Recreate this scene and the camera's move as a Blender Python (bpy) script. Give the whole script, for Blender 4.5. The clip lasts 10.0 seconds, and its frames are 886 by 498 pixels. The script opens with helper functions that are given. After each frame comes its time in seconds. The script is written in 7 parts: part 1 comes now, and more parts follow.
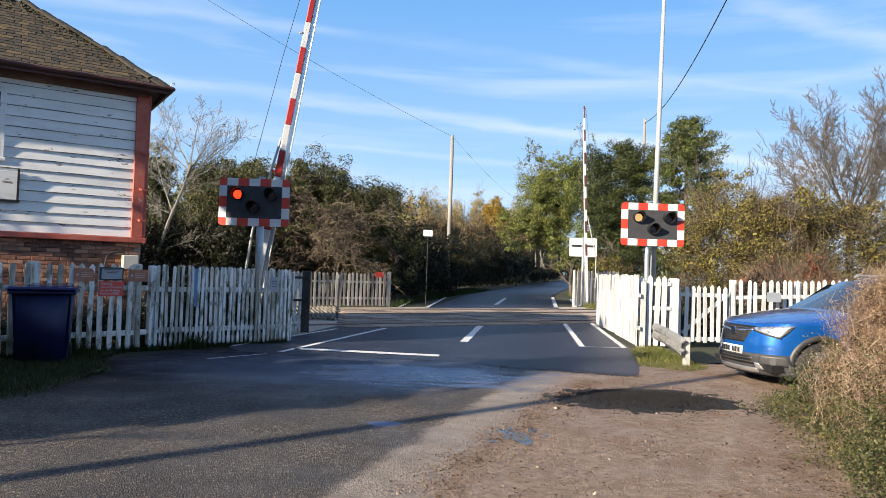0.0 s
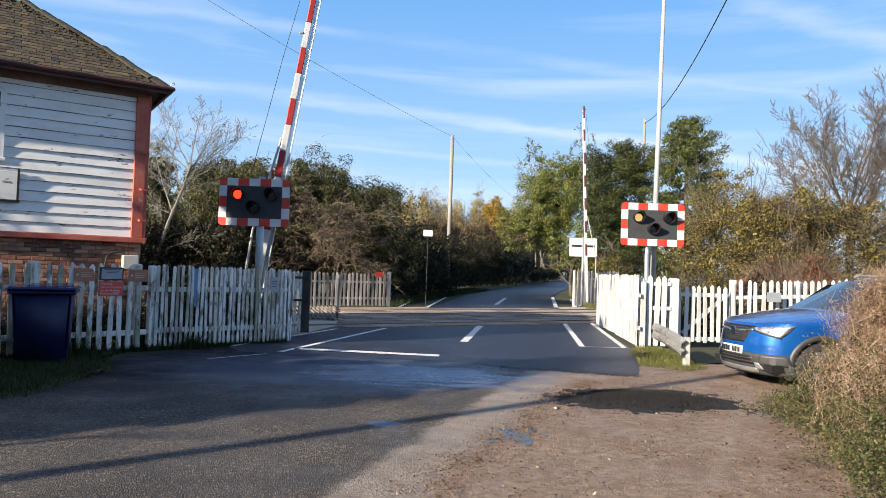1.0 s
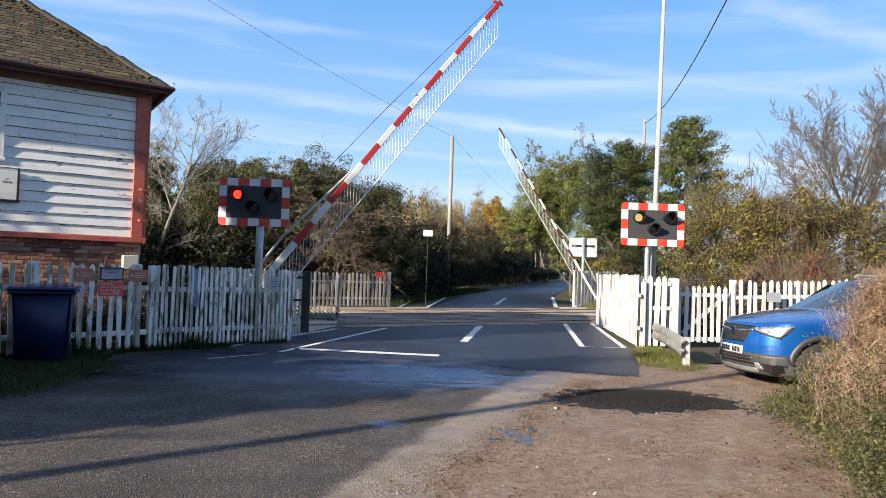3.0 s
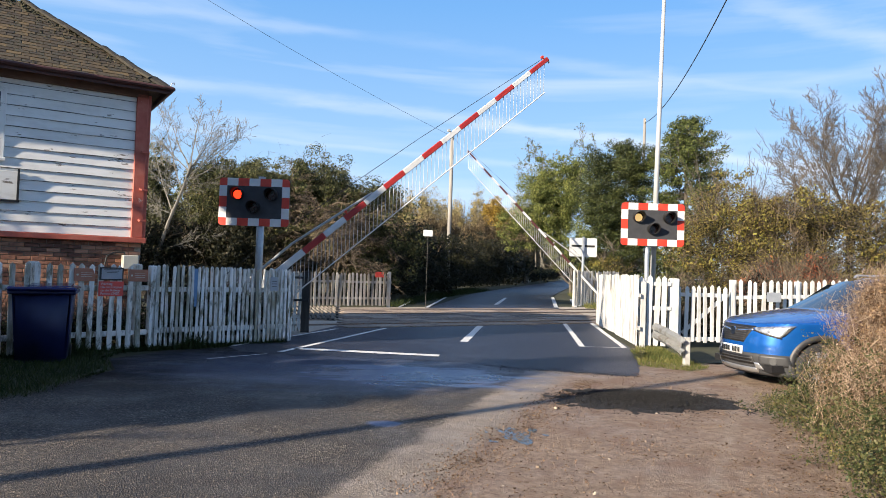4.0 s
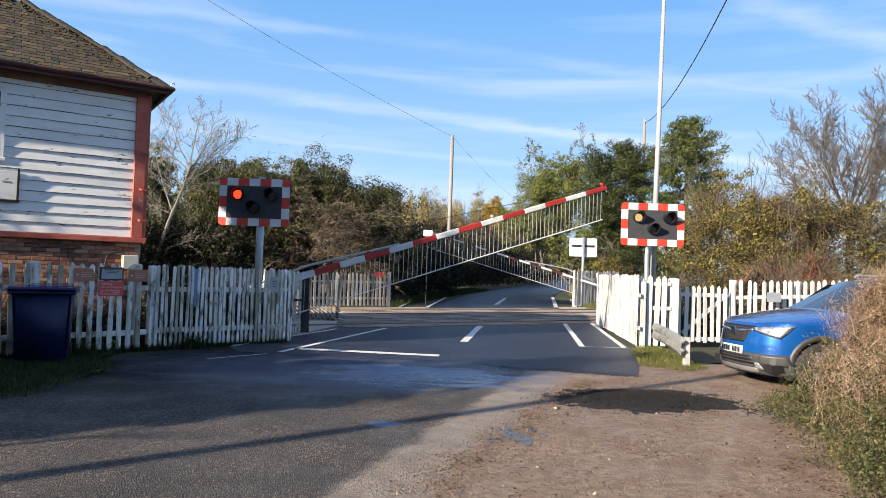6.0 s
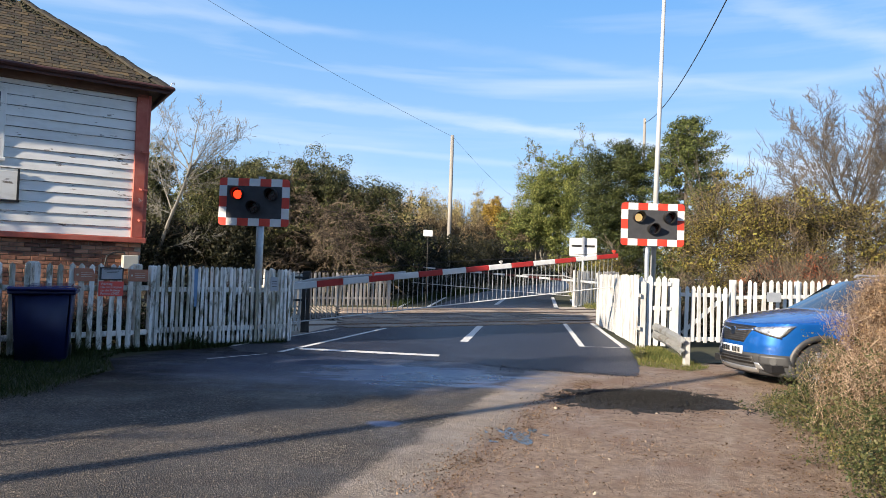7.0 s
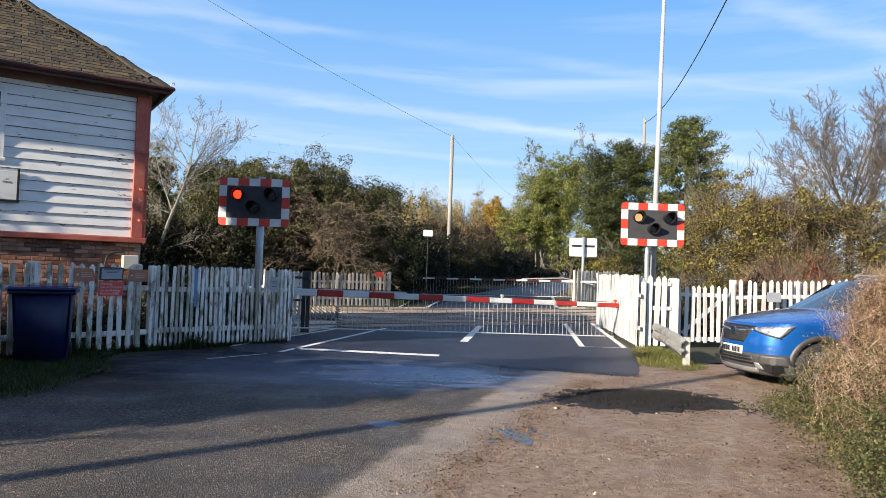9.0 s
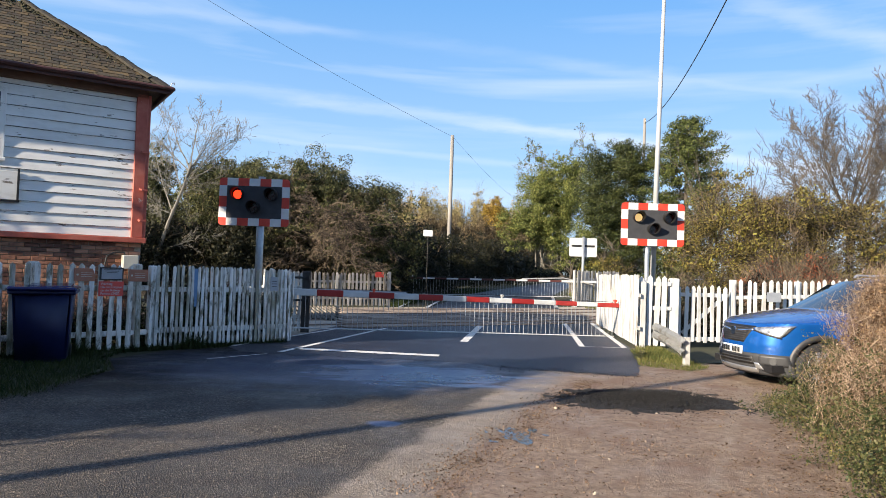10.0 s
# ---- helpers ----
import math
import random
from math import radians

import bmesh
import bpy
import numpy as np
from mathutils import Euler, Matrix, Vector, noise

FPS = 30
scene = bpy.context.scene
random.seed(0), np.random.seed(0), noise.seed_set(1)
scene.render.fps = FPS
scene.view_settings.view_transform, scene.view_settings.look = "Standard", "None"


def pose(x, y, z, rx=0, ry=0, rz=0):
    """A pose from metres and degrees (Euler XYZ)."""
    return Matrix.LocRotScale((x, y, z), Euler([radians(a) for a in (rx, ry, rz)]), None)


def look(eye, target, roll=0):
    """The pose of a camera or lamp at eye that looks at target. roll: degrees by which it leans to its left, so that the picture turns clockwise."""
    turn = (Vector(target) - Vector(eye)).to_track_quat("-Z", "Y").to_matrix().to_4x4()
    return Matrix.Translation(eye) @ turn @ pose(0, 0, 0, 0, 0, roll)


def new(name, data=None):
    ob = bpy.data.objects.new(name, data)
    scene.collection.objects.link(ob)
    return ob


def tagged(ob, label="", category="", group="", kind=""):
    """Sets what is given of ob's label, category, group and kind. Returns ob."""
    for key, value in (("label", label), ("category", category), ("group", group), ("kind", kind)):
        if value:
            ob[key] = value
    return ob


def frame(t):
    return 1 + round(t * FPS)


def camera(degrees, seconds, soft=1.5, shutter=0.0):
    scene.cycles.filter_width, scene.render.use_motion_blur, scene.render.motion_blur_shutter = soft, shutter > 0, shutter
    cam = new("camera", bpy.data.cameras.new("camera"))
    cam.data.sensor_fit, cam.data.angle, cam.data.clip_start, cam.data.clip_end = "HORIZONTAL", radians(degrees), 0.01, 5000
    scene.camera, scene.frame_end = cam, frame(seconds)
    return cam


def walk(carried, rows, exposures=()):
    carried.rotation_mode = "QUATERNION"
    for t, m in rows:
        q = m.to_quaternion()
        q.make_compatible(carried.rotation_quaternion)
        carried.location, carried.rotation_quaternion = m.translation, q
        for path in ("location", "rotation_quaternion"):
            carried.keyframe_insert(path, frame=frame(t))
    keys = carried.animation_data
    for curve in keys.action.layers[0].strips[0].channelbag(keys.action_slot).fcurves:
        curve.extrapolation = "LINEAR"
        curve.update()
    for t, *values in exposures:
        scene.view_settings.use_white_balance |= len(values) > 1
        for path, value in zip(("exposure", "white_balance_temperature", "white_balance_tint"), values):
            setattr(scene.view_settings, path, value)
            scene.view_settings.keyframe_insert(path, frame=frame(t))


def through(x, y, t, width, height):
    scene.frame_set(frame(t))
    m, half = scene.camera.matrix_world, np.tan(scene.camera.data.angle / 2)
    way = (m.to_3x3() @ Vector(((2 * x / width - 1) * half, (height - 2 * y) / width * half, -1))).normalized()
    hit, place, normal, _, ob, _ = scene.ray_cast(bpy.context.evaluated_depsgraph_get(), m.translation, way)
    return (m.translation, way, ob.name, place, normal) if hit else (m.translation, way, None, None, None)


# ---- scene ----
EYE = (0.0, 0.0, 1.5)
cam = camera(65, 10.0, 0.65)
VIEW = look(EYE, (0.0, 100.0, 1.5 + 100.0 * 37 / 1230.6), 2.0)
walk(cam, [(0.0, VIEW), (10.0, VIEW)])

# ---- sky, sun, exposure ----
SUN_WAY = Vector((0.764, 0.645, 0.0)).normalized()      # the way the light travels over the ground
SUN_UP = radians(20)
scene.view_settings.exposure = 1.14


def build_world():
    world = bpy.data.worlds.new("sky")
    scene.world = world
    world.use_nodes = True
    nt = world.node_tree
    nt.nodes.clear()
    N, L = nt.nodes.new, nt.links.new
    out, bg = N("ShaderNodeOutputWorld"), N("ShaderNodeBackground")
    sky = N("ShaderNodeTexSky")
    sky.sky_type, sky.sun_disc = "NISHITA", False
    sky.sun_elevation = SUN_UP
    sky.sun_rotation = math.atan2(-SUN_WAY.x, -SUN_WAY.y)
    sky.air_density, sky.dust_density, sky.ozone_density = 1.0, 0.15, 3.5
    co, mp = N("ShaderNodeTexCoord"), N("ShaderNodeMapping")
    mp.inputs["Rotation"].default_value = (0.0, radians(7), radians(8))
    mp.inputs["Scale"].default_value = (0.9, 1.2, 9.0)
    n1 = N("ShaderNodeTexNoise")
    n1.inputs["Scale"].default_value, n1.inputs["Detail"].default_value = 1.7, 6
    n1.inputs["Roughness"].default_value, n1.inputs["Distortion"].default_value = 0.5, 0.35
    ramp = N("ShaderNodeValToRGB")
    ramp.color_ramp.elements[0].position, ramp.color_ramp.elements[1].position = 0.49, 0.76
    mix = N("ShaderNodeMixRGB")
    mix.inputs["Color2"].default_value = (5.9, 6.2, 6.7, 1)
    amount = N("ShaderNodeMath")
    amount.operation = "MULTIPLY"
    amount.inputs[1].default_value = 0.5
    L(co.outputs["Generated"], mp.inputs["Vector"])
    L(mp.outputs["Vector"], n1.inputs["Vector"])
    L(n1.outputs["Fac"], ramp.inputs["Fac"])
    L(ramp.outputs["Color"], amount.inputs[0])
    # long thin trails of cirrus, each along a great circle of the sky
    wisp = N("ShaderNodeTexNoise")
    wisp.inputs["Scale"].default_value, wisp.inputs["Detail"].default_value, wisp.inputs["Roughness"].default_value = 5.0, 8, 0.62
    stretch = N("ShaderNodeMapping")
    stretch.inputs["Rotation"].default_value, stretch.inputs["Scale"].default_value = (0, radians(8), 0), (1.0, 1.0, 5.0)
    L(co.outputs["Generated"], stretch.inputs["Vector"])
    L(stretch.outputs["Vector"], wisp.inputs["Vector"])
    total = amount.outputs[0]
    for normal, width, strength in (((-0.0972, 0.2131, -0.9722), 0.015, 0.55), ((-0.0982, 0.3056, -0.9471), 0.014, 0.28), ((0.0686, -0.1612, 0.9845), 0.008, 0.3), ((-0.1686, 0.4306, -0.8867), 0.03, 0.4)):
        dot, bend, away, edge, grain, put = N("ShaderNodeVectorMath"), N("ShaderNodeMath"), N("ShaderNodeMath"), N("ShaderNodeMapRange"), N("ShaderNodeMapRange"), N("ShaderNodeMath")
        dot.operation, dot.inputs[1].default_value = "DOT_PRODUCT", normal
        L(co.outputs["Generated"], dot.inputs[0])
        bend.operation, bend.inputs[1].default_value = "MULTIPLY_ADD", width * 2.6
        L(wisp.outputs["Fac"], bend.inputs[0])
        L(dot.outputs["Value"], bend.inputs[2])
        away.operation, away.inputs[1].default_value = "SUBTRACT", width * 1.3
        L(bend.outputs[0], away.inputs[0])
        size = N("ShaderNodeMath")
        size.operation = "ABSOLUTE"
        L(away.outputs[0], size.inputs[0])
        edge.interpolation_type = "SMOOTHSTEP"
        edge.inputs["From Min"].default_value, edge.inputs["From Max"].default_value = width, 0.0
        L(size.outputs[0], edge.inputs["Value"])
        grain.inputs["From Min"].default_value, grain.inputs["From Max"].default_value = 0.3, 0.62
        grain.inputs["To Min"].default_value, grain.inputs["To Max"].default_value = 0.0, strength
        L(n1.outputs["Fac"], grain.inputs["Value"])
        put.operation = "MULTIPLY"
        L(edge.outputs["Result"], put.inputs[0])
        L(grain.outputs["Result"], put.inputs[1])
        most = N("ShaderNodeMath")
        most.operation = "MAXIMUM"
        L(total, most.inputs[0])
        L(put.outputs[0], most.inputs[1])
        total = most.outputs[0]
    L(total, mix.inputs["Fac"])
    hue = N("ShaderNodeHueSaturation")
    hue.inputs["Saturation"].default_value, hue.inputs["Value"].default_value = 1.05, 1.5
    hue.inputs["Hue"].default_value = 0.503
    L(sky.outputs["Color"], hue.inputs["Color"])
    # clear autumn air: pale at the horizon, deep blue overhead
    xyz, grad, tone = N("ShaderNodeSeparateXYZ"), N("ShaderNodeValToRGB"), N("ShaderNodeMixRGB")
    el = grad.color_ramp.elements
    el[0].position, el[0].color = 0.0, (3.1, 4.2, 5.6, 1)
    el[1].position, el[1].color = 1.0, (0.75, 1.15, 2.3, 1)
    for p, c in ((0.14, (2.3, 3.7, 5.6, 1)), (0.36, (1.1, 2.7, 5.3, 1)), (0.6, (0.95, 1.75, 3.6, 1))):
        e = el.new(p)
        e.color = c
    L(co.outputs["Generated"], xyz.inputs[0])
    L(xyz.outputs["Z"], grad.inputs["Fac"])
    tone.inputs["Fac"].default_value = 0.85
    L(hue.outputs["Color"], tone.inputs["Color1"])
    L(grad.outputs["Color"], tone.inputs["Color2"])
    L(tone.outputs["Color"], mix.inputs["Color1"])
    L(mix.outputs["Color"], bg.inputs["Color"])
    bg.inputs["Strength"].default_value = 0.081
    L(bg.outputs["Background"], out.inputs["Surface"])


build_world()
sun_data = bpy.data.lights.new("sun", "SUN")
sun_data.energy, sun_data.angle, sun_data.color = 5.0, radians(0.6), (1.0, 0.87, 0.7)
sun = new("sun", sun_data)
sun.matrix_world = look((0, 0, 30), Vector((0, 0, 30)) + SUN_WAY * math.cos(SUN_UP) - Vector((0, 0, math.sin(SUN_UP))))


# ---- materials ----
def surface(name, colors, scale=6.0, rough=0.8, bump=0.2, bump_scale=40.0, metal=0.0, stains=None, stain_scale=1.5, stain_at=(0.5, 0.65),
            space="Object", per_object=0.0, per_island=0.0, stretch=(1, 1, 1), coat=0.0, rough_var=0.1, voronoi=False, bump_dist=0.01):
    m = bpy.data.materials.new(name)
    m.use_nodes = True
    nt = m.node_tree
    N, L = nt.nodes.new, nt.links.new
    b = nt.nodes["Principled BSDF"]
    b.inputs["Metallic"].default_value = metal
    b.inputs["Coat Weight"].default_value = coat
    if space == "Object":
        vec = N("ShaderNodeTexCoord").outputs["Object"]
    else:
        vec = N("ShaderNodeNewGeometry").outputs["Position"]
    mp = N("ShaderNodeMapping")
    mp.inputs["Scale"].default_value = stretch
    L(vec, mp.inputs["Vector"])
    vec = mp.outputs["Vector"]
    if per_object:
        oi, ad = N("ShaderNodeObjectInfo"), N("ShaderNodeVectorMath")
        sc = N("ShaderNodeMath")
        sc.operation, sc.inputs[1].default_value = "MULTIPLY", 37.0
        L(oi.outputs["Random"], sc.inputs[0])
        L(vec, ad.inputs[0])
        L(sc.outputs[0], ad.inputs[1])
        vec = ad.outputs["Vector"]
    n1 = N("ShaderNodeTexNoise")
    n1.inputs["Scale"].default_value, n1.inputs["Detail"].default_value, n1.inputs["Roughness"].default_value = scale, 7, 0.6
    L(vec, n1.inputs["Vector"])
    ramp = N("ShaderNodeValToRGB")
    el = ramp.color_ramp.elements
    while len(el) < len(colors):
        el.new(0.5)
    for i, c in enumerate(colors):
        el[i].position = 0.28 + 0.44 * i / max(1, len(colors) - 1)
        el[i].color = (*c, 1)
    fac = n1.outputs["Fac"]
    if per_object or per_island:
        if per_island:
            src = N("ShaderNodeNewGeometry").outputs["Random Per Island"]
        else:
            src = N("ShaderNodeObjectInfo").outputs["Random"]
        k = N("ShaderNodeMath")
        k.operation = "MULTIPLY_ADD"
        k.inputs[1].default_value = per_object or per_island
        k.inputs[2].default_value = -(per_object or per_island) / 2
        L(src, k.inputs[0])
        s = N("ShaderNodeMath")
        s.operation = "ADD"
        L(fac, s.inputs[0])
        L(k.outputs[0], s.inputs[1])
        fac = s.outputs[0]
    L(fac, ramp.inputs["Fac"])
    col = ramp.outputs["Color"]
    if stains:
        n2 = N("ShaderNodeTexNoise")
        n2.inputs["Scale"].default_value, n2.inputs["Detail"].default_value, n2.inputs["Roughness"].default_value = stain_scale, 8, 0.65
        L(vec, n2.inputs["Vector"])
        r2 = N("ShaderNodeValToRGB")
        r2.color_ramp.elements[0].position, r2.color_ramp.elements[1].position = stain_at
        mx = N("ShaderNodeMixRGB")
        L(n2.outputs["Fac"], r2.inputs["Fac"])
        L(r2.outputs["Color"], mx.inputs["Fac"])
        L(col, mx.inputs["Color1"])
        mx.inputs["Color2"].default_value = (*stains, 1)
        col = mx.outputs["Color"]
    L(col, b.inputs["Base Color"])
    rr = N("ShaderNodeMapRange")
    rr.inputs["To Min"].default_value, rr.inputs["To Max"].default_value = max(0.02, rough - rough_var), min(1.0, rough + rough_var)
    L(n1.outputs["Fac"], rr.inputs["Value"])
    L(rr.outputs["Result"], b.inputs["Roughness"])
    if bump:
        if voronoi:
            n3 = N("ShaderNodeTexVoronoi")
            n3.inputs["Scale"].default_value = bump_scale
            h = n3.outputs["Distance"]
        else:
            n3 = N("ShaderNodeTexNoise")
            n3.inputs["Scale"].default_value, n3.inputs["Detail"].default_value = bump_scale, 6
            h = n3.outputs["Fac"]
        L(vec, n3.inputs["Vector"])
        bp = N("ShaderNodeBump")
        bp.inputs["Strength"].default_value, bp.inputs["Distance"].default_value = bump, bump_dist
        L(h, bp.inputs["Height"])
        L(bp.outputs["Normal"], b.inputs["Normal"])
    return m


def apron_ground():
    """Chip-dressed tarmac that goes over into dirt along the edge of the pull-in."""
    m = bpy.data.materials.new("apron_tarmac_and_dirt")
    m.use_nodes = True
    nt = m.node_tree
    N, L = nt.nodes.new, nt.links.new
    b = nt.nodes["Principled BSDF"]
    pos = N("ShaderNodeNewGeometry").outputs["Position"]

    def tex(scale, detail=6, rough=0.6):
        n = N("ShaderNodeTexNoise")
        n.inputs["Scale"].default_value, n.inputs["Detail"].default_value, n.inputs["Roughness"].default_value = scale, detail, rough
        L(pos, n.inputs["Vector"])
        return n.outputs["Fac"]

    def ramp(fac, stops):
        r = N("ShaderNodeValToRGB")
        el = r.color_ramp.elements
        while len(el) < len(stops):
            el.new(0.5)
        for e, (p, c) in zip(el, stops):
            e.position, e.color = p, (*c, 1)
        L(fac, r.inputs["Fac"])
        return r.outputs["Color"]

    def mix(fac, a, c, kind="MIX"):
        x = N("ShaderNodeMixRGB")
        x.blend_type = kind
        if isinstance(fac, float):
            x.inputs["Fac"].default_value = fac
        else:
            L(fac, x.inputs["Fac"])
        for sock, v in ((x.inputs["Color1"], a), (x.inputs["Color2"], c)):
            if isinstance(v, tuple):
                sock.default_value = (*v, 1)
            else:
                L(v, sock)
        return x.outputs["Color"]

    def along(way, lo, hi, noise_fac=None, amount=0.0):
        """0 to 1 across a line of the plan, with a frayed edge."""
        d = N("ShaderNodeVectorMath")
        d.operation = "DOT_PRODUCT"
        L(pos, d.inputs[0])
        d.inputs[1].default_value = (*way, 0)
        value = d.outputs["Value"]
        if noise_fac:
            a = N("ShaderNodeMath")
            a.operation, a.inputs[1].default_value = "MULTIPLY_ADD", amount
            L(noise_fac, a.inputs[0])
            L(value, a.inputs[2])
            value = a.outputs[0]
        r = N("ShaderNodeMapRange")
        r.interpolation_type = "SMOOTHSTEP"
        r.inputs["From Min"].default_value, r.inputs["From Max"].default_value = lo + amount / 2, hi + amount / 2
        L(value, r.inputs["Value"])
        return r.outputs["Result"]

    def patch(centre, size, lo, hi, noise_fac, amount):
        """1 inside a ragged oval of the plan."""
        off, sc, ln = N("ShaderNodeVectorMath"), N("ShaderNodeVectorMath"), N("ShaderNodeVectorMath")
        off.operation, sc.operation, ln.operation = "SUBTRACT", "MULTIPLY", "LENGTH"
        off.inputs[1].default_value, sc.inputs[1].default_value = (*centre, 0), (1 / size[0], 1 / size[1], 0)
        L(pos, off.inputs[0])
        L(off.outputs[0], sc.inputs[0])
        L(sc.outputs[0], ln.inputs[0])
        edge = N("ShaderNodeMath")
        edge.operation, edge.inputs[1].default_value = "MULTIPLY_ADD", amount
        L(noise_fac, edge.inputs[0])
        L(ln.outputs["Value"], edge.inputs[2])
        r = N("ShaderNodeMapRange")
        r.interpolation_type = "SMOOTHSTEP"
        r.inputs["From Min"].default_value, r.inputs["From Max"].default_value = hi + amount / 2, lo + amount / 2
        L(edge.outputs[0], r.inputs["Value"])
        return r.outputs["Result"]

    def pick(fac, a, c):
        r = N("ShaderNodeMapRange")
        r.inputs["To Min"].default_value, r.inputs["To Max"].default_value = a, c
        L(fac, r.inputs["Value"])
        return r.outputs["Result"]

    def times(a, c):
        x = N("ShaderNodeMath")
        x.operation = "MULTIPLY"
        L(a, x.inputs[0])
        L(c, x.inputs[1])
        return x.outputs[0]

    vor = N("ShaderNodeTexVoronoi")
    vor.inputs["Scale"].default_value = 78
    L(pos, vor.inputs["Vector"])
    broad, mid, fine = tex(0.8), tex(3.2, 8, 0.68), tex(34, 6, 0.75)
    # chip-dressed tarmac
    chips = ramp(vor.outputs["Color"], ((0.1, (0.028, 0.025, 0.023)), (0.45, (0.115, 0.095, 0.076)), (0.75, (0.225, 0.186, 0.146)), (0.97, (0.48, 0.405, 0.32))))
    chips = mix(ramp(fine, ((0.42, (0, 0, 0)), (0.6, (0.75, 0.75, 0.75)))), chips, (0.034, 0.031, 0.028))
    tar = mix(ramp(broad, ((0.42, (0, 0, 0)), (0.62, (1, 1, 1)))), chips, mix(0.55, chips, (0.032, 0.031, 0.033)))
    # dark tarmac along the picket fence, the shade there painted into its colour
    fence_shade = along((0.68, -0.73), -7.7, -9.5, mid, 0.9)
    tar = mix(fence_shade, tar, mix(0.85, chips, (0.01, 0.0095, 0.0105)))
    # rolled fines between tarmac and dirt
    fines = ramp(mid, ((0.3, (0.2, 0.162, 0.13)), (0.5, (0.285, 0.235, 0.188)), (0.7, (0.35, 0.292, 0.24))))
    fines = mix(ramp(fine, ((0.5, (0, 0, 0)), (0.7, (0.5, 0.5, 0.5)))), fines, (0.15, 0.115, 0.09))
    soil = ramp(tex(9, 8, 0.7), ((0.28, (0.14, 0.095, 0.066)), (0.5, (0.27, 0.195, 0.14)), (0.72, (0.41, 0.318, 0.24))))
    soil = mix(ramp(fine, ((0.48, (0, 0, 0)), (0.64, (0.36, 0.36, 0.36)))), soil, (0.15, 0.09, 0.056))
    soil = mix(ramp(tex(1.3, 8, 0.65), ((0.5, (0, 0, 0)), (0.64, (0.9, 0.9, 0.9)))), soil, (0.2, 0.122, 0.078))
    # wheel tracks pressed smooth
    soil = mix(ramp(along((0.9, -0.43), -0.55, -0.2, mid, 0.5), ((0.0, (0, 0, 0)), (0.5, (0.45, 0.45, 0.45)), (1.0, (0, 0, 0)))), soil, (0.36, 0.29, 0.225))
    to_fines = along((0.948, -0.32), -2.22, -2.06, mid, 0.35)
    to_soil = along((0.948, -0.32), -1.7, -1.4, mid, 0.6)
    ground = mix(to_soil, mix(to_fines, tar, fines), soil)
    # rain lies in the worn hollow before the fresh surface, and in a few small dips
    drift = N("ShaderNodeMapping")
    drift.inputs["Scale"].default_value = (0.55, 1.9, 1)
    drift.inputs["Rotation"].default_value = (0, 0, 0.12)
    L(pos, drift.inputs["Vector"])
    streak = N("ShaderNodeTexNoise")
    streak.inputs["Scale"].default_value, streak.inputs["Detail"].default_value, streak.inputs["Roughness"].default_value = 1.5, 8, 0.66
    L(drift.outputs["Vector"], streak.inputs["Vector"])
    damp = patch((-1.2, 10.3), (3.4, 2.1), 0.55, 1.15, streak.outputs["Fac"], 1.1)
    wet_sheen = patch((-0.35, 9.9), (2.1, 1.35), 0.5, 0.75, streak.outputs["Fac"], 2.4)
    # blue sky sheen on the damp ground, mixed into its base colour
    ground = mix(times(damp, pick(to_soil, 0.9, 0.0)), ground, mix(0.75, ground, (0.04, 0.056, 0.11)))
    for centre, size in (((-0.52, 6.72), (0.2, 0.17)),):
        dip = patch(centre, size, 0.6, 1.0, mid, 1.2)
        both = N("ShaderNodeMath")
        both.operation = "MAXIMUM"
        L(wet_sheen, both.inputs[0])
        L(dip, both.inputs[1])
        wet_sheen = both.outputs[0]
    # the standing water's pale blue sky reflection is painted in as colour too
    ground = mix(times(wet_sheen, pick(to_soil, 0.75, 0.0)), ground, (0.085, 0.12, 0.23))
    L(ground, b.inputs["Base Color"])
    L(times(pick(damp, 0.42, 0.9), pick(fence_shade, 1.0, 0.3)), b.inputs["Specular IOR Level"])
    rr = N("ShaderNodeMapRange")
    rr.inputs["From Min"].default_value, rr.inputs["From Max"].default_value = 0.35, 0.6
    rr.inputs["To Min"].default_value, rr.inputs["To Max"].default_value = 0.4, 0.85
    L(tex(0.9, 5), rr.inputs["Value"])
    L(times(times(rr.outputs["Result"], pick(damp, 1.0, 0.72)), pick(wet_sheen, 1.0, 0.65)), b.inputs["Roughness"])
    hm = N("ShaderNodeMath")
    hm.operation = "MULTIPLY_ADD"
    L(tex(26, 7, 0.7), hm.inputs[0])
    hm.inputs[1].default_value = 1.5
    L(times(vor.outputs["Distance"], pick(to_fines, 1.0, 0.25)), hm.inputs[2])
    bp = N("ShaderNodeBump")
    bp.inputs["Distance"].default_value = 0.019
    L(times(pick(wet_sheen, 1.0, 0.25), pick(damp, 1.0, 0.7)), bp.inputs["Strength"])
    L(hm.outputs[0], bp.inputs["Height"])
    L(bp.outputs["Normal"], b.inputs["Normal"])
    return m


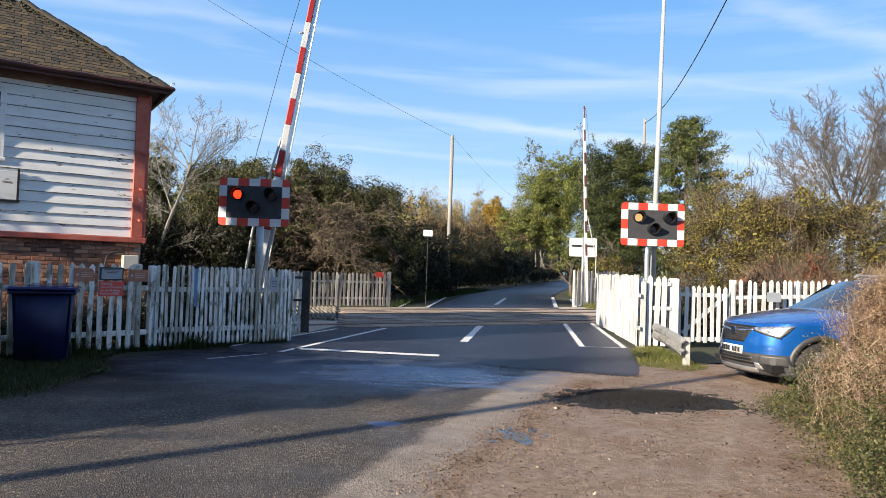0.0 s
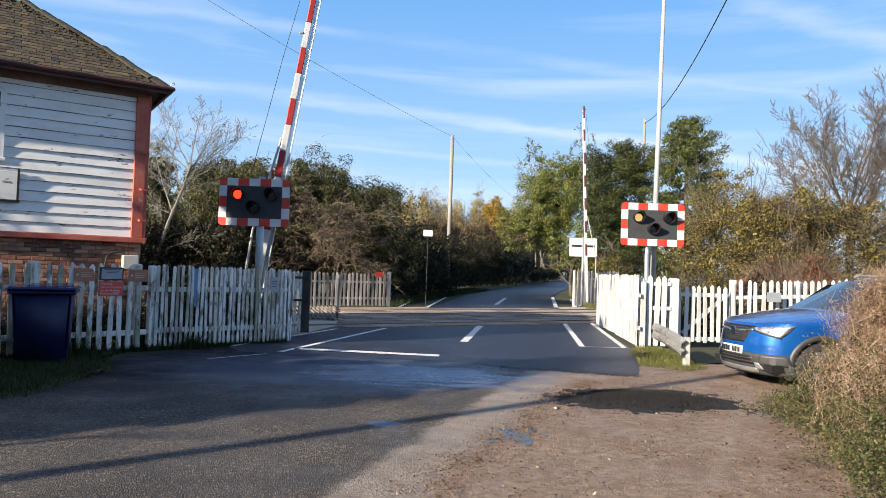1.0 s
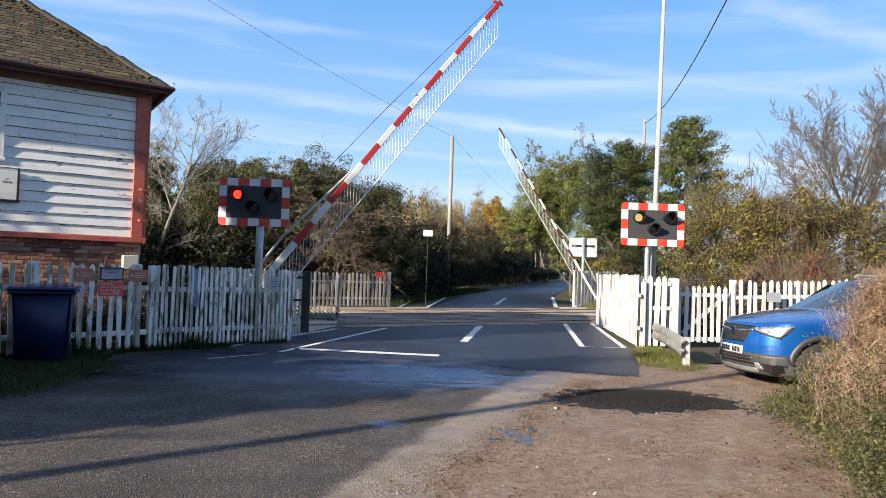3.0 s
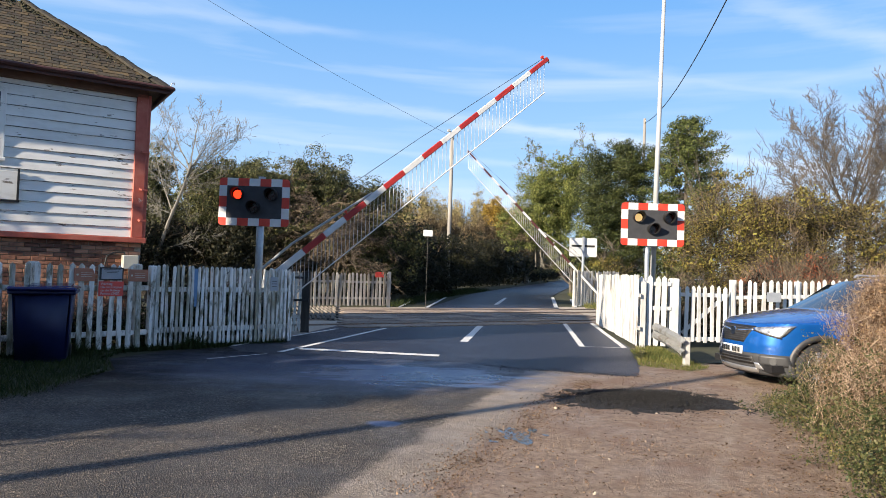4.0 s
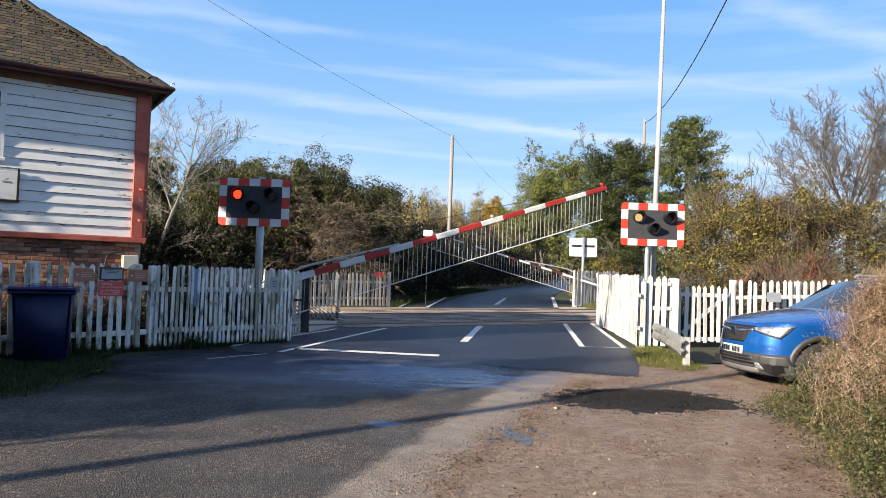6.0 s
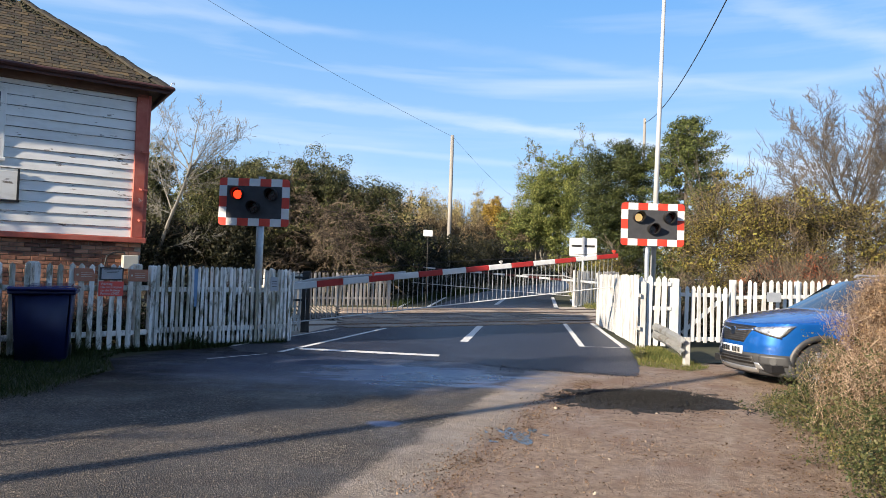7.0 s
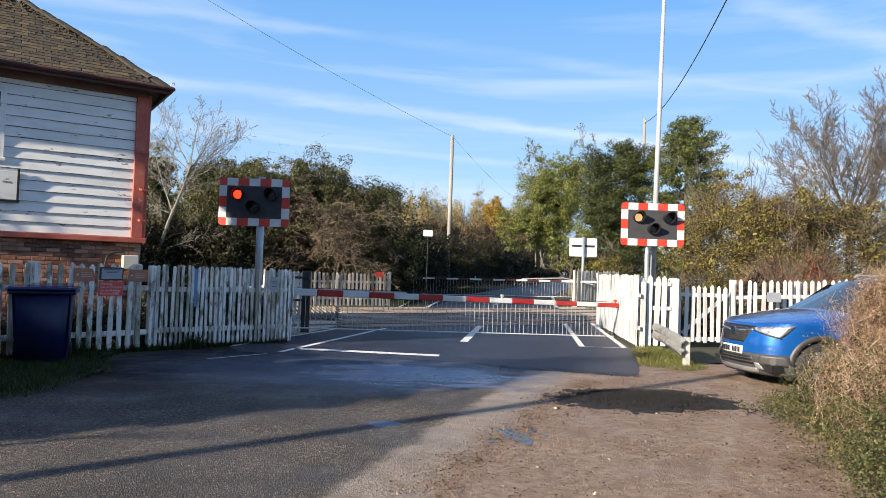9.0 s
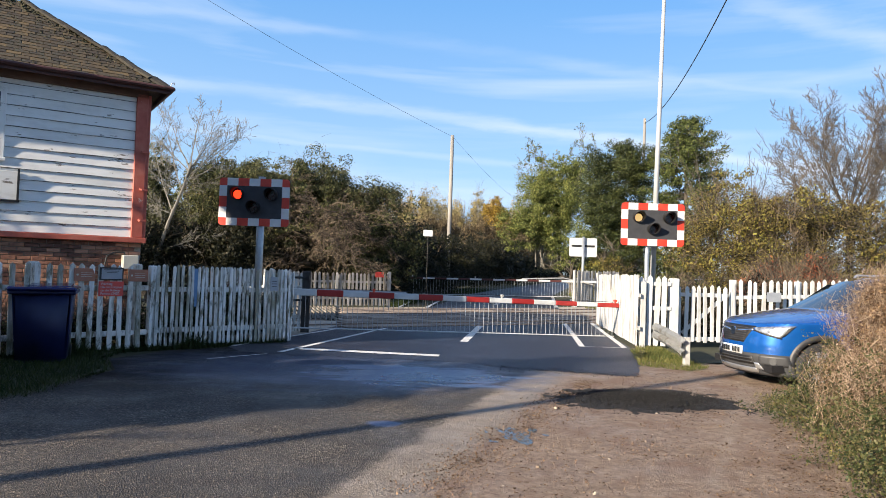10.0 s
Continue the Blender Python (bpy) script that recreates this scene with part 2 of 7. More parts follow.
def leafy(name, colors, rough=0.6, through=0.22, spread=0.9, patch=0.5):
    """Foliage: colour by leaf and by patch, light passing through."""
    m = bpy.data.materials.new(name)
    m.use_nodes = True
    nt = m.node_tree
    N, L = nt.nodes.new, nt.links.new
    b = nt.nodes["Principled BSDF"]
    g = N("ShaderNodeNewGeometry")
    n = N("ShaderNodeTexNoise")
    n.inputs["Scale"].default_value, n.inputs["Detail"].default_value = patch, 3
    L(g.outputs["Position"], n.inputs["Vector"])
    k = N("ShaderNodeMath")
    k.operation, k.inputs[1].default_value, k.inputs[2].default_value = "MULTIPLY_ADD", spread, -spread / 2
    L(g.outputs["Random Per Island"], k.inputs[0])
    s = N("ShaderNodeMath")
    s.operation = "ADD"
    L(k.outputs[0], s.inputs[0])
    L(n.outputs["Fac"], s.inputs[1])
    ramp = N("ShaderNodeValToRGB")
    el = ramp.color_ramp.elements
    while len(el) < len(colors):
        el.new(0.5)
    for i, c in enumerate(colors):
        el[i].position, el[i].color = 0.1 + 0.8 * i / (len(colors) - 1), (*c, 1)
    L(s.outputs[0], ramp.inputs["Fac"])
    L(ramp.outputs["Color"], b.inputs["Base Color"])
    b.inputs["Roughness"].default_value = rough
    b.inputs["Specular IOR Level"].default_value = 0.25
    tr = N("ShaderNodeBsdfTranslucent")
    L(ramp.outputs["Color"], tr.inputs["Color"])
    mx = N("ShaderNodeMixShader")
    mx.inputs["Fac"].default_value = through
    L(b.outputs["BSDF"], mx.inputs[1])
    L(tr.outputs["BSDF"], mx.inputs[2])
    L(mx.outputs["Shader"], nt.nodes["Material Output"].inputs["Surface"])
    return m


def glowing(name, color, strength):
    m = bpy.data.materials.new(name)
    m.use_nodes = True
    b = m.node_tree.nodes["Principled BSDF"]
    b.inputs["Base Color"].default_value = (*color, 1)
    b.inputs["Emission Color"].default_value = (*color, 1)
    b.inputs["Emission Strength"].default_value = strength
    return m


M_GRASS_GROUND = surface("grass_soil", [(0.02, 0.022, 0.008), (0.04, 0.042, 0.016), (0.075, 0.06, 0.03)], 1.2, 0.95, 0.6, 30, space="World")
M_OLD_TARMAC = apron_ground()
M_NEW_TARMAC = surface("fresh_damp_tarmac", [(0.006, 0.0075, 0.014), (0.017, 0.0195, 0.034), (0.062, 0.064, 0.082)], 42, 0.46, 1.0, 75, stains=(0.055, 0.063, 0.092),
                       stain_scale=1.1, stain_at=(0.5, 0.8), space="World", stretch=(0.7, 1.6, 1), rough_var=0.14, voronoi=True, bump_dist=0.006)
M_HEAP = surface("tarmac_planings", [(0.004, 0.004, 0.004), (0.012, 0.011, 0.011), (0.06, 0.054, 0.05)], 70, 0.8, 1.0, 70, space="World", voronoi=True, bump_dist=0.02)
M_NEW_TARMAC.node_tree.nodes["Principled BSDF"].inputs["Specular IOR Level"].default_value = 0.3
M_ROAD_PAINT = surface("road_paint", [(0.6, 0.58, 0.54), (0.82, 0.8, 0.76)], 14, 0.7, 0.5, 90, stains=(0.22, 0.2, 0.18), stain_scale=5, stain_at=(0.56, 0.75), space="World")
M_STONE = surface("loose_stone", [(0.17, 0.12, 0.08), (0.28, 0.21, 0.15), (0.45, 0.38, 0.3)], 12, 0.85, 0.5, 60, per_island=0.7)
M_PANEL = surface("crossing_panel", [(0.13, 0.1, 0.08), (0.25, 0.19, 0.145), (0.36, 0.285, 0.22)], 9, 0.85, 0.5, 40, per_object=0.5, space="World")
M_RAIL = surface("rail_steel", [(0.16, 0.11, 0.08), (0.3, 0.26, 0.23)], 12, 0.4, 0.2, 60, metal=0.7)
M_CRUMB = leafy("soil_crumbs", [(0.05, 0.03, 0.018), (0.13, 0.078, 0.045), (0.26, 0.17, 0.105)], 0.9, 0.0, patch=2)
M_LITTER = leafy("dead_leaf_litter", [(0.05, 0.03, 0.018), (0.15, 0.085, 0.045), (0.3, 0.2, 0.12)], 0.8, 0.1, patch=3)
M_PUDDLE = surface("puddle_water", [(0.05, 0.045, 0.04), (0.08, 0.07, 0.06)], 3, 0.07, 0.04, 14, space="World", rough_var=0.03)
M_PUDDLE.node_tree.nodes["Principled BSDF"].inputs["Specular IOR Level"].default_value = 0.8
M_WHITE = surface("white_picket_paint", [(0.5, 0.49, 0.46), (0.68, 0.67, 0.64), (0.76, 0.75, 0.72)], 9, 0.65, 0.3, 50, stains=(0.42, 0.4, 0.33), stain_scale=3,
                  stain_at=(0.58, 0.75), per_object=0.25, stretch=(1, 1, 0.35))
M_OLDWHITE = surface("flaking_algae_paint", [(0.3, 0.28, 0.205), (0.72, 0.7, 0.645), (0.87, 0.86, 0.82)], 7, 0.75, 0.5, 45, stains=(0.17, 0.155, 0.1), stain_scale=9,
                     stain_at=(0.5, 0.63), per_object=0.4, stretch=(1, 1, 0.3))
M_PANELWHITE = surface("scuffed_panel_paint", [(0.42, 0.415, 0.4), (0.56, 0.555, 0.54), (0.64, 0.635, 0.62)], 6, 0.6, 0.3, 40, stains=(0.24, 0.23, 0.21), stain_scale=5,
                       stain_at=(0.52, 0.66), stretch=(1, 1, 0.3), per_object=0.3)
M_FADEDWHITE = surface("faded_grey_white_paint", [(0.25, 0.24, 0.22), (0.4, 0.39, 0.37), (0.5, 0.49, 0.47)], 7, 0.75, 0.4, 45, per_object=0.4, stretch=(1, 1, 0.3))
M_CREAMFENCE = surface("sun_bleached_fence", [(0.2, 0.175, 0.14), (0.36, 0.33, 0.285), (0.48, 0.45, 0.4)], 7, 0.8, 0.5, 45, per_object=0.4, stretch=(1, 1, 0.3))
M_GREYWOOD = surface("weathered_grey_timber", [(0.1, 0.085, 0.07), (0.2, 0.17, 0.14), (0.32, 0.28, 0.23)], 8, 0.85, 0.6, 40, stretch=(1, 1, 0.2), per_object=0.3)
M_BOARD = surface("white_weatherboard", [(0.71, 0.69, 0.64), (0.84, 0.82, 0.77), (0.87, 0.855, 0.81)], 4, 0.6, 0.25, 30, stains=(0.2, 0.165, 0.13), stain_scale=4.6,
                  stain_at=(0.625, 0.66), per_object=0.2, stretch=(0.5, 1, 1.6))
M_REDPAINT = surface("faded_red_paint", [(0.36, 0.07, 0.045), (0.47, 0.11, 0.07), (0.52, 0.16, 0.11)], 5, 0.6, 0.3, 40, stains=(0.6, 0.5, 0.42), stain_scale=6,
                     stain_at=(0.66, 0.72))
M_DARKRED = surface("dark_red_fascia", [(0.06, 0.022, 0.018), (0.1, 0.035, 0.028)], 5, 0.6, 0.3, 40)
M_BRICK = surface("orange_brick", [(0.14, 0.062, 0.042), (0.31, 0.14, 0.085), (0.45, 0.235, 0.145)], 9, 0.85, 0.6, 60, per_object=0.65)
M_MORTAR = surface("lime_mortar", [(0.2, 0.17, 0.13), (0.36, 0.315, 0.25)], 20, 0.9, 0.5, 60)
M_TILE = surface("mossy_roof_slate", [(0.024, 0.018, 0.013), (0.062, 0.043, 0.024), (0.135, 0.09, 0.038)], 1.6, 0.85, 0.8, 40, stains=(0.055, 0.05, 0.032), stain_scale=6,
                 stain_at=(0.5, 0.62), per_object=0.28)
M_MOSS = surface("moss", [(0.016, 0.016, 0.009), (0.045, 0.042, 0.021), (0.12, 0.11, 0.06)], 12, 0.95, 0.9, 30, space="World")
M_GALVPALE = surface("pale_zinc", [(0.42, 0.42, 0.4), (0.58, 0.57, 0.54)], 9, 0.5, 0.2, 50, metal=0.2, stains=(0.3, 0.27, 0.22), stain_scale=4)
M_HIP = surface("weathered_ridge_tile", [(0.014, 0.012, 0.009), (0.032, 0.027, 0.02), (0.065, 0.055, 0.038)], 9, 0.9, 0.8, 40, per_object=0.4)
M_FRIEZE = surface("dirty_weathered_board", [(0.11, 0.06, 0.042), (0.19, 0.11, 0.08), (0.3, 0.2, 0.15)], 5, 0.8, 0.4, 40, stretch=(0.3, 1, 1.5))
# dark timber tone with the gate post's shade put into it
M_DARKTIMBER = surface("dark_timber", [(0.025, 0.023, 0.02), (0.05, 0.046, 0.042), (0.085, 0.08, 0.072)], 8, 0.9, 0.6, 40, stretch=(1, 1, 0.2))
M_GALV = surface("galvanised_steel", [(0.32, 0.34, 0.36), (0.45, 0.47, 0.49)], 14, 0.45, 0.15, 60, metal=0.6)
M_GREYPAINT = surface("grey_board_paint", [(0.042, 0.043, 0.047), (0.062, 0.063, 0.068)], 6, 0.5, 0.1, 60)
M_GREYPAINT.node_tree.nodes["Principled BSDF"].inputs["Specular IOR Level"].default_value = 0.15
M_BLACK = surface("black_hood", [(0.008, 0.008, 0.009), (0.016, 0.015, 0.015)], 8, 0.5, 0.1, 60)
M_SIGRED = surface("signal_red", [(0.5, 0.035, 0.018), (0.62, 0.06, 0.03)], 6, 0.45, 0.1, 50, per_object=0.2)
# signal red darkened for both booms: their shade is put into the colour
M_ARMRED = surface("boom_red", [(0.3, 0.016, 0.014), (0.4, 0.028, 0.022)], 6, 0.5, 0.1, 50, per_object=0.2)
M_FARRED = surface("shaded_boom_red", [(0.07, 0.02, 0.018), (0.11, 0.03, 0.026)], 6, 0.6, 0.1, 50, per_object=0.2)
M_SIGWHITE = surface("signal_white", [(0.55, 0.55, 0.54), (0.68, 0.68, 0.67)], 6, 0.45, 0.1, 50, stains=(0.5, 0.48, 0.45), stain_scale=5, stain_at=(0.62, 0.8))
M_POLEWHITE = surface("pale_mast_paint", [(0.34, 0.34, 0.335), (0.43, 0.43, 0.42)], 6, 0.4, 0.1, 50)
M_REDGLOW = glowing("lit_red_lamp", (1.0, 0.03, 0.008), 1.6)
M_AMBERGLOW = glowing("lit_lamp_in_sun", (0.85, 0.56, 0.22), 0.42)
M_DARKLENS = surface("unlit_red_lens", [(0.02, 0.004, 0.004), (0.04, 0.007, 0.006)], 20, 0.15, 0.2, 60)
M_AMBERLENS = surface("unlit_amber_lens", [(0.5, 0.2, 0.035), (0.75, 0.42, 0.12)], 25, 0.25, 0.5, 90, rough_var=0.05)
M_BINBLUE = surface("navy_bin_plastic", [(0.005, 0.009, 0.05), (0.009, 0.015, 0.075)], 5, 0.45, 0.3, 120)
M_BINLID = surface("smooth_navy_lid", [(0.01, 0.015, 0.08), (0.016, 0.022, 0.11)], 5, 0.13, 0.05, 60)
M_RUBBER = surface("black_rubber", [(0.012, 0.012, 0.012), (0.03, 0.03, 0.03)], 10, 0.8, 0.3, 60)
M_BARK = surface("grey_bark", [(0.05, 0.04, 0.03), (0.11, 0.09, 0.07), (0.17, 0.15, 0.12)], 6, 0.9, 0.7, 25)
M_PALEBARK = surface("pale_bark", [(0.11, 0.1, 0.08), (0.21, 0.195, 0.165)], 6, 0.85, 0.5, 25)
M_TWIG = surface("twigs", [(0.035, 0.026, 0.018), (0.09, 0.066, 0.042), (0.2, 0.15, 0.1)], 3, 0.9, 0.0, per_island=0.8)
M_POLEWOOD = surface("creosoted_pole", [(0.19, 0.172, 0.15), (0.36, 0.335, 0.3)], 6, 0.85, 0.4, 30, stretch=(1, 1, 0.15))
M_WIRE = surface("black_cable", [(0.01, 0.01, 0.012), (0.02, 0.02, 0.022)], 6, 0.6, 0.0)
M_LEAF_OLIVE = leafy("olive_leaves", [(0.02, 0.024, 0.009), (0.075, 0.084, 0.028), (0.19, 0.18, 0.07)], through=0.15)
M_LEAF_IVY = leafy("ivy_leaves", [(0.014, 0.021, 0.007), (0.04, 0.052, 0.016), (0.1, 0.11, 0.034)], 0.4, 0.12)
M_LEAF_FIR = leafy("fir_sprays", [(0.024, 0.034, 0.01), (0.072, 0.092, 0.026), (0.17, 0.185, 0.05)], 0.5, 0.15)
M_LEAF_GREEN = leafy("green_leaves", [(0.05, 0.062, 0.016), (0.13, 0.155, 0.036), (0.28, 0.28, 0.085)], through=0.2)
M_LEAF_AUTUMN = leafy("autumn_leaves", [(0.17, 0.145, 0.075), (0.33, 0.26, 0.12), (0.5, 0.4, 0.17)], patch=0.25)
M_LEAF_HEDGE = leafy("hedge_leaves", [(0.02, 0.018, 0.007), (0.062, 0.056, 0.017), (0.14, 0.105, 0.032), (0.22, 0.165, 0.045), (0.27, 0.25, 0.05)], patch=0.5, through=0.18)
# hedge leaves darkened to near black: the hedges' shade is in the colour
M_LEAF_DARKHEDGE = leafy("shaded_hedge_leaves", [(0.005, 0.0065, 0.003), (0.013, 0.0145, 0.0055), (0.036, 0.034, 0.012)], patch=0.4, through=0.1)
M_LEAF_RED = leafy("russet_leaves", [(0.18, 0.05, 0.025), (0.36, 0.1, 0.05), (0.42, 0.17, 0.07)])
M_LEAF_BRAMBLE = leafy("bramble_leaves", [(0.017, 0.028, 0.009), (0.05, 0.066, 0.022), (0.1, 0.1, 0.038), (0.16, 0.135, 0.06)], 0.55, 0.2, patch=3.0)
M_LEAF_WITHERED = leafy("withered_bramble_leaves", [(0.05, 0.028, 0.013), (0.14, 0.075, 0.033), (0.27, 0.16, 0.08), (0.42, 0.29, 0.17)], 0.7, 0.25, patch=3.0)
M_LEAF_RUSSET = leafy("russet_thorn_leaves", [(0.06, 0.045, 0.025), (0.15, 0.11, 0.06), (0.27, 0.2, 0.11)], 0.7, 0.2, patch=0.4)
M_LEAF_ORANGE = leafy("orange_maple_leaves", [(0.12, 0.075, 0.012), (0.3, 0.19, 0.03), (0.5, 0.34, 0.06)], 0.6, 0.25, patch=0.6)
M_DRY = leafy("dry_stalks", [(0.12, 0.078, 0.05), (0.25, 0.17, 0.115), (0.46, 0.35, 0.25)], 0.8, 0.25)
# two tones of one grass: shade and sunlight are put into the colours
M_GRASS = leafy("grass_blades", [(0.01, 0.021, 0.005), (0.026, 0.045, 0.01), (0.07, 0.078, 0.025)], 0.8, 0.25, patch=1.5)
M_GRASS_SUN = leafy("sun_toned_grass_blades", [(0.05, 0.068, 0.014), (0.11, 0.125, 0.03), (0.22, 0.19, 0.065)], 0.6, 0.25, patch=1.5)
M_BLUEPAINT = surface("blue_paint_smear", [(0.1, 0.22, 0.42), (0.2, 0.34, 0.52)], 8, 0.6, 0.1, 40)
M_CARBLUE = surface("blue_car_paint", [(0.006, 0.088, 0.36), (0.01, 0.12, 0.44)], 3, 0.25, 0.0, metal=0.45, coat=1.0, rough_var=0.02)
M_CARGREY = surface("grey_bumper_plastic", [(0.032, 0.033, 0.035), (0.05, 0.05, 0.053)], 8, 0.5, 0.1, 90)
M_SILVER = surface("silver_trim", [(0.5, 0.5, 0.51), (0.6, 0.6, 0.6)], 8, 0.3, 0.0, metal=0.8)
M_CHROME = surface("chrome", [(0.75, 0.75, 0.76), (0.8, 0.8, 0.8)], 4, 0.1, 0.0, metal=1.0, rough_var=0.03)
M_LAMPGLASS = surface("headlamp_reflector", [(0.08, 0.085, 0.095), (0.34, 0.35, 0.37), (0.6, 0.61, 0.63), (0.72, 0.73, 0.75)], 11, 0.16, 0.7, 22, metal=0.65, rough_var=0.05, coat=1.0)
M_CARGLASS = surface("tinted_screen_glass", [(0.02, 0.03, 0.035), (0.03, 0.04, 0.045)], 3, 0.03, 0.0, rough_var=0.01, coat=1.0)
M_PLATE = surface("white_plate", [(0.72, 0.72, 0.7), (0.8, 0.8, 0.78)], 4, 0.4, 0.0)
M_INK = surface("black_ink", [(0.015, 0.015, 0.015), (0.03, 0.03, 0.03)], 4, 0.6, 0.0)
M_SIGNRED = surface("red_sign_enamel", [(0.6, 0.05, 0.035), (0.7, 0.07, 0.05)], 6, 0.4, 0.1, 40)
M_SIGNGREY = surface("grey_sign_plate", [(0.3, 0.32, 0.35), (0.4, 0.42, 0.45)], 6, 0.4, 0.1, 40)
M_SIGNBROWN = surface("faded_brown_plate", [(0.3, 0.11, 0.06), (0.42, 0.18, 0.11)], 6, 0.5, 0.1, 40)
M_CREAM = surface("cream_cabinet_paint", [(0.5, 0.48, 0.4), (0.6, 0.58, 0.5)], 6, 0.5, 0.1, 40)


# ---- building helpers ----
def part(name, bm, material, parent=None, label="", smooth=False):
    me = bpy.data.meshes.new(name)
    bm.to_mesh(me)
    bm.free()
    me.materials.append(material)
    if smooth:
        for p in me.polygons:
            p.use_smooth = True
    ob = new(name, me)
    if parent:
        ob.parent = parent
    if label:
        tagged(ob, label)
    return ob


def piece(name, me, parent, m=None):
    """One more object on a mesh that alike pieces share."""
    ob = new(name, me)
    ob.parent = parent
    if m is not None:
        ob.matrix_basis = m
    return ob


def mesh_of(name, bm, material):
    me = bpy.data.meshes.new(name)
    bm.to_mesh(me)
    bm.free()
    me.materials.append(material)
    return me


def thing(name, m, label, category, group="", kind=""):
    ob = new(name)
    ob.empty_display_size = 0.2
    ob.matrix_basis = m
    return tagged(ob, label, category, group, kind)


def box(bm, c, s, m=None, bevel=0.0):
    r = bmesh.ops.create_cube(bm, size=1.0)
    vs = r["verts"]
    bmesh.ops.scale(bm, vec=s, verts=vs)
    if bevel:
        es = list({e for v in vs for e in v.link_edges})
        vs = list({v for f in bmesh.ops.bevel(bm, geom=es, offset=bevel, segments=1, affect="EDGES")["faces"] for v in f.verts} | {v for v in vs if v.is_valid})
    bmesh.ops.translate(bm, vec=c, verts=vs)
    if m is not None:
        bmesh.ops.transform(bm, matrix=m, verts=vs)
    return vs


def tube(bm, p0, p1, r0, r1=None, seg=10, caps=True):
    p0, p1 = Vector(p0), Vector(p1)
    d = p1 - p0
    q = d.to_track_quat("Z", "Y").to_matrix().to_4x4()
    return bmesh.ops.create_cone(bm, cap_ends=caps, segments=seg, radius1=r0, radius2=r0 if r1 is None else r1, depth=d.length,
                                 matrix=Matrix.Translation((p0 + p1) / 2) @ q)["verts"]


def pipe(bm, pts, r, seg=6):
    for a, b in zip(pts[:-1], pts[1:]):
        tube(bm, a, b, r, seg=seg)


def prism(bm, outline, y0, y1, m=None):
    """An outline in x and z, drawn out from y0 to y1."""
    a = [bm.verts.new((x, y0, z)) for x, z in outline]
    b = [bm.verts.new((x, y1, z)) for x, z in outline]
    bm.faces.new(a)
    bm.faces.new(b[::-1])
    n = len(a)
    for i in range(n):
        bm.faces.new((a[(i + 1) % n], a[i], b[i], b[(i + 1) % n]))
    if m is not None:
        bmesh.ops.transform(bm, matrix=m, verts=a + b)
    return a + b


def quad_cloud(name, corners, material):
    """One mesh of many loose quads; corners: an array n x 4 x 3."""
    n = len(corners)
    me = bpy.data.meshes.new(name)
    me.vertices.add(n * 4)
    me.vertices.foreach_set("co", np.ascontiguousarray(corners, dtype=np.float32).ravel())
    me.loops.add(n * 4)
    me.loops.foreach_set("vertex_index", np.arange(n * 4, dtype=np.int32))
    me.polygons.add(n)
    me.polygons.foreach_set("loop_start", np.arange(0, n * 4, 4, dtype=np.int32))
    me.update(calc_edges=True)
    me.validate()
    me.materials.append(material)
    return me


def leaf_quads(rng, centres, size, up=0.0, long=1.6):
    n = len(centres)
    a = rng.normal(size=(n, 3))
    a[:, 2] *= 0.6
    a /= np.linalg.norm(a, axis=1, keepdims=True) + 1e-9
    b = rng.normal(size=(n, 3))
    b[:, 2] += up
    b -= (b * a).sum(1, keepdims=True) * a
    b /= np.linalg.norm(b, axis=1, keepdims=True) + 1e-9
    s = size * rng.uniform(0.55, 1.35, (n, 1))
    a, b = a * s * long / 2, b * s / 2
    return np.stack([centres - a, centres - b * 0.9, centres + a, centres + b * 0.9], axis=1)


def strand_quads(p0, p1, w0, w1, rng):
    """Thin four-cornered strips from p0 to p1 (twigs, stalks, blades)."""
    d = p1 - p0
    side = np.cross(d, rng.normal(size=d.shape))
    side /= np.linalg.norm(side, axis=1, keepdims=True) + 1e-9
    return np.stack([p0 - side * w0, p0 + side * w0, p1 + side * w1, p1 - side * w1], axis=1)


def ground_part(name, outline, z, material, parent=None):
    bm = bmesh.new()
    bm.faces.new([bm.verts.new((x, y, z)) for x, y in outline])
    bmesh.ops.triangulate(bm, faces=bm.faces[:])
    bmesh.ops.recalc_face_normals(bm, faces=bm.faces[:])
    for f in bm.faces:
        if f.normal.z < 0:
            f.normal_flip()
    return part(name, bm, material, parent)


# ---- ground, road, railway ----
RAIL = radians(34)              # the railway's bearing over the ground
RU, RN = Vector((math.cos(RAIL), math.sin(RAIL), 0)), Vector((-math.sin(RAIL), math.cos(RAIL), 0))
RAIL_MID = Vector((1.0, 23.2, 0))


def road_mid(y):
    return 0.45 + 0.128 * (y - 14.5) + 0.095 * max(0.0, y - 40) - 0.095 * 6 * (1 - math.exp(-max(0.0, y - 40) / 6))


def wavy(a, b, n, amp, seed):
    r = random.Random(seed)
    out = []
    for i in range(n + 1):
        k = i / n
        w = 0 if i in (0, n) else r.uniform(-amp, amp)
        dx, dy = b[0] - a[0], b[1] - a[1]
        l = math.hypot(dx, dy)
        out.append((a[0] + dx * k - dy / l * w, a[1] + dy * k + dx / l * w))
    return out


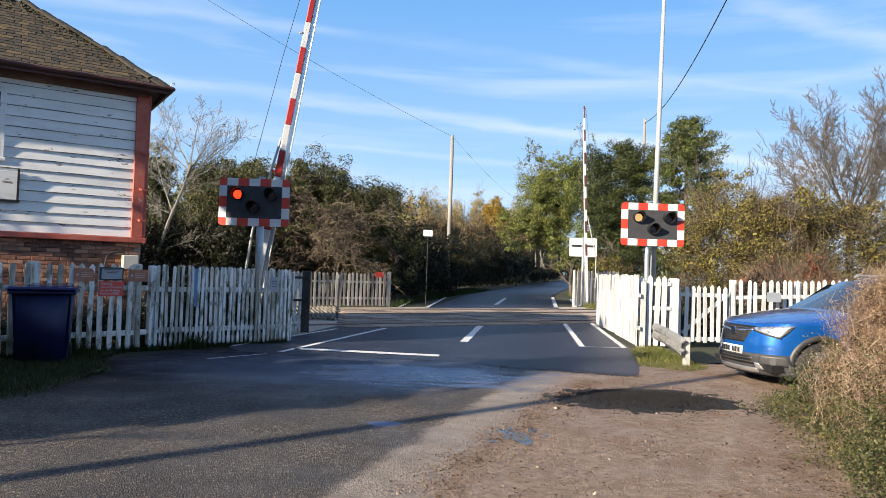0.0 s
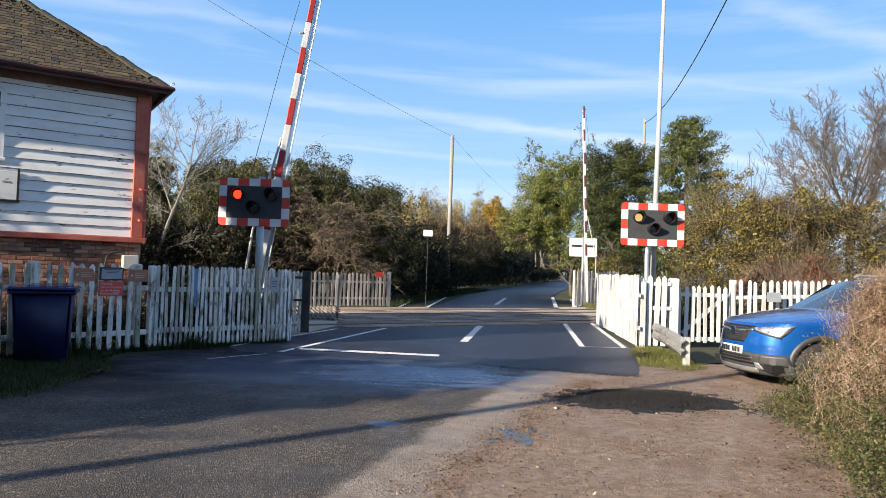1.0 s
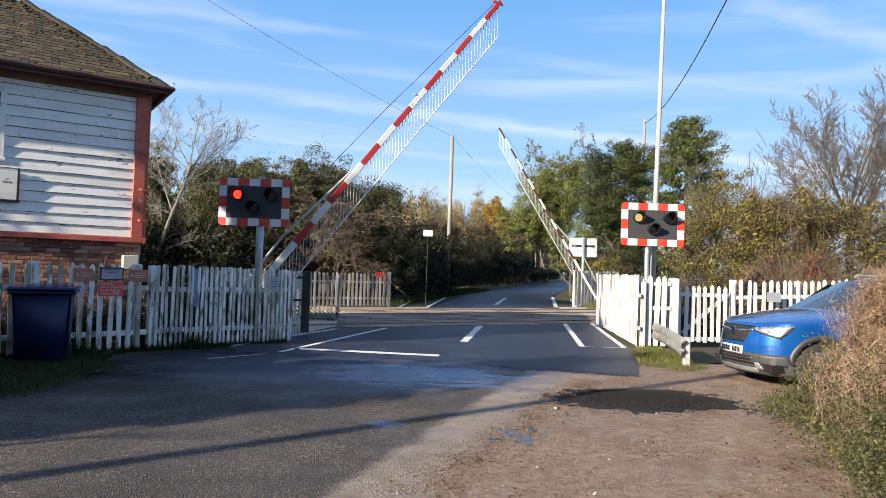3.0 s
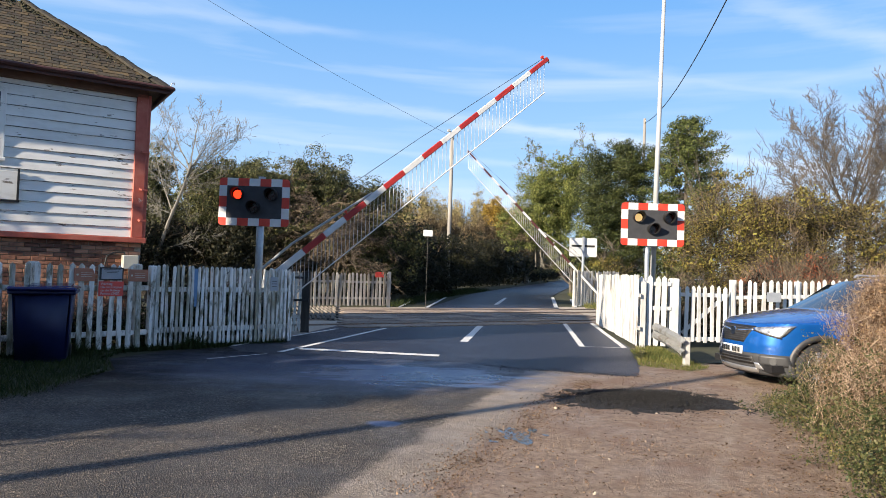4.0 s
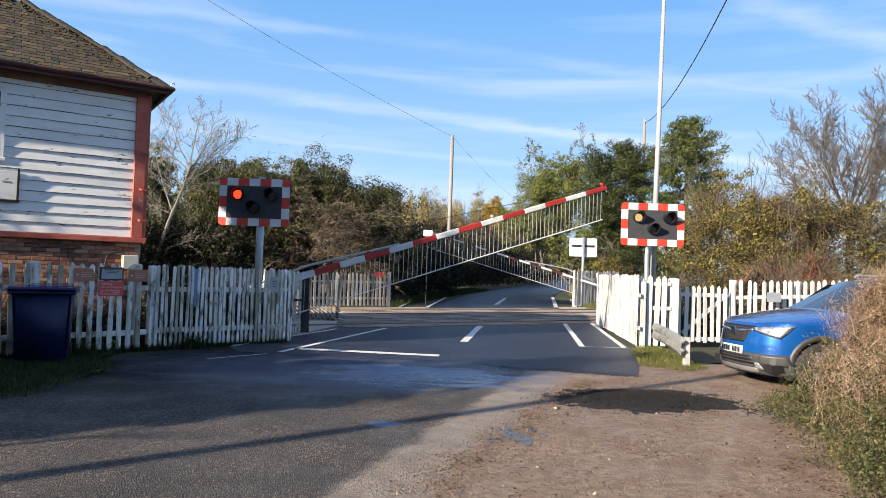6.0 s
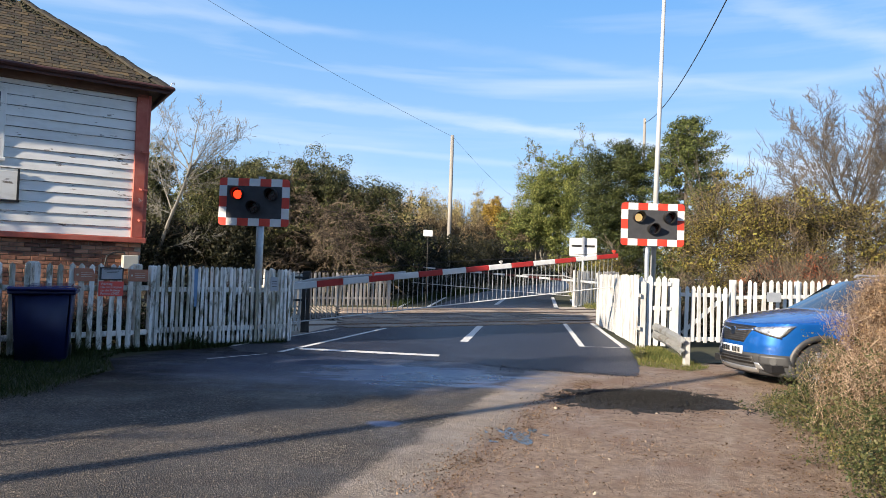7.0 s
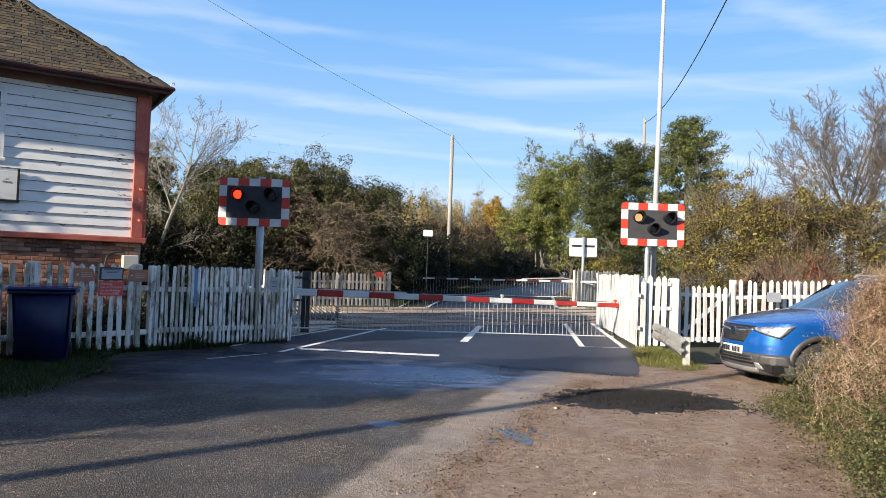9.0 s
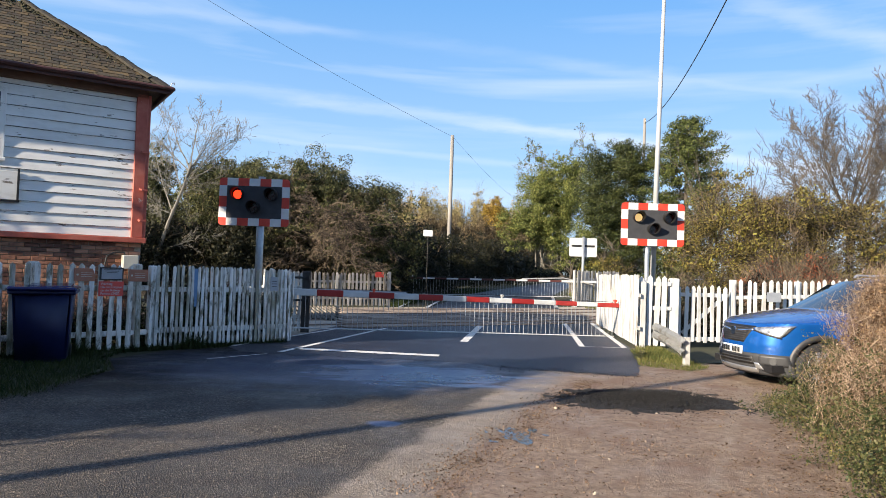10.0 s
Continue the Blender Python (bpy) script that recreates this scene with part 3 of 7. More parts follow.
def build_ground():
    bm = bmesh.new()
    bmesh.ops.create_grid(bm, x_segments=60, y_segments=60, size=900)
    tagged(part("ground", bm, M_GRASS_GROUND), "rough grass and bare soil reaching the horizon", "ground", kind="structure").location.z = -0.03
    # worn apron in front, fresh surface further on
    near = [(-9, -14), (-9, 6.0), (-5.4, 7.0), *wavy((-4.7, 7.4), (-4.35, 9.4), 5, 0.04, 2), (-4.9, 10.4), (-4.5, 11.6), (-3.1, 12.9), (-2.3, 14.6), (4.3, 14.6), (3.6, 12.4), (3.9, 11.8), (2.0, 8.4), (0.0, 4.2), (-1.2, 1.2), (-2.2, -14)]
    tagged(ground_part("road_apron", near, 0.006, M_OLD_TARMAC), "worn brown chippings-covered tarmac, damp patches, shade and sheen in its colour", "road", kind="structure")
    ys = list(range(27, 180, 3))
    fresh = [(-3.35, 11.75), *wavy((-2.6, 11.6), (0.35, 11.4), 16, 0.05, 5), *wavy((0.94, 10.95), (2.95, 10.45), 34, 0.07, 6), *wavy((3.05, 10.7), (3.5, 12.2), 6, 0.04, 7),
             (3.95, 14.2), (4.3, 18), (4.6, 21.8), (road_mid(27) + 2.65, 27), (road_mid(27) - 2.55, 27), (-2.5, 22), (-2.5, 18), (-3.0, 15.2), (-3.75, 12.4)]
    road = ground_part("road", fresh, 0.0088, M_NEW_TARMAC)
    bm = bmesh.new()
    bm.from_mesh(road.data)
    edges = [(bm.verts.new((road_mid(y) - 2.55, y, 0.0088)), bm.verts.new((road_mid(y) + 2.65, y, 0.0088))) for y in ys]
    for (a, b), (c, d) in zip(edges[:-1], edges[1:]):
        bm.faces.new((a, b, d, c))
    bm.to_mesh(road.data)
    bm.free()
    tagged(road, "dark fresh damp tarmac country road", "road", kind="structure")
    dirt = [(-2.2, -14), (15, -14), (15, 12.6), *wavy((6.0, 12.7), (4.4, 12.2), 10, 0.1, 9), (3.6, 12.4), (3.9, 11.8), (2.0, 8.4), (0.0, 4.2), (-1.2, 1.2)]
    tagged(ground_part("dirt_verge", dirt, 0.006, M_OLD_TARMAC), "brown stony dirt pull-in beside the road", "dirt", kind="structure")


def paint_line(a, b, w, name="road_marking"):
    a, b = Vector(a), Vector(b)
    d = (b - a).normalized()
    n = Vector((-d.y, d.x)) * w / 2
    bm = bmesh.new()
    k = max(2, int((b - a).length / 0.25))
    lo = [bm.verts.new((*(a + (b - a) * i / k + n * random.uniform(0.85, 1.05)), 0.016)) for i in range(k + 1)]
    hi = [bm.verts.new((*(a + (b - a) * i / k - n * random.uniform(0.85, 1.05)), 0.016)) for i in range(k + 1)]
    for i in range(k):
        bm.faces.new((lo[i], hi[i], hi[i + 1], lo[i + 1]))
    return tagged(part(name, bm, M_ROAD_PAINT), "worn white painted line on the tarmac", "road marking", "road markings", "structure")


def build_markings():
    paint_line((-2.55, 12.42), (0.0, 12.1), 0.26)
    paint_line((-2.7, 11.85), (-1.35, 17.2), 0.11)
    paint_line((-3.55, 10.7), (-2.85, 11.55), 0.05)
    paint_line((-3.7, 12.5), (-2.45, 16.6), 0.1)
    paint_line((3.79, 21.4), (2.95, 14.45), 0.13)
    paint_line((4.7, 21.8), (3.84, 14.5), 0.12)
    paint_line((2.95, 14.45), (3.84, 14.5), 0.06)
    paint_line((1.09, 19.0), (0.5, 14.6), 0.17)
    paint_line((-1.62, 26.6), (-1.28, 34.4), 0.12)
    paint_line((-0.56, 27.2), (0.25, 37.9), 0.14)
    paint_line((3.71, 40.2), (2.5, 31.6), 0.2)
    paint_line((5.1, 30.9), (7.0, 43.8), 0.2)
    paint_line((6.1, 31.5), (7.8, 42.0), 0.16)


def build_railway():
    rm = Matrix.Translation(RAIL_MID) @ Matrix.Rotation(RAIL, 4, "Z")
    bm = bmesh.new()
    box(bm, (0, 0, -0.02), (160, 9.0, 0.05))
    tagged(part("track_bed", bm, M_STONE), "brown stone ballast of the railway", "ballast", kind="structure").matrix_basis = rm
    deck = thing("crossing_deck", rm, "brown rubber and timber crossing panels between the rails", "level crossing", kind="structure")
    me = mesh_of("deck_panel", (lambda b: (box(b, (0, 0, 0), (0.88, 0.62, 0.05), bevel=0.01), b)[1])(bmesh.new()), M_PANEL)
    for track in (-1.75, 1.75):
        for off in (-1.35, -0.37, 0.37, 1.35):
            for i in range(11):
                piece("deck_panel", me, deck, pose(-4.3 + 0.476 * (track + off) + i * 0.9, track + off, 0.012))
    for track in (-1.75, 1.75):
        for s in (-0.75, 0.75):
            bm = bmesh.new()
            box(bm, (0, 0, 0.015), (160, 0.07, 0.06))
            tagged(part("rail", bm, M_RAIL), "worn steel running rail", "rail", "rails", "structure").matrix_basis = rm @ pose(0, track + s, 0)
    # slatted trespass guards beside the road
    slat = mesh_of("slat", (lambda b: (prism(b, [(-0.035, 0), (0.035, 0), (0.008, 0.08), (-0.008, 0.08)], -0.5, 0.5), b)[1])(bmesh.new()), M_GREYWOOD)
    for side, turn in ((-1, 3), (1, -8)):
        for row in range(5):
            y = 19.6 + 1.12 * row + (1.2 if side > 0 else 0)
            x = -2.95 - 0.15 * (y - 19.2) if side < 0 else 5.9 + 0.13 * (y - 21)
            guard = thing("trespass_guard", pose(x, y, 0, 0, 0, turn), "weathered grey timber anti-trespass grid beside the crossing", "trespass guard", "trespass guards")
            for i in range(22):
                piece("slat", slat, guard, pose(side * i * 0.135, 0, 0.02, 0, 0, 12))
            for dy in (-0.44, 0.44):
                bm = bmesh.new()
                box(bm, (side * 1.45, dy, 0.03), (3.1, 0.07, 0.06))
                part("bearer", bm, M_DARKTIMBER, guard)


# ---- signal box ----
WALL = math.atan2(0.55, 0.835)
HOUSE = Matrix.Translation((-5.73, 13.2, 0)) @ Matrix.Rotation(WALL, 4, "Z")     # local x along the wall, x = 0 at the corner, y inwards


def build_house():
    house = thing("signal_box", HOUSE, "white weatherboarded signal box with red posts and mossy slate roof", "signal box")
    W, D, ZB, ZT = 5.6, 3.95, 1.82, 4.62
    bm = bmesh.new()
    box(bm, (-W / 2, D / 2 + 0.03, ZB / 2 - 0.1), (W, D, ZB + 0.2))
    part("brick_base", bm, M_MORTAR, house, "orange brick lower storey")
    bm = bmesh.new()
    box(bm, (-W / 2, D / 2 + 0.04, (ZB + ZT) / 2), (W - 0.02, D, ZT - ZB))
    # black core, so the shade lines between the boards come from its colour
    part("wall_core", bm, M_INK, house)
    bm = bmesh.new()
    box(bm, (-W / 2 + 0.0, -0.03, ZB + 0.035), (W + 0.12, 0.14, 0.1), bevel=0.01)
    box(bm, (0.03, D / 2, ZB + 0.035), (0.12, D, 0.1), bevel=0.01)
    part("sill_beam", bm, M_REDPAINT, house, "faded red sill beam")
    for nm, cx, cy in (("corner_post", -0.1, -0.02), ("side_post", 0.02, 0.1)):
        bm = bmesh.new()
        box(bm, (cx, cy, (ZB + ZT) / 2 + 0.05), (0.2, 0.09, ZT - ZB - 0.08) if cy < 0 else (0.09, 0.2, ZT - ZB - 0.08), bevel=0.008)
        part(nm, bm, M_REDPAINT, house, "faded red corner post")
    # roof: hipped
    E = 0.32
    z0, zr = ZT + 0.12, ZT + 1.9
    x0, x1, y0, y1 = -W - E, E, -E, D + E
    cy = (y0 + y1) / 2
    half = (y1 - y0) / 2
    bm = bmesh.new()
    v = [bm.verts.new(p) for p in ((x0, y0, z0), (x1, y0, z0), (x1, y1, z0), (x0, y1, z0), (x0 + half, cy, zr), (x1 - half, cy, zr))]
    for f in ((0, 1, 5, 4), (1, 2, 5), (2, 3, 4, 5), (3, 0, 4), (3, 2, 1, 0)):
        bm.faces.new([v[i] for i in f])
    roof = part("roof", bm, M_TILE, house, "mossy brown slate roof")
    bm = bmesh.new()
    for a, b in (((x0, y0), (x1, y0)), ((x1, y0), (x1, y1))):
        c = Vector(((a[0] + b[0]) / 2, (a[1] + b[1]) / 2, z0 - 0.045))
        l = (Vector(a) - Vector(b)).length
        s = (l, 0.05, 0.09) if a[1] == b[1] else (0.05, l, 0.09)
        box(bm, c, s)
    part("fascia", bm, M_DARKRED, house, "dark red eaves board")
    bm = bmesh.new()
    pipe(bm, [(x0, y0 - 0.06, z0 + 0.0), (x1 + 0.05, y0 - 0.06, z0 + 0.0), (x1 + 0.06, y1, z0)], 0.04, 8)
    part("gutter", bm, M_DARKRED, house, "dark iron gutter")
    return house, roof, (W, D, ZB, ZT, E, z0, zr, half, cy)


# ---- fences ----
def picket_mesh(name, w, h, t, material, point=True):
    bm = bmesh.new()
    o = [(-w / 2, 0), (w / 2, 0), (w / 2, h - w * 0.55), (0, h), (-w / 2, h - w * 0.55)] if point else [(-w / 2, 0), (w / 2, 0), (w / 2, h), (-w / 2, h)]
    prism(bm, o, -t / 2, t / 2)
    bmesh.ops.recalc_face_normals(bm, faces=bm.faces[:])
    return mesh_of(name, bm, material)


def picket_fence(name, a, b, za, zb, h, gap, w, material, label, seed, rails=(0.3, 1.0), posts=(), lean=1.5, point=True):
    """A run of pickets from a to b (plan), standing on za to zb."""
    a, b = Vector((*a, za)), Vector((*b, zb))
    d = b - a
    m = Matrix.Translation(a) @ Matrix.Rotation(math.atan2(d.y, d.x), 4, "Z")
    f = thing(name, m, label, "picket fence", "picket fences")
    L = Vector((d.x, d.y)).length
    rise = (zb - za) / L
    r = random.Random(seed)
    meshes = [picket_mesh("picket", w * r.uniform(0.94, 1.05), h * k, 0.022, material, point) for k in (0.985, 1.0, 1.0, 1.012)]
    n = int(L / gap)
    for i in range(n + 1):
        x = i * gap
        piece("picket", r.choice(meshes), f, pose(x + r.uniform(-0.006, 0.006), -0.045 + r.uniform(-0.004, 0.004), x * rise + 0.03 + r.uniform(-0.012, 0.012), r.uniform(-1, 1), r.uniform(-lean, lean), r.uniform(-3, 3)))
    for z in rails:
        bm = bmesh.new()
        box(bm, (L / 2, 0, z + rise * L / 2), (L + 0.05, 0.06, 0.085), bevel=0.008)
        bmesh.ops.transform(bm, matrix=Matrix.Identity(4), verts=bm.verts)
        for v in bm.verts:
            v.co.z += (v.co.x - L / 2) * rise
        part("rail", bm, material, f)
    for x, ph in posts:
        bm = bmesh.new()
        box(bm, (x, 0.09, ph / 2 + x * rise - 0.05), (0.12, 0.12, ph + 0.1), bevel=0.012)
        part("post", bm, material, f)
    return f


def build_fences():
    picket_fence("picket_fence", (-6.8, 9.6), (-4.98, 11.76), 0.0, 0.0, 1.38, 0.158, 0.08, M_OLDWHITE, "peeling algae-stained white picket fence before the brick wall", 1,
                 posts=((1.1, 1.42), (2.7, 1.42)), rails=(0.28, 1.02))
    picket_fence("picket_fence", (-4.93, 11.82), (-2.98, 13.6), 0.0, 0.0, 1.38, 0.088, 0.052, M_OLDWHITE, "weathered close-set white picket fence along the road edge", 2,
                 posts=((0.05, 1.4), (1.2, 1.35), (2.5, 1.35)), rails=(0.3, 1.0), lean=1.0)
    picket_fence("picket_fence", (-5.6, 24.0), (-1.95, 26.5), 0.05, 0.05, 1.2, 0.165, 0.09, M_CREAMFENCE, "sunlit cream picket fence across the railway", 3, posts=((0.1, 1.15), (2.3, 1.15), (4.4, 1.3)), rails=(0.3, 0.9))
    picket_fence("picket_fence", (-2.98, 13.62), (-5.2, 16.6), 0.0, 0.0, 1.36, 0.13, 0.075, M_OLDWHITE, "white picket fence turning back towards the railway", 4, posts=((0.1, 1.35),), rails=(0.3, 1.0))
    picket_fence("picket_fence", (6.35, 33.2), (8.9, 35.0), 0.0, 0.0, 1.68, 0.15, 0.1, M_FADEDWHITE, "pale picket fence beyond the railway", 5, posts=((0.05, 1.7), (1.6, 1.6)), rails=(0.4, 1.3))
    picket_fence("picket_fence", (4.32, 15.08), (4.96, 15.14), 0.0, 0.0, 1.5, 0.165, 0.11, M_WHITE, "bright white picket fence beside the crossing", 6, posts=((0.05, 1.45),), rails=(0.24, 0.83, 1.36))
    gate = picket_fence("picket_gate", (5.26, 15.46), (6.46, 15.76), 0.06, 0.06, 1.26, 0.168, 0.09, M_WHITE, "white wooden picket gate with a diagonal brace, closed", 7, rails=(0.1, 1.08))
    picket_fence("picket_fence", (6.62, 15.8), (11.5, 17.0), 0.1, 0.28, 1.36, 0.19, 0.09, M_WHITE, "bright white picket fence behind the parked car", 8, posts=((0.05, 1.4), (1.8, 1.35), (3.6, 1.35)), rails=(0.35, 1.0))
    bm = bmesh.new()
    box(bm, (0, 0, 0), (1.34, 0.03, 0.085), pose(0.63, -0.012, 0.64, 0, -38, 0), bevel=0.004)
    part("brace", bm, M_WHITE, gate)
    picket_fence("boarded_fence", (4.86, 21.5), (4.25, 14.92), 0.0, 0.0, 1.5, 0.128, 0.142, M_PANELWHITE, "scuffed white close-boarded fence along the road edge", 14, posts=((0.1, 1.4), (3.3, 1.4), (6.5, 1.4)), rails=(0.4, 1.1), lean=0.5, point=False)
    gp = thing("gate_post", pose(5.08, 15.24, 0), "thick white painted timber gate post", "gate post")
    bm = bmesh.new()
    box(bm, (0, 0, 0.74), (0.2, 0.2, 1.5), bevel=0.02)
    part("post", bm, M_WHITE, gp)
    gp = thing("gate_post", pose(-3.03, 15.60, 0, 0, 0, 12), "dark weathered timber gate post by the crossing", "gate post")
    bm = bmesh.new()
    box(bm, (0, 0, 0.64), (0.185, 0.185, 1.46), bevel=0.015)
    part("post", bm, M_DARKTIMBER, gp)


# ---- barriers ----
ARM_L = 8.0
NEAR_HINGE = Matrix.Translation((-3.898, 14.55, -0.135)) @ Matrix.Rotation(radians(18), 4, "Z") @ Matrix.Scale(1.09, 4)
FAR_HINGE = Matrix.Translation((6.95, 33.4, 0.12)) @ Matrix.Rotation(radians(187), 4, "Z") @ Matrix.Scale(1.06, 4)
HINGE_Z = 0.99


def build_barrier(m, rods=72, far=False):
    """Local x along the road's width from the hinge to the tip; the arm turns about local y."""
    base = thing("level_crossing_barrier", m, "red and white banded level crossing barrier with hanging skirt rods", "crossing barrier", "crossing barriers")
    bm = bmesh.new()
    box(bm, (-0.1, -0.62 if far else 0.35, 0.41 if far else 0.5), (0.6, 0.42, 1.2 if far else 1.0), bevel=0.03)
    part("machine_case", bm, M_GALV, base, "grey steel barrier machine")
    arm = new("arm")
    arm.parent = base
    arm.matrix_basis = pose(0, 0, HINGE_Z)
    tagged(arm, "red and white banded boom")
    edges = [-0.9, *[1.181 + 0.522 * i for i in range(13)], ARM_L]
    for i, (a, b) in enumerate(zip(edges[:-1], edges[1:])):
        red = (len(edges) - i) % 2 == 0
        bm = bmesh.new()
        box(bm, ((a + b) / 2, 0, 0), (b - a - 0.002, 0.07, (0.1 if far else 0.135) - 0.04 * (a / ARM_L if a > 0 else 0)), bevel=0.012)
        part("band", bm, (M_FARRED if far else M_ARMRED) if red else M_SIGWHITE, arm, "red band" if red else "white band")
    # truss over the root
    bm = bmesh.new()
    pipe(bm, [(-3.3, 0.0, 0.32), (-1.9, 0, 0.38), (0.0, 0, 0.0)] if far else [(-3.3, 0.0, 0.15), (-1.9, 0, 0.19), (0.0, 0, 0.0)], 0.024, 8)
    truss = part("truss", bm, M_POLEWHITE, arm, "pale steel bracing over the root")
    bm = bmesh.new()
    pipe(bm, [(0, 0, 0), (-3.4, 0, 0.28), (-7.0, 0, 0.5), (-8.3, 0, 0.5)], 0.006, 5)
    wire_ob = part("stay_wire", bm, M_WIRE, arm, "thin dark stay wire")
    bm = bmesh.new()
    tube(bm, (ARM_L - 0.03, 0, -0.03), (ARM_L - 0.03, 0, -0.1), 0.02, seg=6)
    part("end_cap", bm, M_GALV, arm)
    for x in (2.32, 5.12, ARM_L - 0.1):
        bm = bmesh.new()
        tube(bm, (x, -0.02, 0.05), (x, -0.02, 0.1), 0.018, seg=8)
        tube(bm, (x, -0.05, 0.105), (x, 0.03, 0.105), 0.027, seg=12)
        pale = far or x == 5.12
        part("boom_lamp", bm, M_GALVPALE if pale else M_SIGRED, arm, "small grey boom lamp" if pale else "small red boom lamp")
    rod_bm = bmesh.new()
    tube(rod_bm, (0, 0, 0), (0, 0, -0.65), 0.0058, seg=6)
    rod_me = mesh_of("skirt_rod", rod_bm, M_GALV)
    swing = []
    for i in range(rods):
        x = 0.45 + (ARM_L - 0.6) * i / (rods - 1)
        swing.append((piece("skirt_rod", rod_me, arm, pose(x, 0, -0.05)), x, -0.05))
    bm = bmesh.new()
    tube(bm, (0.4, 0, 0), (ARM_L - 0.1, 0, 0), 0.012, seg=8)
    rail = part("skirt_rail", bm, M_SIGWHITE, arm, "pale steel lower skirt rail")
    rail.matrix_basis = pose(0, 0, -0.7)
    truss.matrix_basis, wire_ob.matrix_basis = pose(3.0, 0, 0.07), pose(ARM_L - 0.1, 0, 0.07)
    return base, arm, swing, rail, truss, wire_ob


# ---- wig-wag lights ----
def rounded_board(bm, w, h, y0, y1, r=0.06):
    o = []
    for cx, cz, a0 in ((w / 2 - r, h / 2 - r, 0), (-w / 2 + r, h / 2 - r, 90), (-w / 2 + r, -h / 2 + r, 180), (w / 2 - r, -h / 2 + r, 270)):
        for k in range(5):
            a = radians(a0 + k * 22.5)
            o.append((cx + r * math.cos(a), cz + r * math.sin(a)))
    prism(bm, o, y0, y1)
    bmesh.ops.recalc_face_normals(bm, faces=bm.faces[:])


def wigwag(m, height, post_x, backs=False, glint=False, post_r=0.075):
    """A light board on a post; local -y faces the traffic. Returns the two bulbs that flash."""
    t = thing("crossing_light", m, "crossing light board with red and white border on grey post", "crossing light", "crossing lights")
    W, Hh, B = 1.42, 0.96, 0.155
    bm = bmesh.new()
    rounded_board(bm, W, Hh, 0, 0.02)
    board = part("backboard", bm, M_GREYPAINT if not backs else M_SIGWHITE, t, "dark grey backing board")
    board.matrix_basis = pose(0, 0, height)
    nx, nz = 7, 5
    k = 0
    for i in range(nx):
        for j in range(nz):
            if 0 < i < nx - 1 and 0 < j < nz - 1:
                continue
            w = B if i in (0, nx - 1) else (W - 2 * B) / (nx - 2)
            h = B if j in (0, nz - 1) else (Hh - 2 * B) / (nz - 2)
            x = (-W / 2 + B / 2 if i == 0 else W / 2 - B / 2 if i == nx - 1 else -W / 2 + B + (i - 0.5) * w)
            z = (-Hh / 2 + B / 2 if j == 0 else Hh / 2 - B / 2 if j == nz - 1 else -Hh / 2 + B + (j - 0.5) * h)
            red = (i + j) % 2 == 0
            bm = bmesh.new()
            if i in (0, nx - 1) and j in (0, nz - 1):
                sx, sz, r = (1 if i else -1), (1 if j else -1), 0.07
                o = [(-sx * w / 2, -sz * h / 2), (sx * w / 2, -sz * h / 2)]
                o += [(sx * (w / 2 - r + r * math.cos(radians(a))), sz * (h / 2 - r + r * math.sin(radians(a)))) for a in (0, 22.5, 45, 67.5, 90)]
                o += [(-sx * w / 2, sz * h / 2)]
                prism(bm, o, -0.006, -0.001)
                bmesh.ops.recalc_face_normals(bm, faces=bm.faces[:])
            else:
                box(bm, (0, -0.0035, 0), (w - 0.002, 0.005, h - 0.002))
            part("border_panel", bm, M_SIGRED if red else M_SIGWHITE, board).matrix_basis = pose(x, 0, z)
    bm = bmesh.new()
    tube(bm, (post_x, 0.1, -0.1), (post_x, 0.1, height + Hh / 2 + 0.05), post_r, seg=16)
    part("post", bm, M_GALV, t, "galvanised steel post", True)
    if backs:
        for x in (-0.34, 0.34):
            bm = bmesh.new()
            box(bm, (x, 0.035, height + 0.07), (0.52, 0.03, 0.1), bevel=0.005)
            part("bracket", bm, M_INK, t, "dark mounting bracket")
    bulbs = []
    for x, z, lens in ((-0.33, 0.16, "red"), (0.35, 0.16, "red"), (0.0, -0.1, "amber")):
        head = new("light_head")
        head.parent = t
        head.matrix_basis = pose(x, -0.01, height + z)
        bm = bmesh.new()
        seg, R = 24, 0.125
        ring0, ring1, in0, in1 = [], [], [], []
        for i in range(seg):
            a = 2 * math.pi * i / seg
            c, s = math.cos(a), math.sin(a)
            reach = -0.06 - 0.2 * (0.5 + 0.5 * s) ** 0.8
            ring0.append(bm.verts.new((R * c, 0, R * s)))
            ring1.append(bm.verts.new((R * c, reach, R * s)))
            in1.append(bm.verts.new(((R - 0.01) * c, reach, (R - 0.01) * s)))
            in0.append(bm.verts.new(((R - 0.01) * c, 0, (R - 0.01) * s)))
        for i in range(seg):
            j = (i + 1) % seg
            for p, q in ((ring0, ring1), (ring1, in1), (in1, in0)):
                bm.faces.new((p[i], p[j], q[j], q[i]))
        bmesh.ops.recalc_face_normals(bm, faces=bm.faces[:])
        part("hood", bm, M_BLACK, head, "black light hood", True)
        bm = bmesh.new()
        front = glint and x < -0.1
        tube(bm, (0, -0.16 if front else -0.012, 0), (0, -0.004, 0), 0.112, seg=24)
        part("lens", bm, M_AMBERLENS if front else M_DARKLENS, head, "pale amber lens catching the sun" if front else "unlit round lens")
        bulbs.append(head)
    return t, bulbs


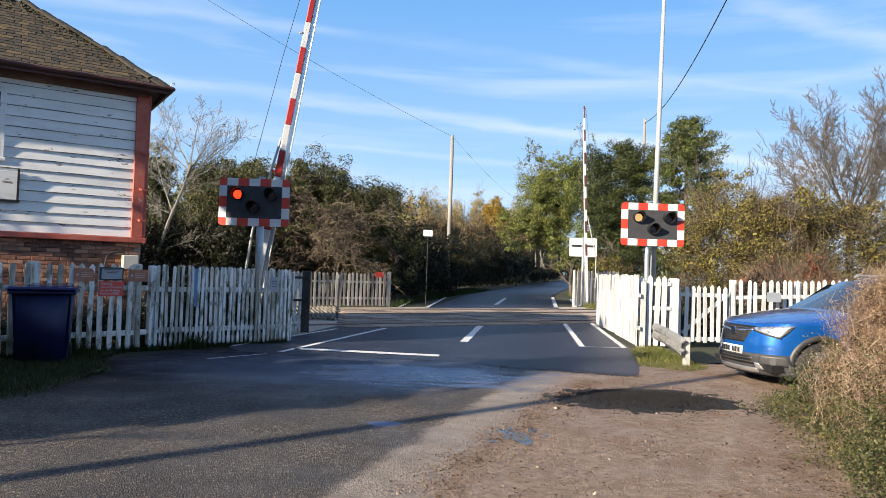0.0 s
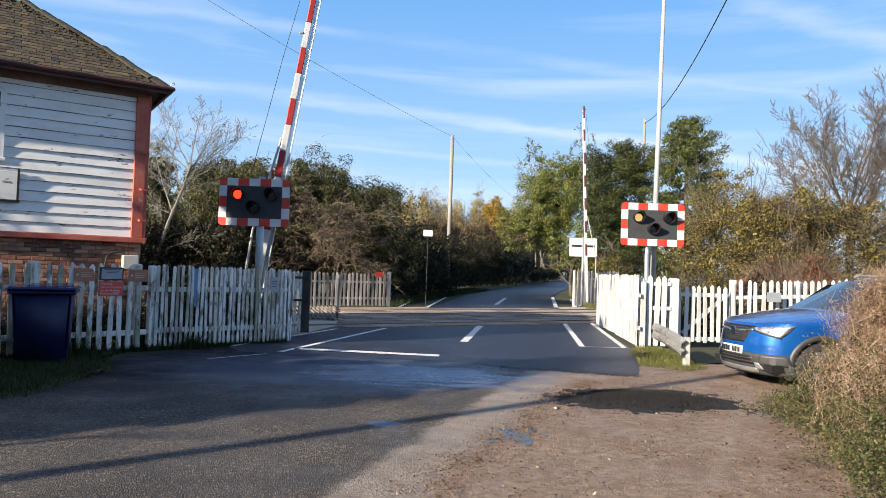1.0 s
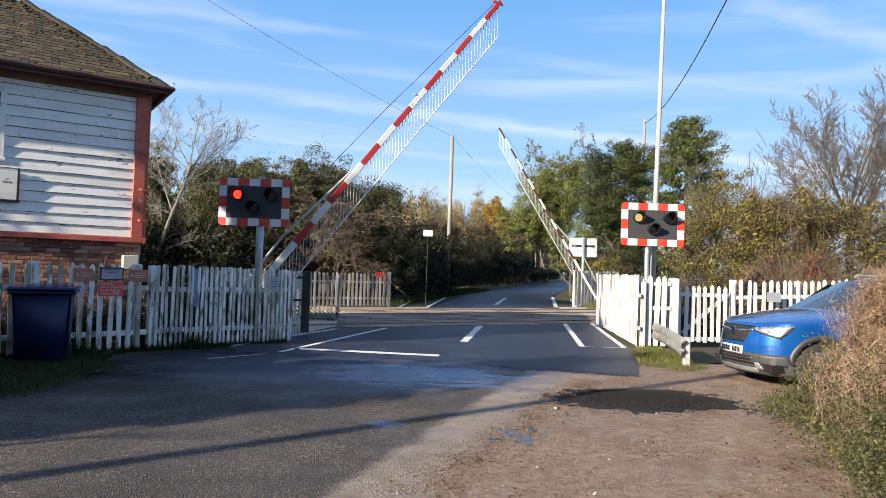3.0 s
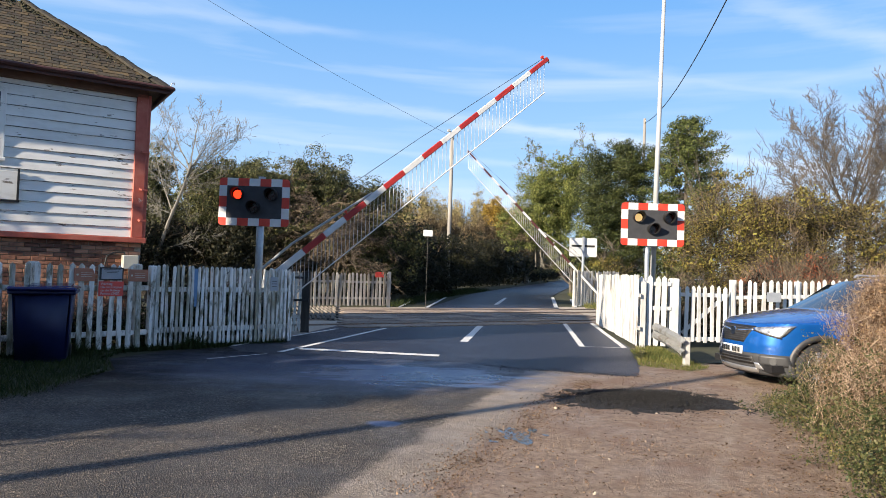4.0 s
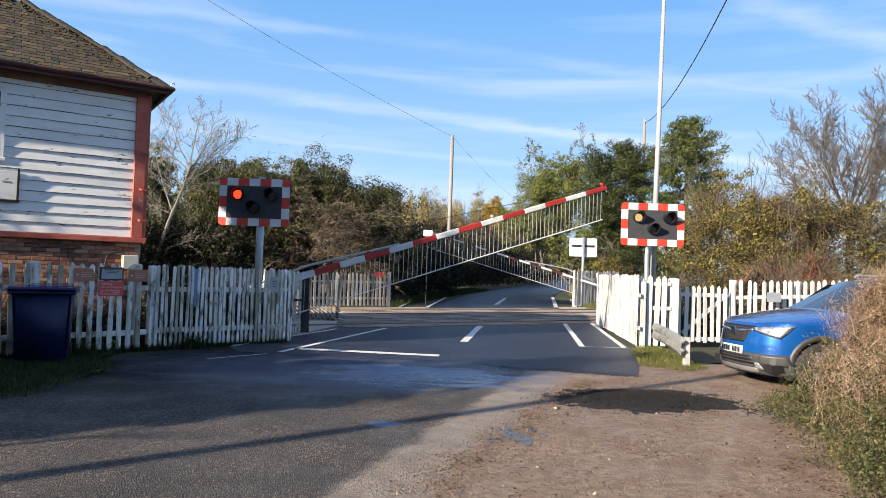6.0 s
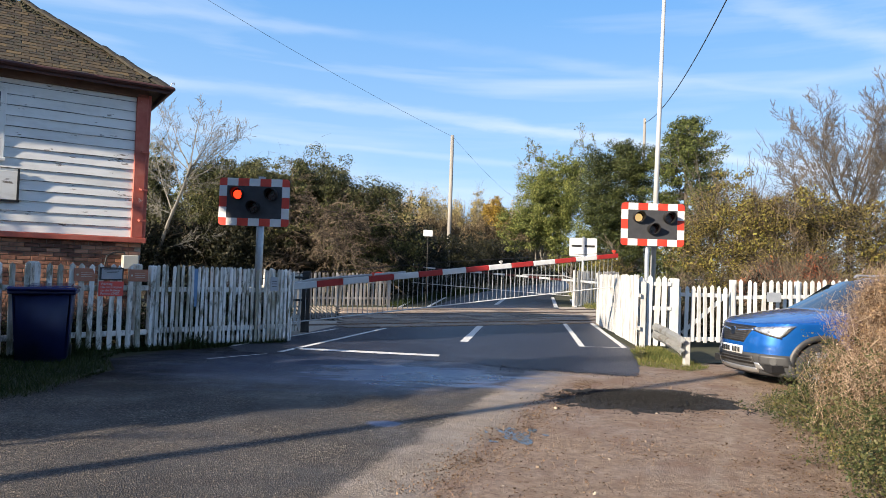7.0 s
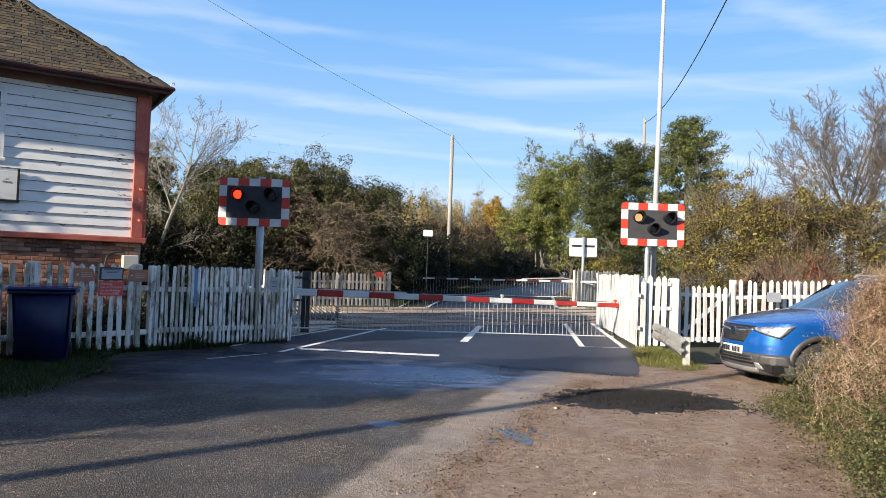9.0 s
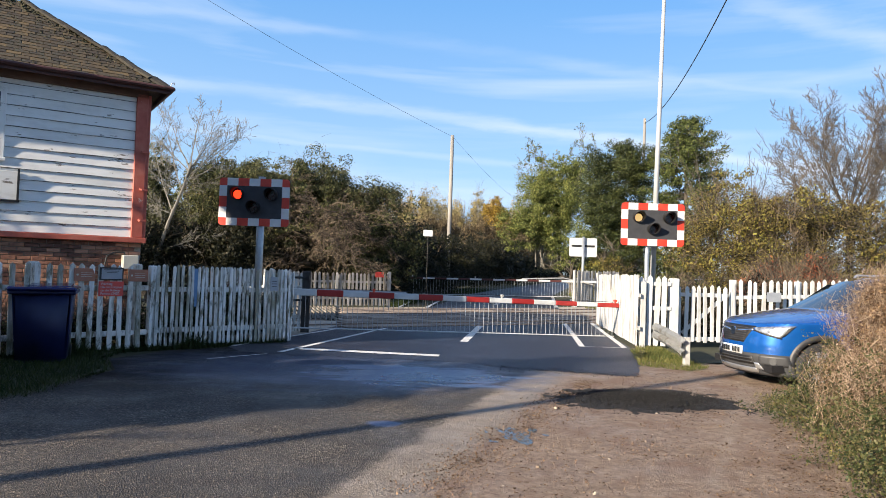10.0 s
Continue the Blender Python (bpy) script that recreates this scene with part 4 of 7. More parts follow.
# ---- plants ----
def branch_tree(rng, base, height, spread, levels=4, kids=4, r0=0.12, lift=0.6, droop=0.0, trunk_frac=0.35, wiggle=1.0, keep=0.55):
    """Tapered limbs as a list of (p0, p1, r0, r1, level)."""
    limbs = []

    def grow(p, d, length, r, level):
        n = 3
        q = p
        pts = [p]
        for i in range(n):
            d = d + rng.normal(size=3) * (0.06 + 0.05 * level) * wiggle
            d[2] += (0.06 * lift - droop * 0.1 * level)
            d /= np.linalg.norm(d)
            nq = q + d * length / n
            limbs.append((q, nq, r * (1 - 0.25 * i / n), r * (1 - 0.25 * (i + 1) / n), level))
            q = nq
            pts.append(q)
        if level < levels:
            for k in range(kids + (1 if level else 2)):
                at = pts[1 + int(rng.integers(0, n))] if level else pts[1 + k % n]
                a = rng.uniform(0, 2 * math.pi)
                side = np.array([math.cos(a), math.sin(a), rng.uniform(-0.1, 0.6) * lift])
                nd = d * (keep if level else 0.35) + side * spread
                nd /= np.linalg.norm(nd)
                grow(at, nd, length * rng.uniform(0.55, 0.8), r * rng.uniform(0.4, 0.58), level + 1)

    grow(np.array(base, float), np.array([0.0, 0.0, 1.0]), height * trunk_frac * 1.3, r0, 0)
    return limbs


def limbs_mesh(name, limbs, material, seg=5, min_r=0.0):
    """Limbs as tapered tubes, in one mesh."""
    L = [l for l in limbs if l[2] >= min_r]
    p0 = np.array([l[0] for l in L])
    p1 = np.array([l[1] for l in L])
    r0 = np.array([l[2] for l in L])
    r1 = np.array([l[3] for l in L])
    d = p1 - p0
    d /= np.linalg.norm(d, axis=1, keepdims=True) + 1e-9
    ref = np.where(np.abs(d[:, 2:3]) < 0.9, np.array([[0, 0, 1.0]]), np.array([[1.0, 0, 0]]))
    u = np.cross(d, ref)
    u /= np.linalg.norm(u, axis=1, keepdims=True) + 1e-9
    w = np.cross(d, u)
    quads = []
    for i in range(seg):
        a, b = 2 * math.pi * i / seg, 2 * math.pi * (i + 1) / seg
        ca = u * math.cos(a) + w * math.sin(a)
        cb = u * math.cos(b) + w * math.sin(b)
        quads.append(np.stack([p0 + ca * r0[:, None], p0 + cb * r0[:, None], p1 + cb * r1[:, None], p1 + ca * r1[:, None]], axis=1))
    return quad_cloud(name, np.concatenate(quads), material)


def blob_points(rng, blobs, n, shell=0.55, rough=0.28, low=0.0):
    """Points in the outer part of a crown made of ellipsoids, with an uneven skin and gaps."""
    vol = np.array([b[1][0] * b[1][1] + b[1][0] * b[1][2] + b[1][1] * b[1][2] for b in blobs])
    pick = rng.choice(len(blobs), n, p=vol / vol.sum())
    c = np.array([b[0] for b in blobs])[pick]
    s = np.array([b[1] for b in blobs])[pick]
    d = rng.normal(size=(n, 3))
    d /= np.linalg.norm(d, axis=1, keepdims=True)
    ph = pick[:, None] * 1.7
    wob = (np.sin(d[:, :1] * 5 + ph) + np.sin(d[:, 1:2] * 6.3 + ph * 2) + np.sin(d[:, 2:] * 7.1 + ph * 3)) / 3
    fine = (np.sin(d[:, :1] * 17 + ph * 3) * np.sin(d[:, 1:2] * 19 + ph) * np.sin(d[:, 2:] * 15))
    r = (1 + rough * wob + rough * 0.9 * fine) * (shell + (1 - shell) * rng.random((n, 1)) ** 0.6)
    p = c + d * s * r
    return p[p[:, 2] > low]


def clumped(rng, pts, per, spread):
    """Leaves gathered in small clumps."""
    out = np.repeat(pts, per, axis=0)
    return out + rng.normal(size=out.shape) * spread


def clump_leaves(rng, centres, per, spread, size, long=1.5, loose=0.5):
    """Leaf clumps whose leaves lie on the clump's skin, facing outwards and up, so that each clump has its own light and shade."""
    n = len(centres) * per
    c = np.repeat(centres, per, axis=0)
    scale = np.repeat(rng.uniform(0.6, 1.35, (len(centres), 1)), per, axis=0) * spread
    d = rng.normal(size=(n, 3))
    d /= np.linalg.norm(d, axis=1, keepdims=True)
    p = c + d * scale * np.array([1.25, 1.25, 0.85]) * rng.uniform(0.55, 1.15, (n, 1))
    out = d + rng.normal(size=(n, 3)) * loose * 0.75 + np.array([0, 0, 0.15])
    out /= np.linalg.norm(out, axis=1, keepdims=True)
    a = np.cross(out, rng.normal(size=(n, 3)))
    a /= np.linalg.norm(a, axis=1, keepdims=True) + 1e-9
    b = np.cross(out, a)
    s = size * rng.uniform(0.55, 1.3, (n, 1))
    q = np.stack([p - a * s * long / 2, p - b * s * 0.45 + out * s * 0.12, p + a * s * long / 2, p + b * s * 0.45 + out * s * 0.12], axis=1)
    return q[q[:, :, 2].min(1) > 0]


def broadleaf(name, label, base, blobs, leaves, leaf, material, seed, bark=M_BARK, trunk_r=0.18, twigs=0, per=32, spread=0.3, category="tree", group="", height=None, shell=0.5, rough=0.28, twig_len=0.8, twig_droop=0.0, twig_blobs=None):
    rng = np.random.default_rng(seed)
    t = thing(name, Matrix.Translation(base), label, category, group)
    h = height or max(b[0][2] + b[1][2] for b in blobs)
    limbs = branch_tree(rng, (0, 0, -0.1), h * 0.7, 0.5, 3, 3, trunk_r, 0.8)
    lumps = []
    for c, s in blobs:
        for _ in range(6):
            d = rng.normal(size=3)
            d /= np.linalg.norm(d)
            d[2] = abs(d[2]) * 0.9 - 0.15
            k = rng.uniform(0.28, 0.46)
            lumps.append((tuple(np.array(c) + d * np.array(s) * 0.8), (s[0] * k, s[1] * k, s[2] * k)))
    blobs = [(c, tuple(np.array(s) * 0.9)) for c, s in blobs] + lumps
    tr = new("trunk", limbs_mesh("trunk", limbs, bark, 6))
    tr.parent = t
    pts = np.concatenate([blob_points(rng, blobs, int(leaves * 0.72) // per, shell, rough, 0.05), blob_points(rng, blobs, int(leaves * 0.28) // per, 0.3, rough, 0.05) * np.array([0.8, 0.8, 0.92])])
    cr = new("crown", quad_cloud("crown", clump_leaves(rng, pts, per, spread, leaf), material))
    cr.parent = t
    if twigs:
        p = blob_points(rng, twig_blobs or blobs, twigs, 0.75, rough, 0.05)
        c = np.mean([b[0] for b in blobs], axis=0)
        d = (p - c) * np.array([0.4, 0.4, 0.2]) + rng.normal(size=p.shape) * 1.1
        d[:, 2] -= twig_droop
        d /= np.linalg.norm(d, axis=1, keepdims=True)
        tw = new("twig_tangle", quad_cloud("twig_tangle", strand_quads(p, p + d * rng.uniform(0.2, twig_len, (len(p), 1)), 0.0055, 0.002, rng), M_TWIG))
        tw.parent = t
    return t


def shoot_limbs(rng, starts, levels, wiggle=0.07, lift=0.05, shoots=1.5, angle=(24, 52), reach=0.5, thin=0.006):
    """Limbs that curve upwards and send off side shoots along their length. starts: (place, direction, length, radius)."""
    limbs = []

    def grow(p, d, length, r, level):
        n = 7 if level == 0 else 5 if level == 1 else 4
        for i in range(n):
            d = d + rng.normal(size=3) * wiggle * (1 + 0.5 * level)
            d[2] += lift
            d = d / np.linalg.norm(d)
            q = p + d * length / n
            ra, rb = r * (1 - 0.8 * i / n), r * (1 - 0.8 * (i + 1) / n)
            limbs.append((p, q, max(ra, thin), max(rb, thin), level))
            p = q
            if level >= levels or (level == 0 and i < 1):
                continue
            for _ in range(int(shoots) + (rng.random() < shoots % 1)):
                side = np.cross(d, rng.normal(size=3))
                side /= np.linalg.norm(side) + 1e-9
                nd = d + side * math.tan(radians(rng.uniform(*angle)))
                grow(p, nd / np.linalg.norm(nd), length * reach * rng.uniform(0.6, 1.15) * (1 - 0.45 * i / n), max(thin, rb * 0.6), level + 1)

    for p, d, length, r in starts:
        d = np.array(d, float)
        grow(np.array(p, float), d / np.linalg.norm(d), length, r, 0)
    return limbs


def limb_tree(label, base, limbs, material, group="bare trees", leaves=0, leaf_mat=None, leaf=0.06, tangle=False):
    t = thing("bare_tree", Matrix.Translation(base), label, "tree", group)
    if tangle:
        tw = new("branch_tangle", limbs_mesh("branch_tangle", limbs, material, 4))
        tw.parent = t
        tagged(tw, kind="stuff")
        return t
    stems = []
    for l in limbs:
        if l[4] < 1:
            if stems and np.allclose(stems[-1][-1][1], l[0]):
                stems[-1].append(l)
            else:
                stems.append([l])
    for k, stem in enumerate(stems):
        nm = "limb" if k else "trunk"
        new(nm, limbs_mesh(nm, stem, material, 6)).parent = t
    new("branchwork", limbs_mesh("branchwork", [l for l in limbs if l[4] >= 1], material, 3)).parent = t
    if leaves:
        rng = np.random.default_rng(len(limbs))
        ends = np.array([l[1] for l in limbs if l[4] >= 2])
        p = ends[rng.integers(0, len(ends), leaves)] + rng.normal(size=(leaves, 3)) * 0.1
        new("foliage", quad_cloud("foliage", leaf_quads(rng, p, leaf), leaf_mat)).parent = t
    return t


def arching_tree(label, base, height, trunk, width, seed, lean=0.0):
    """A bare hedgerow tree: limbs leave the trunk nearly level and sweep upwards into a fan."""
    rng = np.random.default_rng(seed)
    limbs = [(np.zeros(3), np.array([lean * 0.4, 0, trunk]), 0.17, 0.13, 0)]
    starts = []
    for i in range(17):
        a = i * 2.4 + rng.uniform(-0.3, 0.3)
        k = i / 16
        rise = 0.12 + 1.9 * k ** 1.2
        starts.append(((lean * 0.4, 0, trunk * (0.8 + 0.35 * k) - 0.2), (math.cos(a) + lean, 0.8 * math.sin(a), rise), (height - trunk) * (0.82 + 0.25 * k), 0.042))
    limbs += shoot_limbs(rng, starts, 3, 0.07, 0.09, 2.1, (24, 52), 0.44, 0.0058)
    ends = np.array([l[1] for l in limbs])
    kx, kz = width / np.percentile(np.abs(ends[:, 0]), 98), (height - trunk) / (ends[:, 2].max() - trunk)
    fit = lambda p: np.array([p[0] * kx, p[1] * kx, p[2] if p[2] < trunk else trunk + (p[2] - trunk) * kz])
    return limb_tree(label, base, [(fit(a), fit(b), r, q, l) for a, b, r, q, l in limbs], M_BARK)


def birch(label, base, height, seed, stems=6):
    """Pale thin stems that rise from one stool, with upswept twigs."""
    rng = np.random.default_rng(seed)
    starts = [((rng.normal() * 0.1, rng.normal() * 0.1, -0.1), (rng.normal() * 0.3, rng.normal() * 0.3, 1), height * rng.uniform(0.78, 0.98), 0.03) for _ in range(stems)]
    return limb_tree(label, base, shoot_limbs(rng, starts, 3, 0.08, 0.035, 1.7, (26, 58), 0.4, 0.0045), M_PALEBARK, "pale bare trees", 120, M_LEAF_OLIVE, 0.05)


def leaning_tree(label, base, height, seed):
    """A slim trunk that leans over and opens into a wide fan of long bare shoots."""
    rng = np.random.default_rng(seed)
    fork = np.array((1.05, 0.1, 4.1))
    way = [np.array((0, 0, -0.1)), np.array((0.22, 0, 1.5)), np.array((0.62, 0.05, 2.9)), fork, np.array((1.35, 0.1, 5.1))]
    limbs = [(p, q, 0.085 - 0.013 * i, 0.085 - 0.013 * (i + 1), 0) for i, (p, q) in enumerate(zip(way[:-1], way[1:]))]
    starts = []
    for i in range(11):
        k = i / 10
        at = way[2] + (way[4] - way[2]) * (0.1 + 0.9 * rng.random())
        a = math.radians(-58 + 118 * k + rng.uniform(-7, 7))
        starts.append((at, (math.sin(a), rng.normal() * 0.35, math.cos(a)), (height - at[2]) * rng.uniform(0.8, 1.02), 0.03))
    for i in range(5):
        at = way[1] + (way[3] - way[1]) * rng.random()
        starts.append((at, (rng.choice((-1, 1)), rng.normal() * 0.4, 0.35), rng.uniform(1.2, 2.0), 0.018))
    return limb_tree(label, base, limbs + [(a, b, r, q, l + 1) for a, b, r, q, l in shoot_limbs(rng, starts, 2, 0.07, 0.03, 2.0, (24, 56), 0.42, 0.0058)], M_PALEBARK, "pale bare trees", 150, M_LEAF_OLIVE, 0.05)


def fir(label, base, height, seed):
    """A broad ragged conifer: tiers of boughs carrying sprays."""
    rng = np.random.default_rng(seed)
    t = thing("fir_tree", Matrix.Translation(base), label, "tree")
    bm = bmesh.new()
    tube(bm, (0, 0, -0.1), (0, 0, height * 0.97), 0.22, 0.02, 10)
    part("trunk", bm, M_BARK, t)
    centres, boughs = [], []
    z = 0.9
    while z < height - 0.15:
        d = height - z
        reach = 2.35 * (1 - math.exp(-d / 1.25)) + 0.05
        for _ in range(9 if d > 1.2 else 5):
            a = rng.uniform(0, 2 * math.pi)
            r = reach * rng.uniform(0.62, 1.12)
            out = np.array([math.cos(a), math.sin(a), 0])
            last = np.array([0, 0, z])
            for k in np.arange(0.35, 1.01, 0.16):
                p = np.array([0, 0, z]) + out * r * k + np.array([0, 0, 0.35 * r * k ** 2 - 0.28 * r * k + rng.normal() * 0.05])
                centres.append(p + rng.normal(size=3) * 0.09)
                boughs.append((last, p, 0.02, 0.012, 1))
                last = p
        z += 0.26 + 0.015 * d
    centres = np.array(centres)
    new("bough", limbs_mesh("bough", boughs, M_BARK, 4)).parent = t
    new("crown", quad_cloud("crown", clump_leaves(rng, centres, 46, 0.24, 0.065, 2.2, 0.6), M_LEAF_FIR)).parent = t
    return t


def hedge(name, label, line, width, heights, leaves, leaf, material, seed, twigs=0, category="hedge", low=0.0, per=24, shell=0.5, jut=0.5, spread=0.2):
    """A run of hedge along a line in the plan."""
    rng = np.random.default_rng(seed)
    t = thing(name, Matrix.Identity(4), label, category)
    blobs = []
    for (a, b), (ha, hb) in zip(zip(line[:-1], line[1:]), zip(heights[:-1], heights[1:])):
        a, b = np.array(a, float), np.array(b, float)
        n = max(2, int(np.linalg.norm(b - a) / (width * 0.55)))
        for i in range(n):
            k = (i + 0.5) / n
            h = (ha + (hb - ha) * k) * rng.uniform(0.86, 1.1)
            c = a + (b - a) * k + rng.normal(size=2) * width * 0.13
            blobs.append(((c[0], c[1], h * 0.5), (width * rng.uniform(0.45, 0.65), width * rng.uniform(0.45, 0.65), h * 0.52)))
    pts = blob_points(rng, blobs, leaves // per, shell, 0.3, low)
    ob = new("foliage", quad_cloud("foliage", clump_leaves(rng, pts, per, spread, leaf), material))
    ob.parent = t
    if twigs:
        p = blob_points(rng, blobs, twigs, 0.6, 0.25, low)
        d = rng.normal(size=p.shape)
        d[:, 2] = np.abs(d[:, 2]) * 0.9 + 0.25
        d /= np.linalg.norm(d, axis=1, keepdims=True)
        ob = new("twig_tangle", quad_cloud("twig_tangle", strand_quads(p, p + d * rng.uniform(0.3, 0.3 + jut, (len(p), 1)), 0.007, 0.002, rng), M_TWIG))
        ob.parent = t
    return t


def build_trees():
    # thorn tree beyond the left fence
    broadleaf("thorn_tree", "spreading brown-green hawthorn with tangled drooping twigs", (-5.3, 29.0, 0),
              [((-0.4, 0, 3.9), (2.7, 2.4, 2.2)), ((-2.2, 0.5, 3.6), (2.2, 2.2, 2.0)), ((1.7, 0, 3.6), (2.0, 2.0, 1.5)), ((-0.5, 0.6, 2.3), (3.0, 1.6, 1.7)), ((-0.4, 0.3, 4.9), (1.7, 1.6, 1.0)), ((1.5, 0.2, 2.2), (2.1, 1.6, 1.6)), ((2.35, 0, 3.9), (1.25, 1.3, 1.25)), ((3.0, -0.1, 2.2), (1.5, 1.2, 1.5))],
              140000, 0.06, M_LEAF_OLIVE, 11, twigs=9000, category="tree", twig_len=0.5, twig_droop=0.2, rough=0.5, per=120, spread=0.27, shell=0.75)
    rng = np.random.default_rng(111)
    starts = []
    for _ in range(46):
        a = rng.uniform(-math.pi, 0)
        starts.append(((rng.normal() * 0.7, rng.normal() * 0.3 - 0.4, rng.uniform(1.3, 3.6)), (math.cos(a), math.sin(a), rng.uniform(0.1, 0.5)), rng.uniform(1.9, 3.1), 0.03))
    limb_tree("leafless arching branchlets of the hawthorn's lower side", (-4.7, 28.4, 0), shoot_limbs(rng, starts, 2, 0.12, -0.07, 1.8, (24, 60), 0.36, 0.0085), M_TWIG, "hawthorn branches", tangle=True)
    broadleaf("thorn_tree", "dark olive-leaved bush tree behind the signal box", (-9.0, 29.5, 0),
              [((0.4, 0, 3.4), (2.0, 2.2, 2.2)), ((1.8, 0, 2.6), (1.8, 2, 1.9)), ((-1.6, 0.5, 2.4), (1.9, 2, 1.7)), ((0.9, 0, 4.8), (1.2, 1.2, 1.0)), ((-0.7, 0, 4.9), (0.95, 1.0, 1.15)), ((-0.1, 0, 4.3), (1.2, 1.2, 1.2)), ((-1.3, 0, 4.7), (0.8, 0.8, 1.1))], 112000, 0.062, M_LEAF_OLIVE, 12, twigs=4000, rough=0.5, per=110, spread=0.28, shell=0.7)
    leaning_tree("pale bare leaning tree with a fan of thin branches", (-10.75, 25.5, 0), 7.4, 13)
    birch("pale bare birch with thin upswept branches", (-11.3, 26.2, 0), 6.0, 14, 3)
    broadleaf("evergreen_bush", "dark green holly bush close behind the signal box", (-12.6, 29.5, 0),
              [((-0.5, 0, 4.3), (1.15, 1.1, 1.3)), ((0.25, 0, 5.1), (0.75, 0.8, 1.15)), ((0.5, 0.1, 3.9), (0.6, 0.7, 0.8)), ((-0.3, 0, 2.6), (1.2, 1.1, 1.6)), ((1.2, 0.2, 1.4), (1.3, 1.0, 1.2))], 46000, 0.062, M_LEAF_OLIVE, 121, rough=0.5, per=80, spread=0.25, shell=0.7, height=5)
    # ivy-dark and green trees across the road
    fir("broad green fir with a ragged pointed top", (13.9, 40.0, 0), 11.0, 14)
    broadleaf("ivy_tree", "dark ivy-covered tree behind the light board", (10.4, 42.0, 0),
              [((0.2, 0, 5.6), (2.1, 1.9, 3.4)), ((1.5, 0, 7.9), (1.2, 1.2, 1.7)), ((0.3, 0, 8.2), (1.0, 1.1, 1.6)), ((-1.1, 0, 7.4), (1.0, 1.1, 1.8)), ((-0.9, -0.2, 5.2), (1.2, 1.2, 2.4)), ((-0.2, 0, 2.9), (2.4, 1.9, 2.7)), ((1.9, -0.4, 4.6), (1.2, 1.2, 2.6))],
              120000, 0.068, M_LEAF_IVY, 15, trunk_r=0.2, rough=0.5, height=6, per=200, spread=0.36, shell=0.85)
    broadleaf("roadside_tree", "bright green half-bare roadside tree", (10.6, 57.0, 0),
              [((-2.0, 0, 6.7), (2.7, 2.6, 2.9)), ((-4.0, 0, 5.3), (1.8, 1.9, 2.2)), ((0.2, 0, 5.0), (2.6, 2.5, 3.3)), ((-1.2, 0, 9.4), (2.0, 1.8, 1.8)), ((-3.4, 0, 8.3), (1.3, 1.4, 1.4)), ((0.6, 0, 8.7), (1.6, 1.6, 1.9))],
              84000, 0.09, M_LEAF_GREEN, 16, rough=0.55, per=130, spread=0.42, shell=0.8, height=7)
    rng = np.random.default_rng(161)
    starts = [((rng.normal() * 1.0 - 0.6, rng.normal() * 0.4, 2.0), (rng.normal() * 0.2 - 0.08, rng.normal() * 0.2, 1), rng.uniform(8.0, 10.0), 0.06) for _ in range(9)]
    limb_tree("pale bare upper branches of a half-bare roadside tree", (9.6, 58.0, 0), shoot_limbs(rng, starts, 3, 0.05, 0.03, 1.5, (24, 48), 0.36, 0.01), M_PALEBARK, "pale bare trees", 3500, M_LEAF_GREEN, 0.1)
    # hedge on the verge behind the white fence
    hedge("hedgerow", "tall brown-olive autumn hedgerow with yellowing leaves behind the white fence", [(8.6, 24), (12, 22.8), (17, 21.4), (22, 19)], 3.2, (4.1, 4.7, 4.9, 4.8), 230000, 0.05, M_LEAF_HEDGE, 17, 20000, jut=0.9, per=110, spread=0.26, shell=0.6)
    hedge("russet_bush", "low russet-red leafless bush", [(9.2, 20.0), (11.0, 19.6)], 1.5, (1.9, 2.1), 22000, 0.04, M_LEAF_RED, 18, 6000, "bush", per=12, spread=0.14)
    arching_tree("bare grey-brown tree with a fan of fine upswept branches", (17.0, 29.0, 0), 10.2, 4.3, 3.5, 5, -0.2)
    arching_tree("bare grey-brown tree with a fan of fine upswept branches", (20.6, 28.5, 0), 10.2, 4.6, 3.3, 6, -0.1)
    rng = np.random.default_rng(28)
    starts = [((x, rng.normal() * 0.4, 1.5), (rng.normal() * 0.28 - 0.1, 0, 1), rng.uniform(3.2, 5.6), 0.03) for x in np.arange(-2.4, 2.5, 0.4)]
    limb_tree("thicket of small bare saplings above the hedgerow", (13.0, 27.6, 0), shoot_limbs(rng, starts, 2, 0.06, 0.04, 1.3, (20, 44), 0.36, 0.006), M_BARK, tangle=True)
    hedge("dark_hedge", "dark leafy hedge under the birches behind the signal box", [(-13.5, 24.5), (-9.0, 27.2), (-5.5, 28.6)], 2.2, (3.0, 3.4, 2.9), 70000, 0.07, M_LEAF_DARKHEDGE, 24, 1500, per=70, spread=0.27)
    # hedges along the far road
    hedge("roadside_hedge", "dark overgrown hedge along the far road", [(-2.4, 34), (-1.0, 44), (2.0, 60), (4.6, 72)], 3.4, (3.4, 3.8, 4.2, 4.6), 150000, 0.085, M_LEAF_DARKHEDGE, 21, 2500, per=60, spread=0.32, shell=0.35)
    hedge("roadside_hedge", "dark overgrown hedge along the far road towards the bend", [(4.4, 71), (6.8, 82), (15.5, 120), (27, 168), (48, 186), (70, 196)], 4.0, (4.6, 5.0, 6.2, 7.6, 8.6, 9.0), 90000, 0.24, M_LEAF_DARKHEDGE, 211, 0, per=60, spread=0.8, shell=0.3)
    hedge("verge_hedge", "tangled hedge on the outer side of the bend", [(8.9, 36.5), (10.2, 44), (13.0, 56), (18.5, 78), (29, 120), (40, 165)], 2.6, (2.2, 2.6, 3.0, 3.4, 4.0, 4.5), 90000, 0.08, M_LEAF_HEDGE, 22, 6000, spread=0.24)
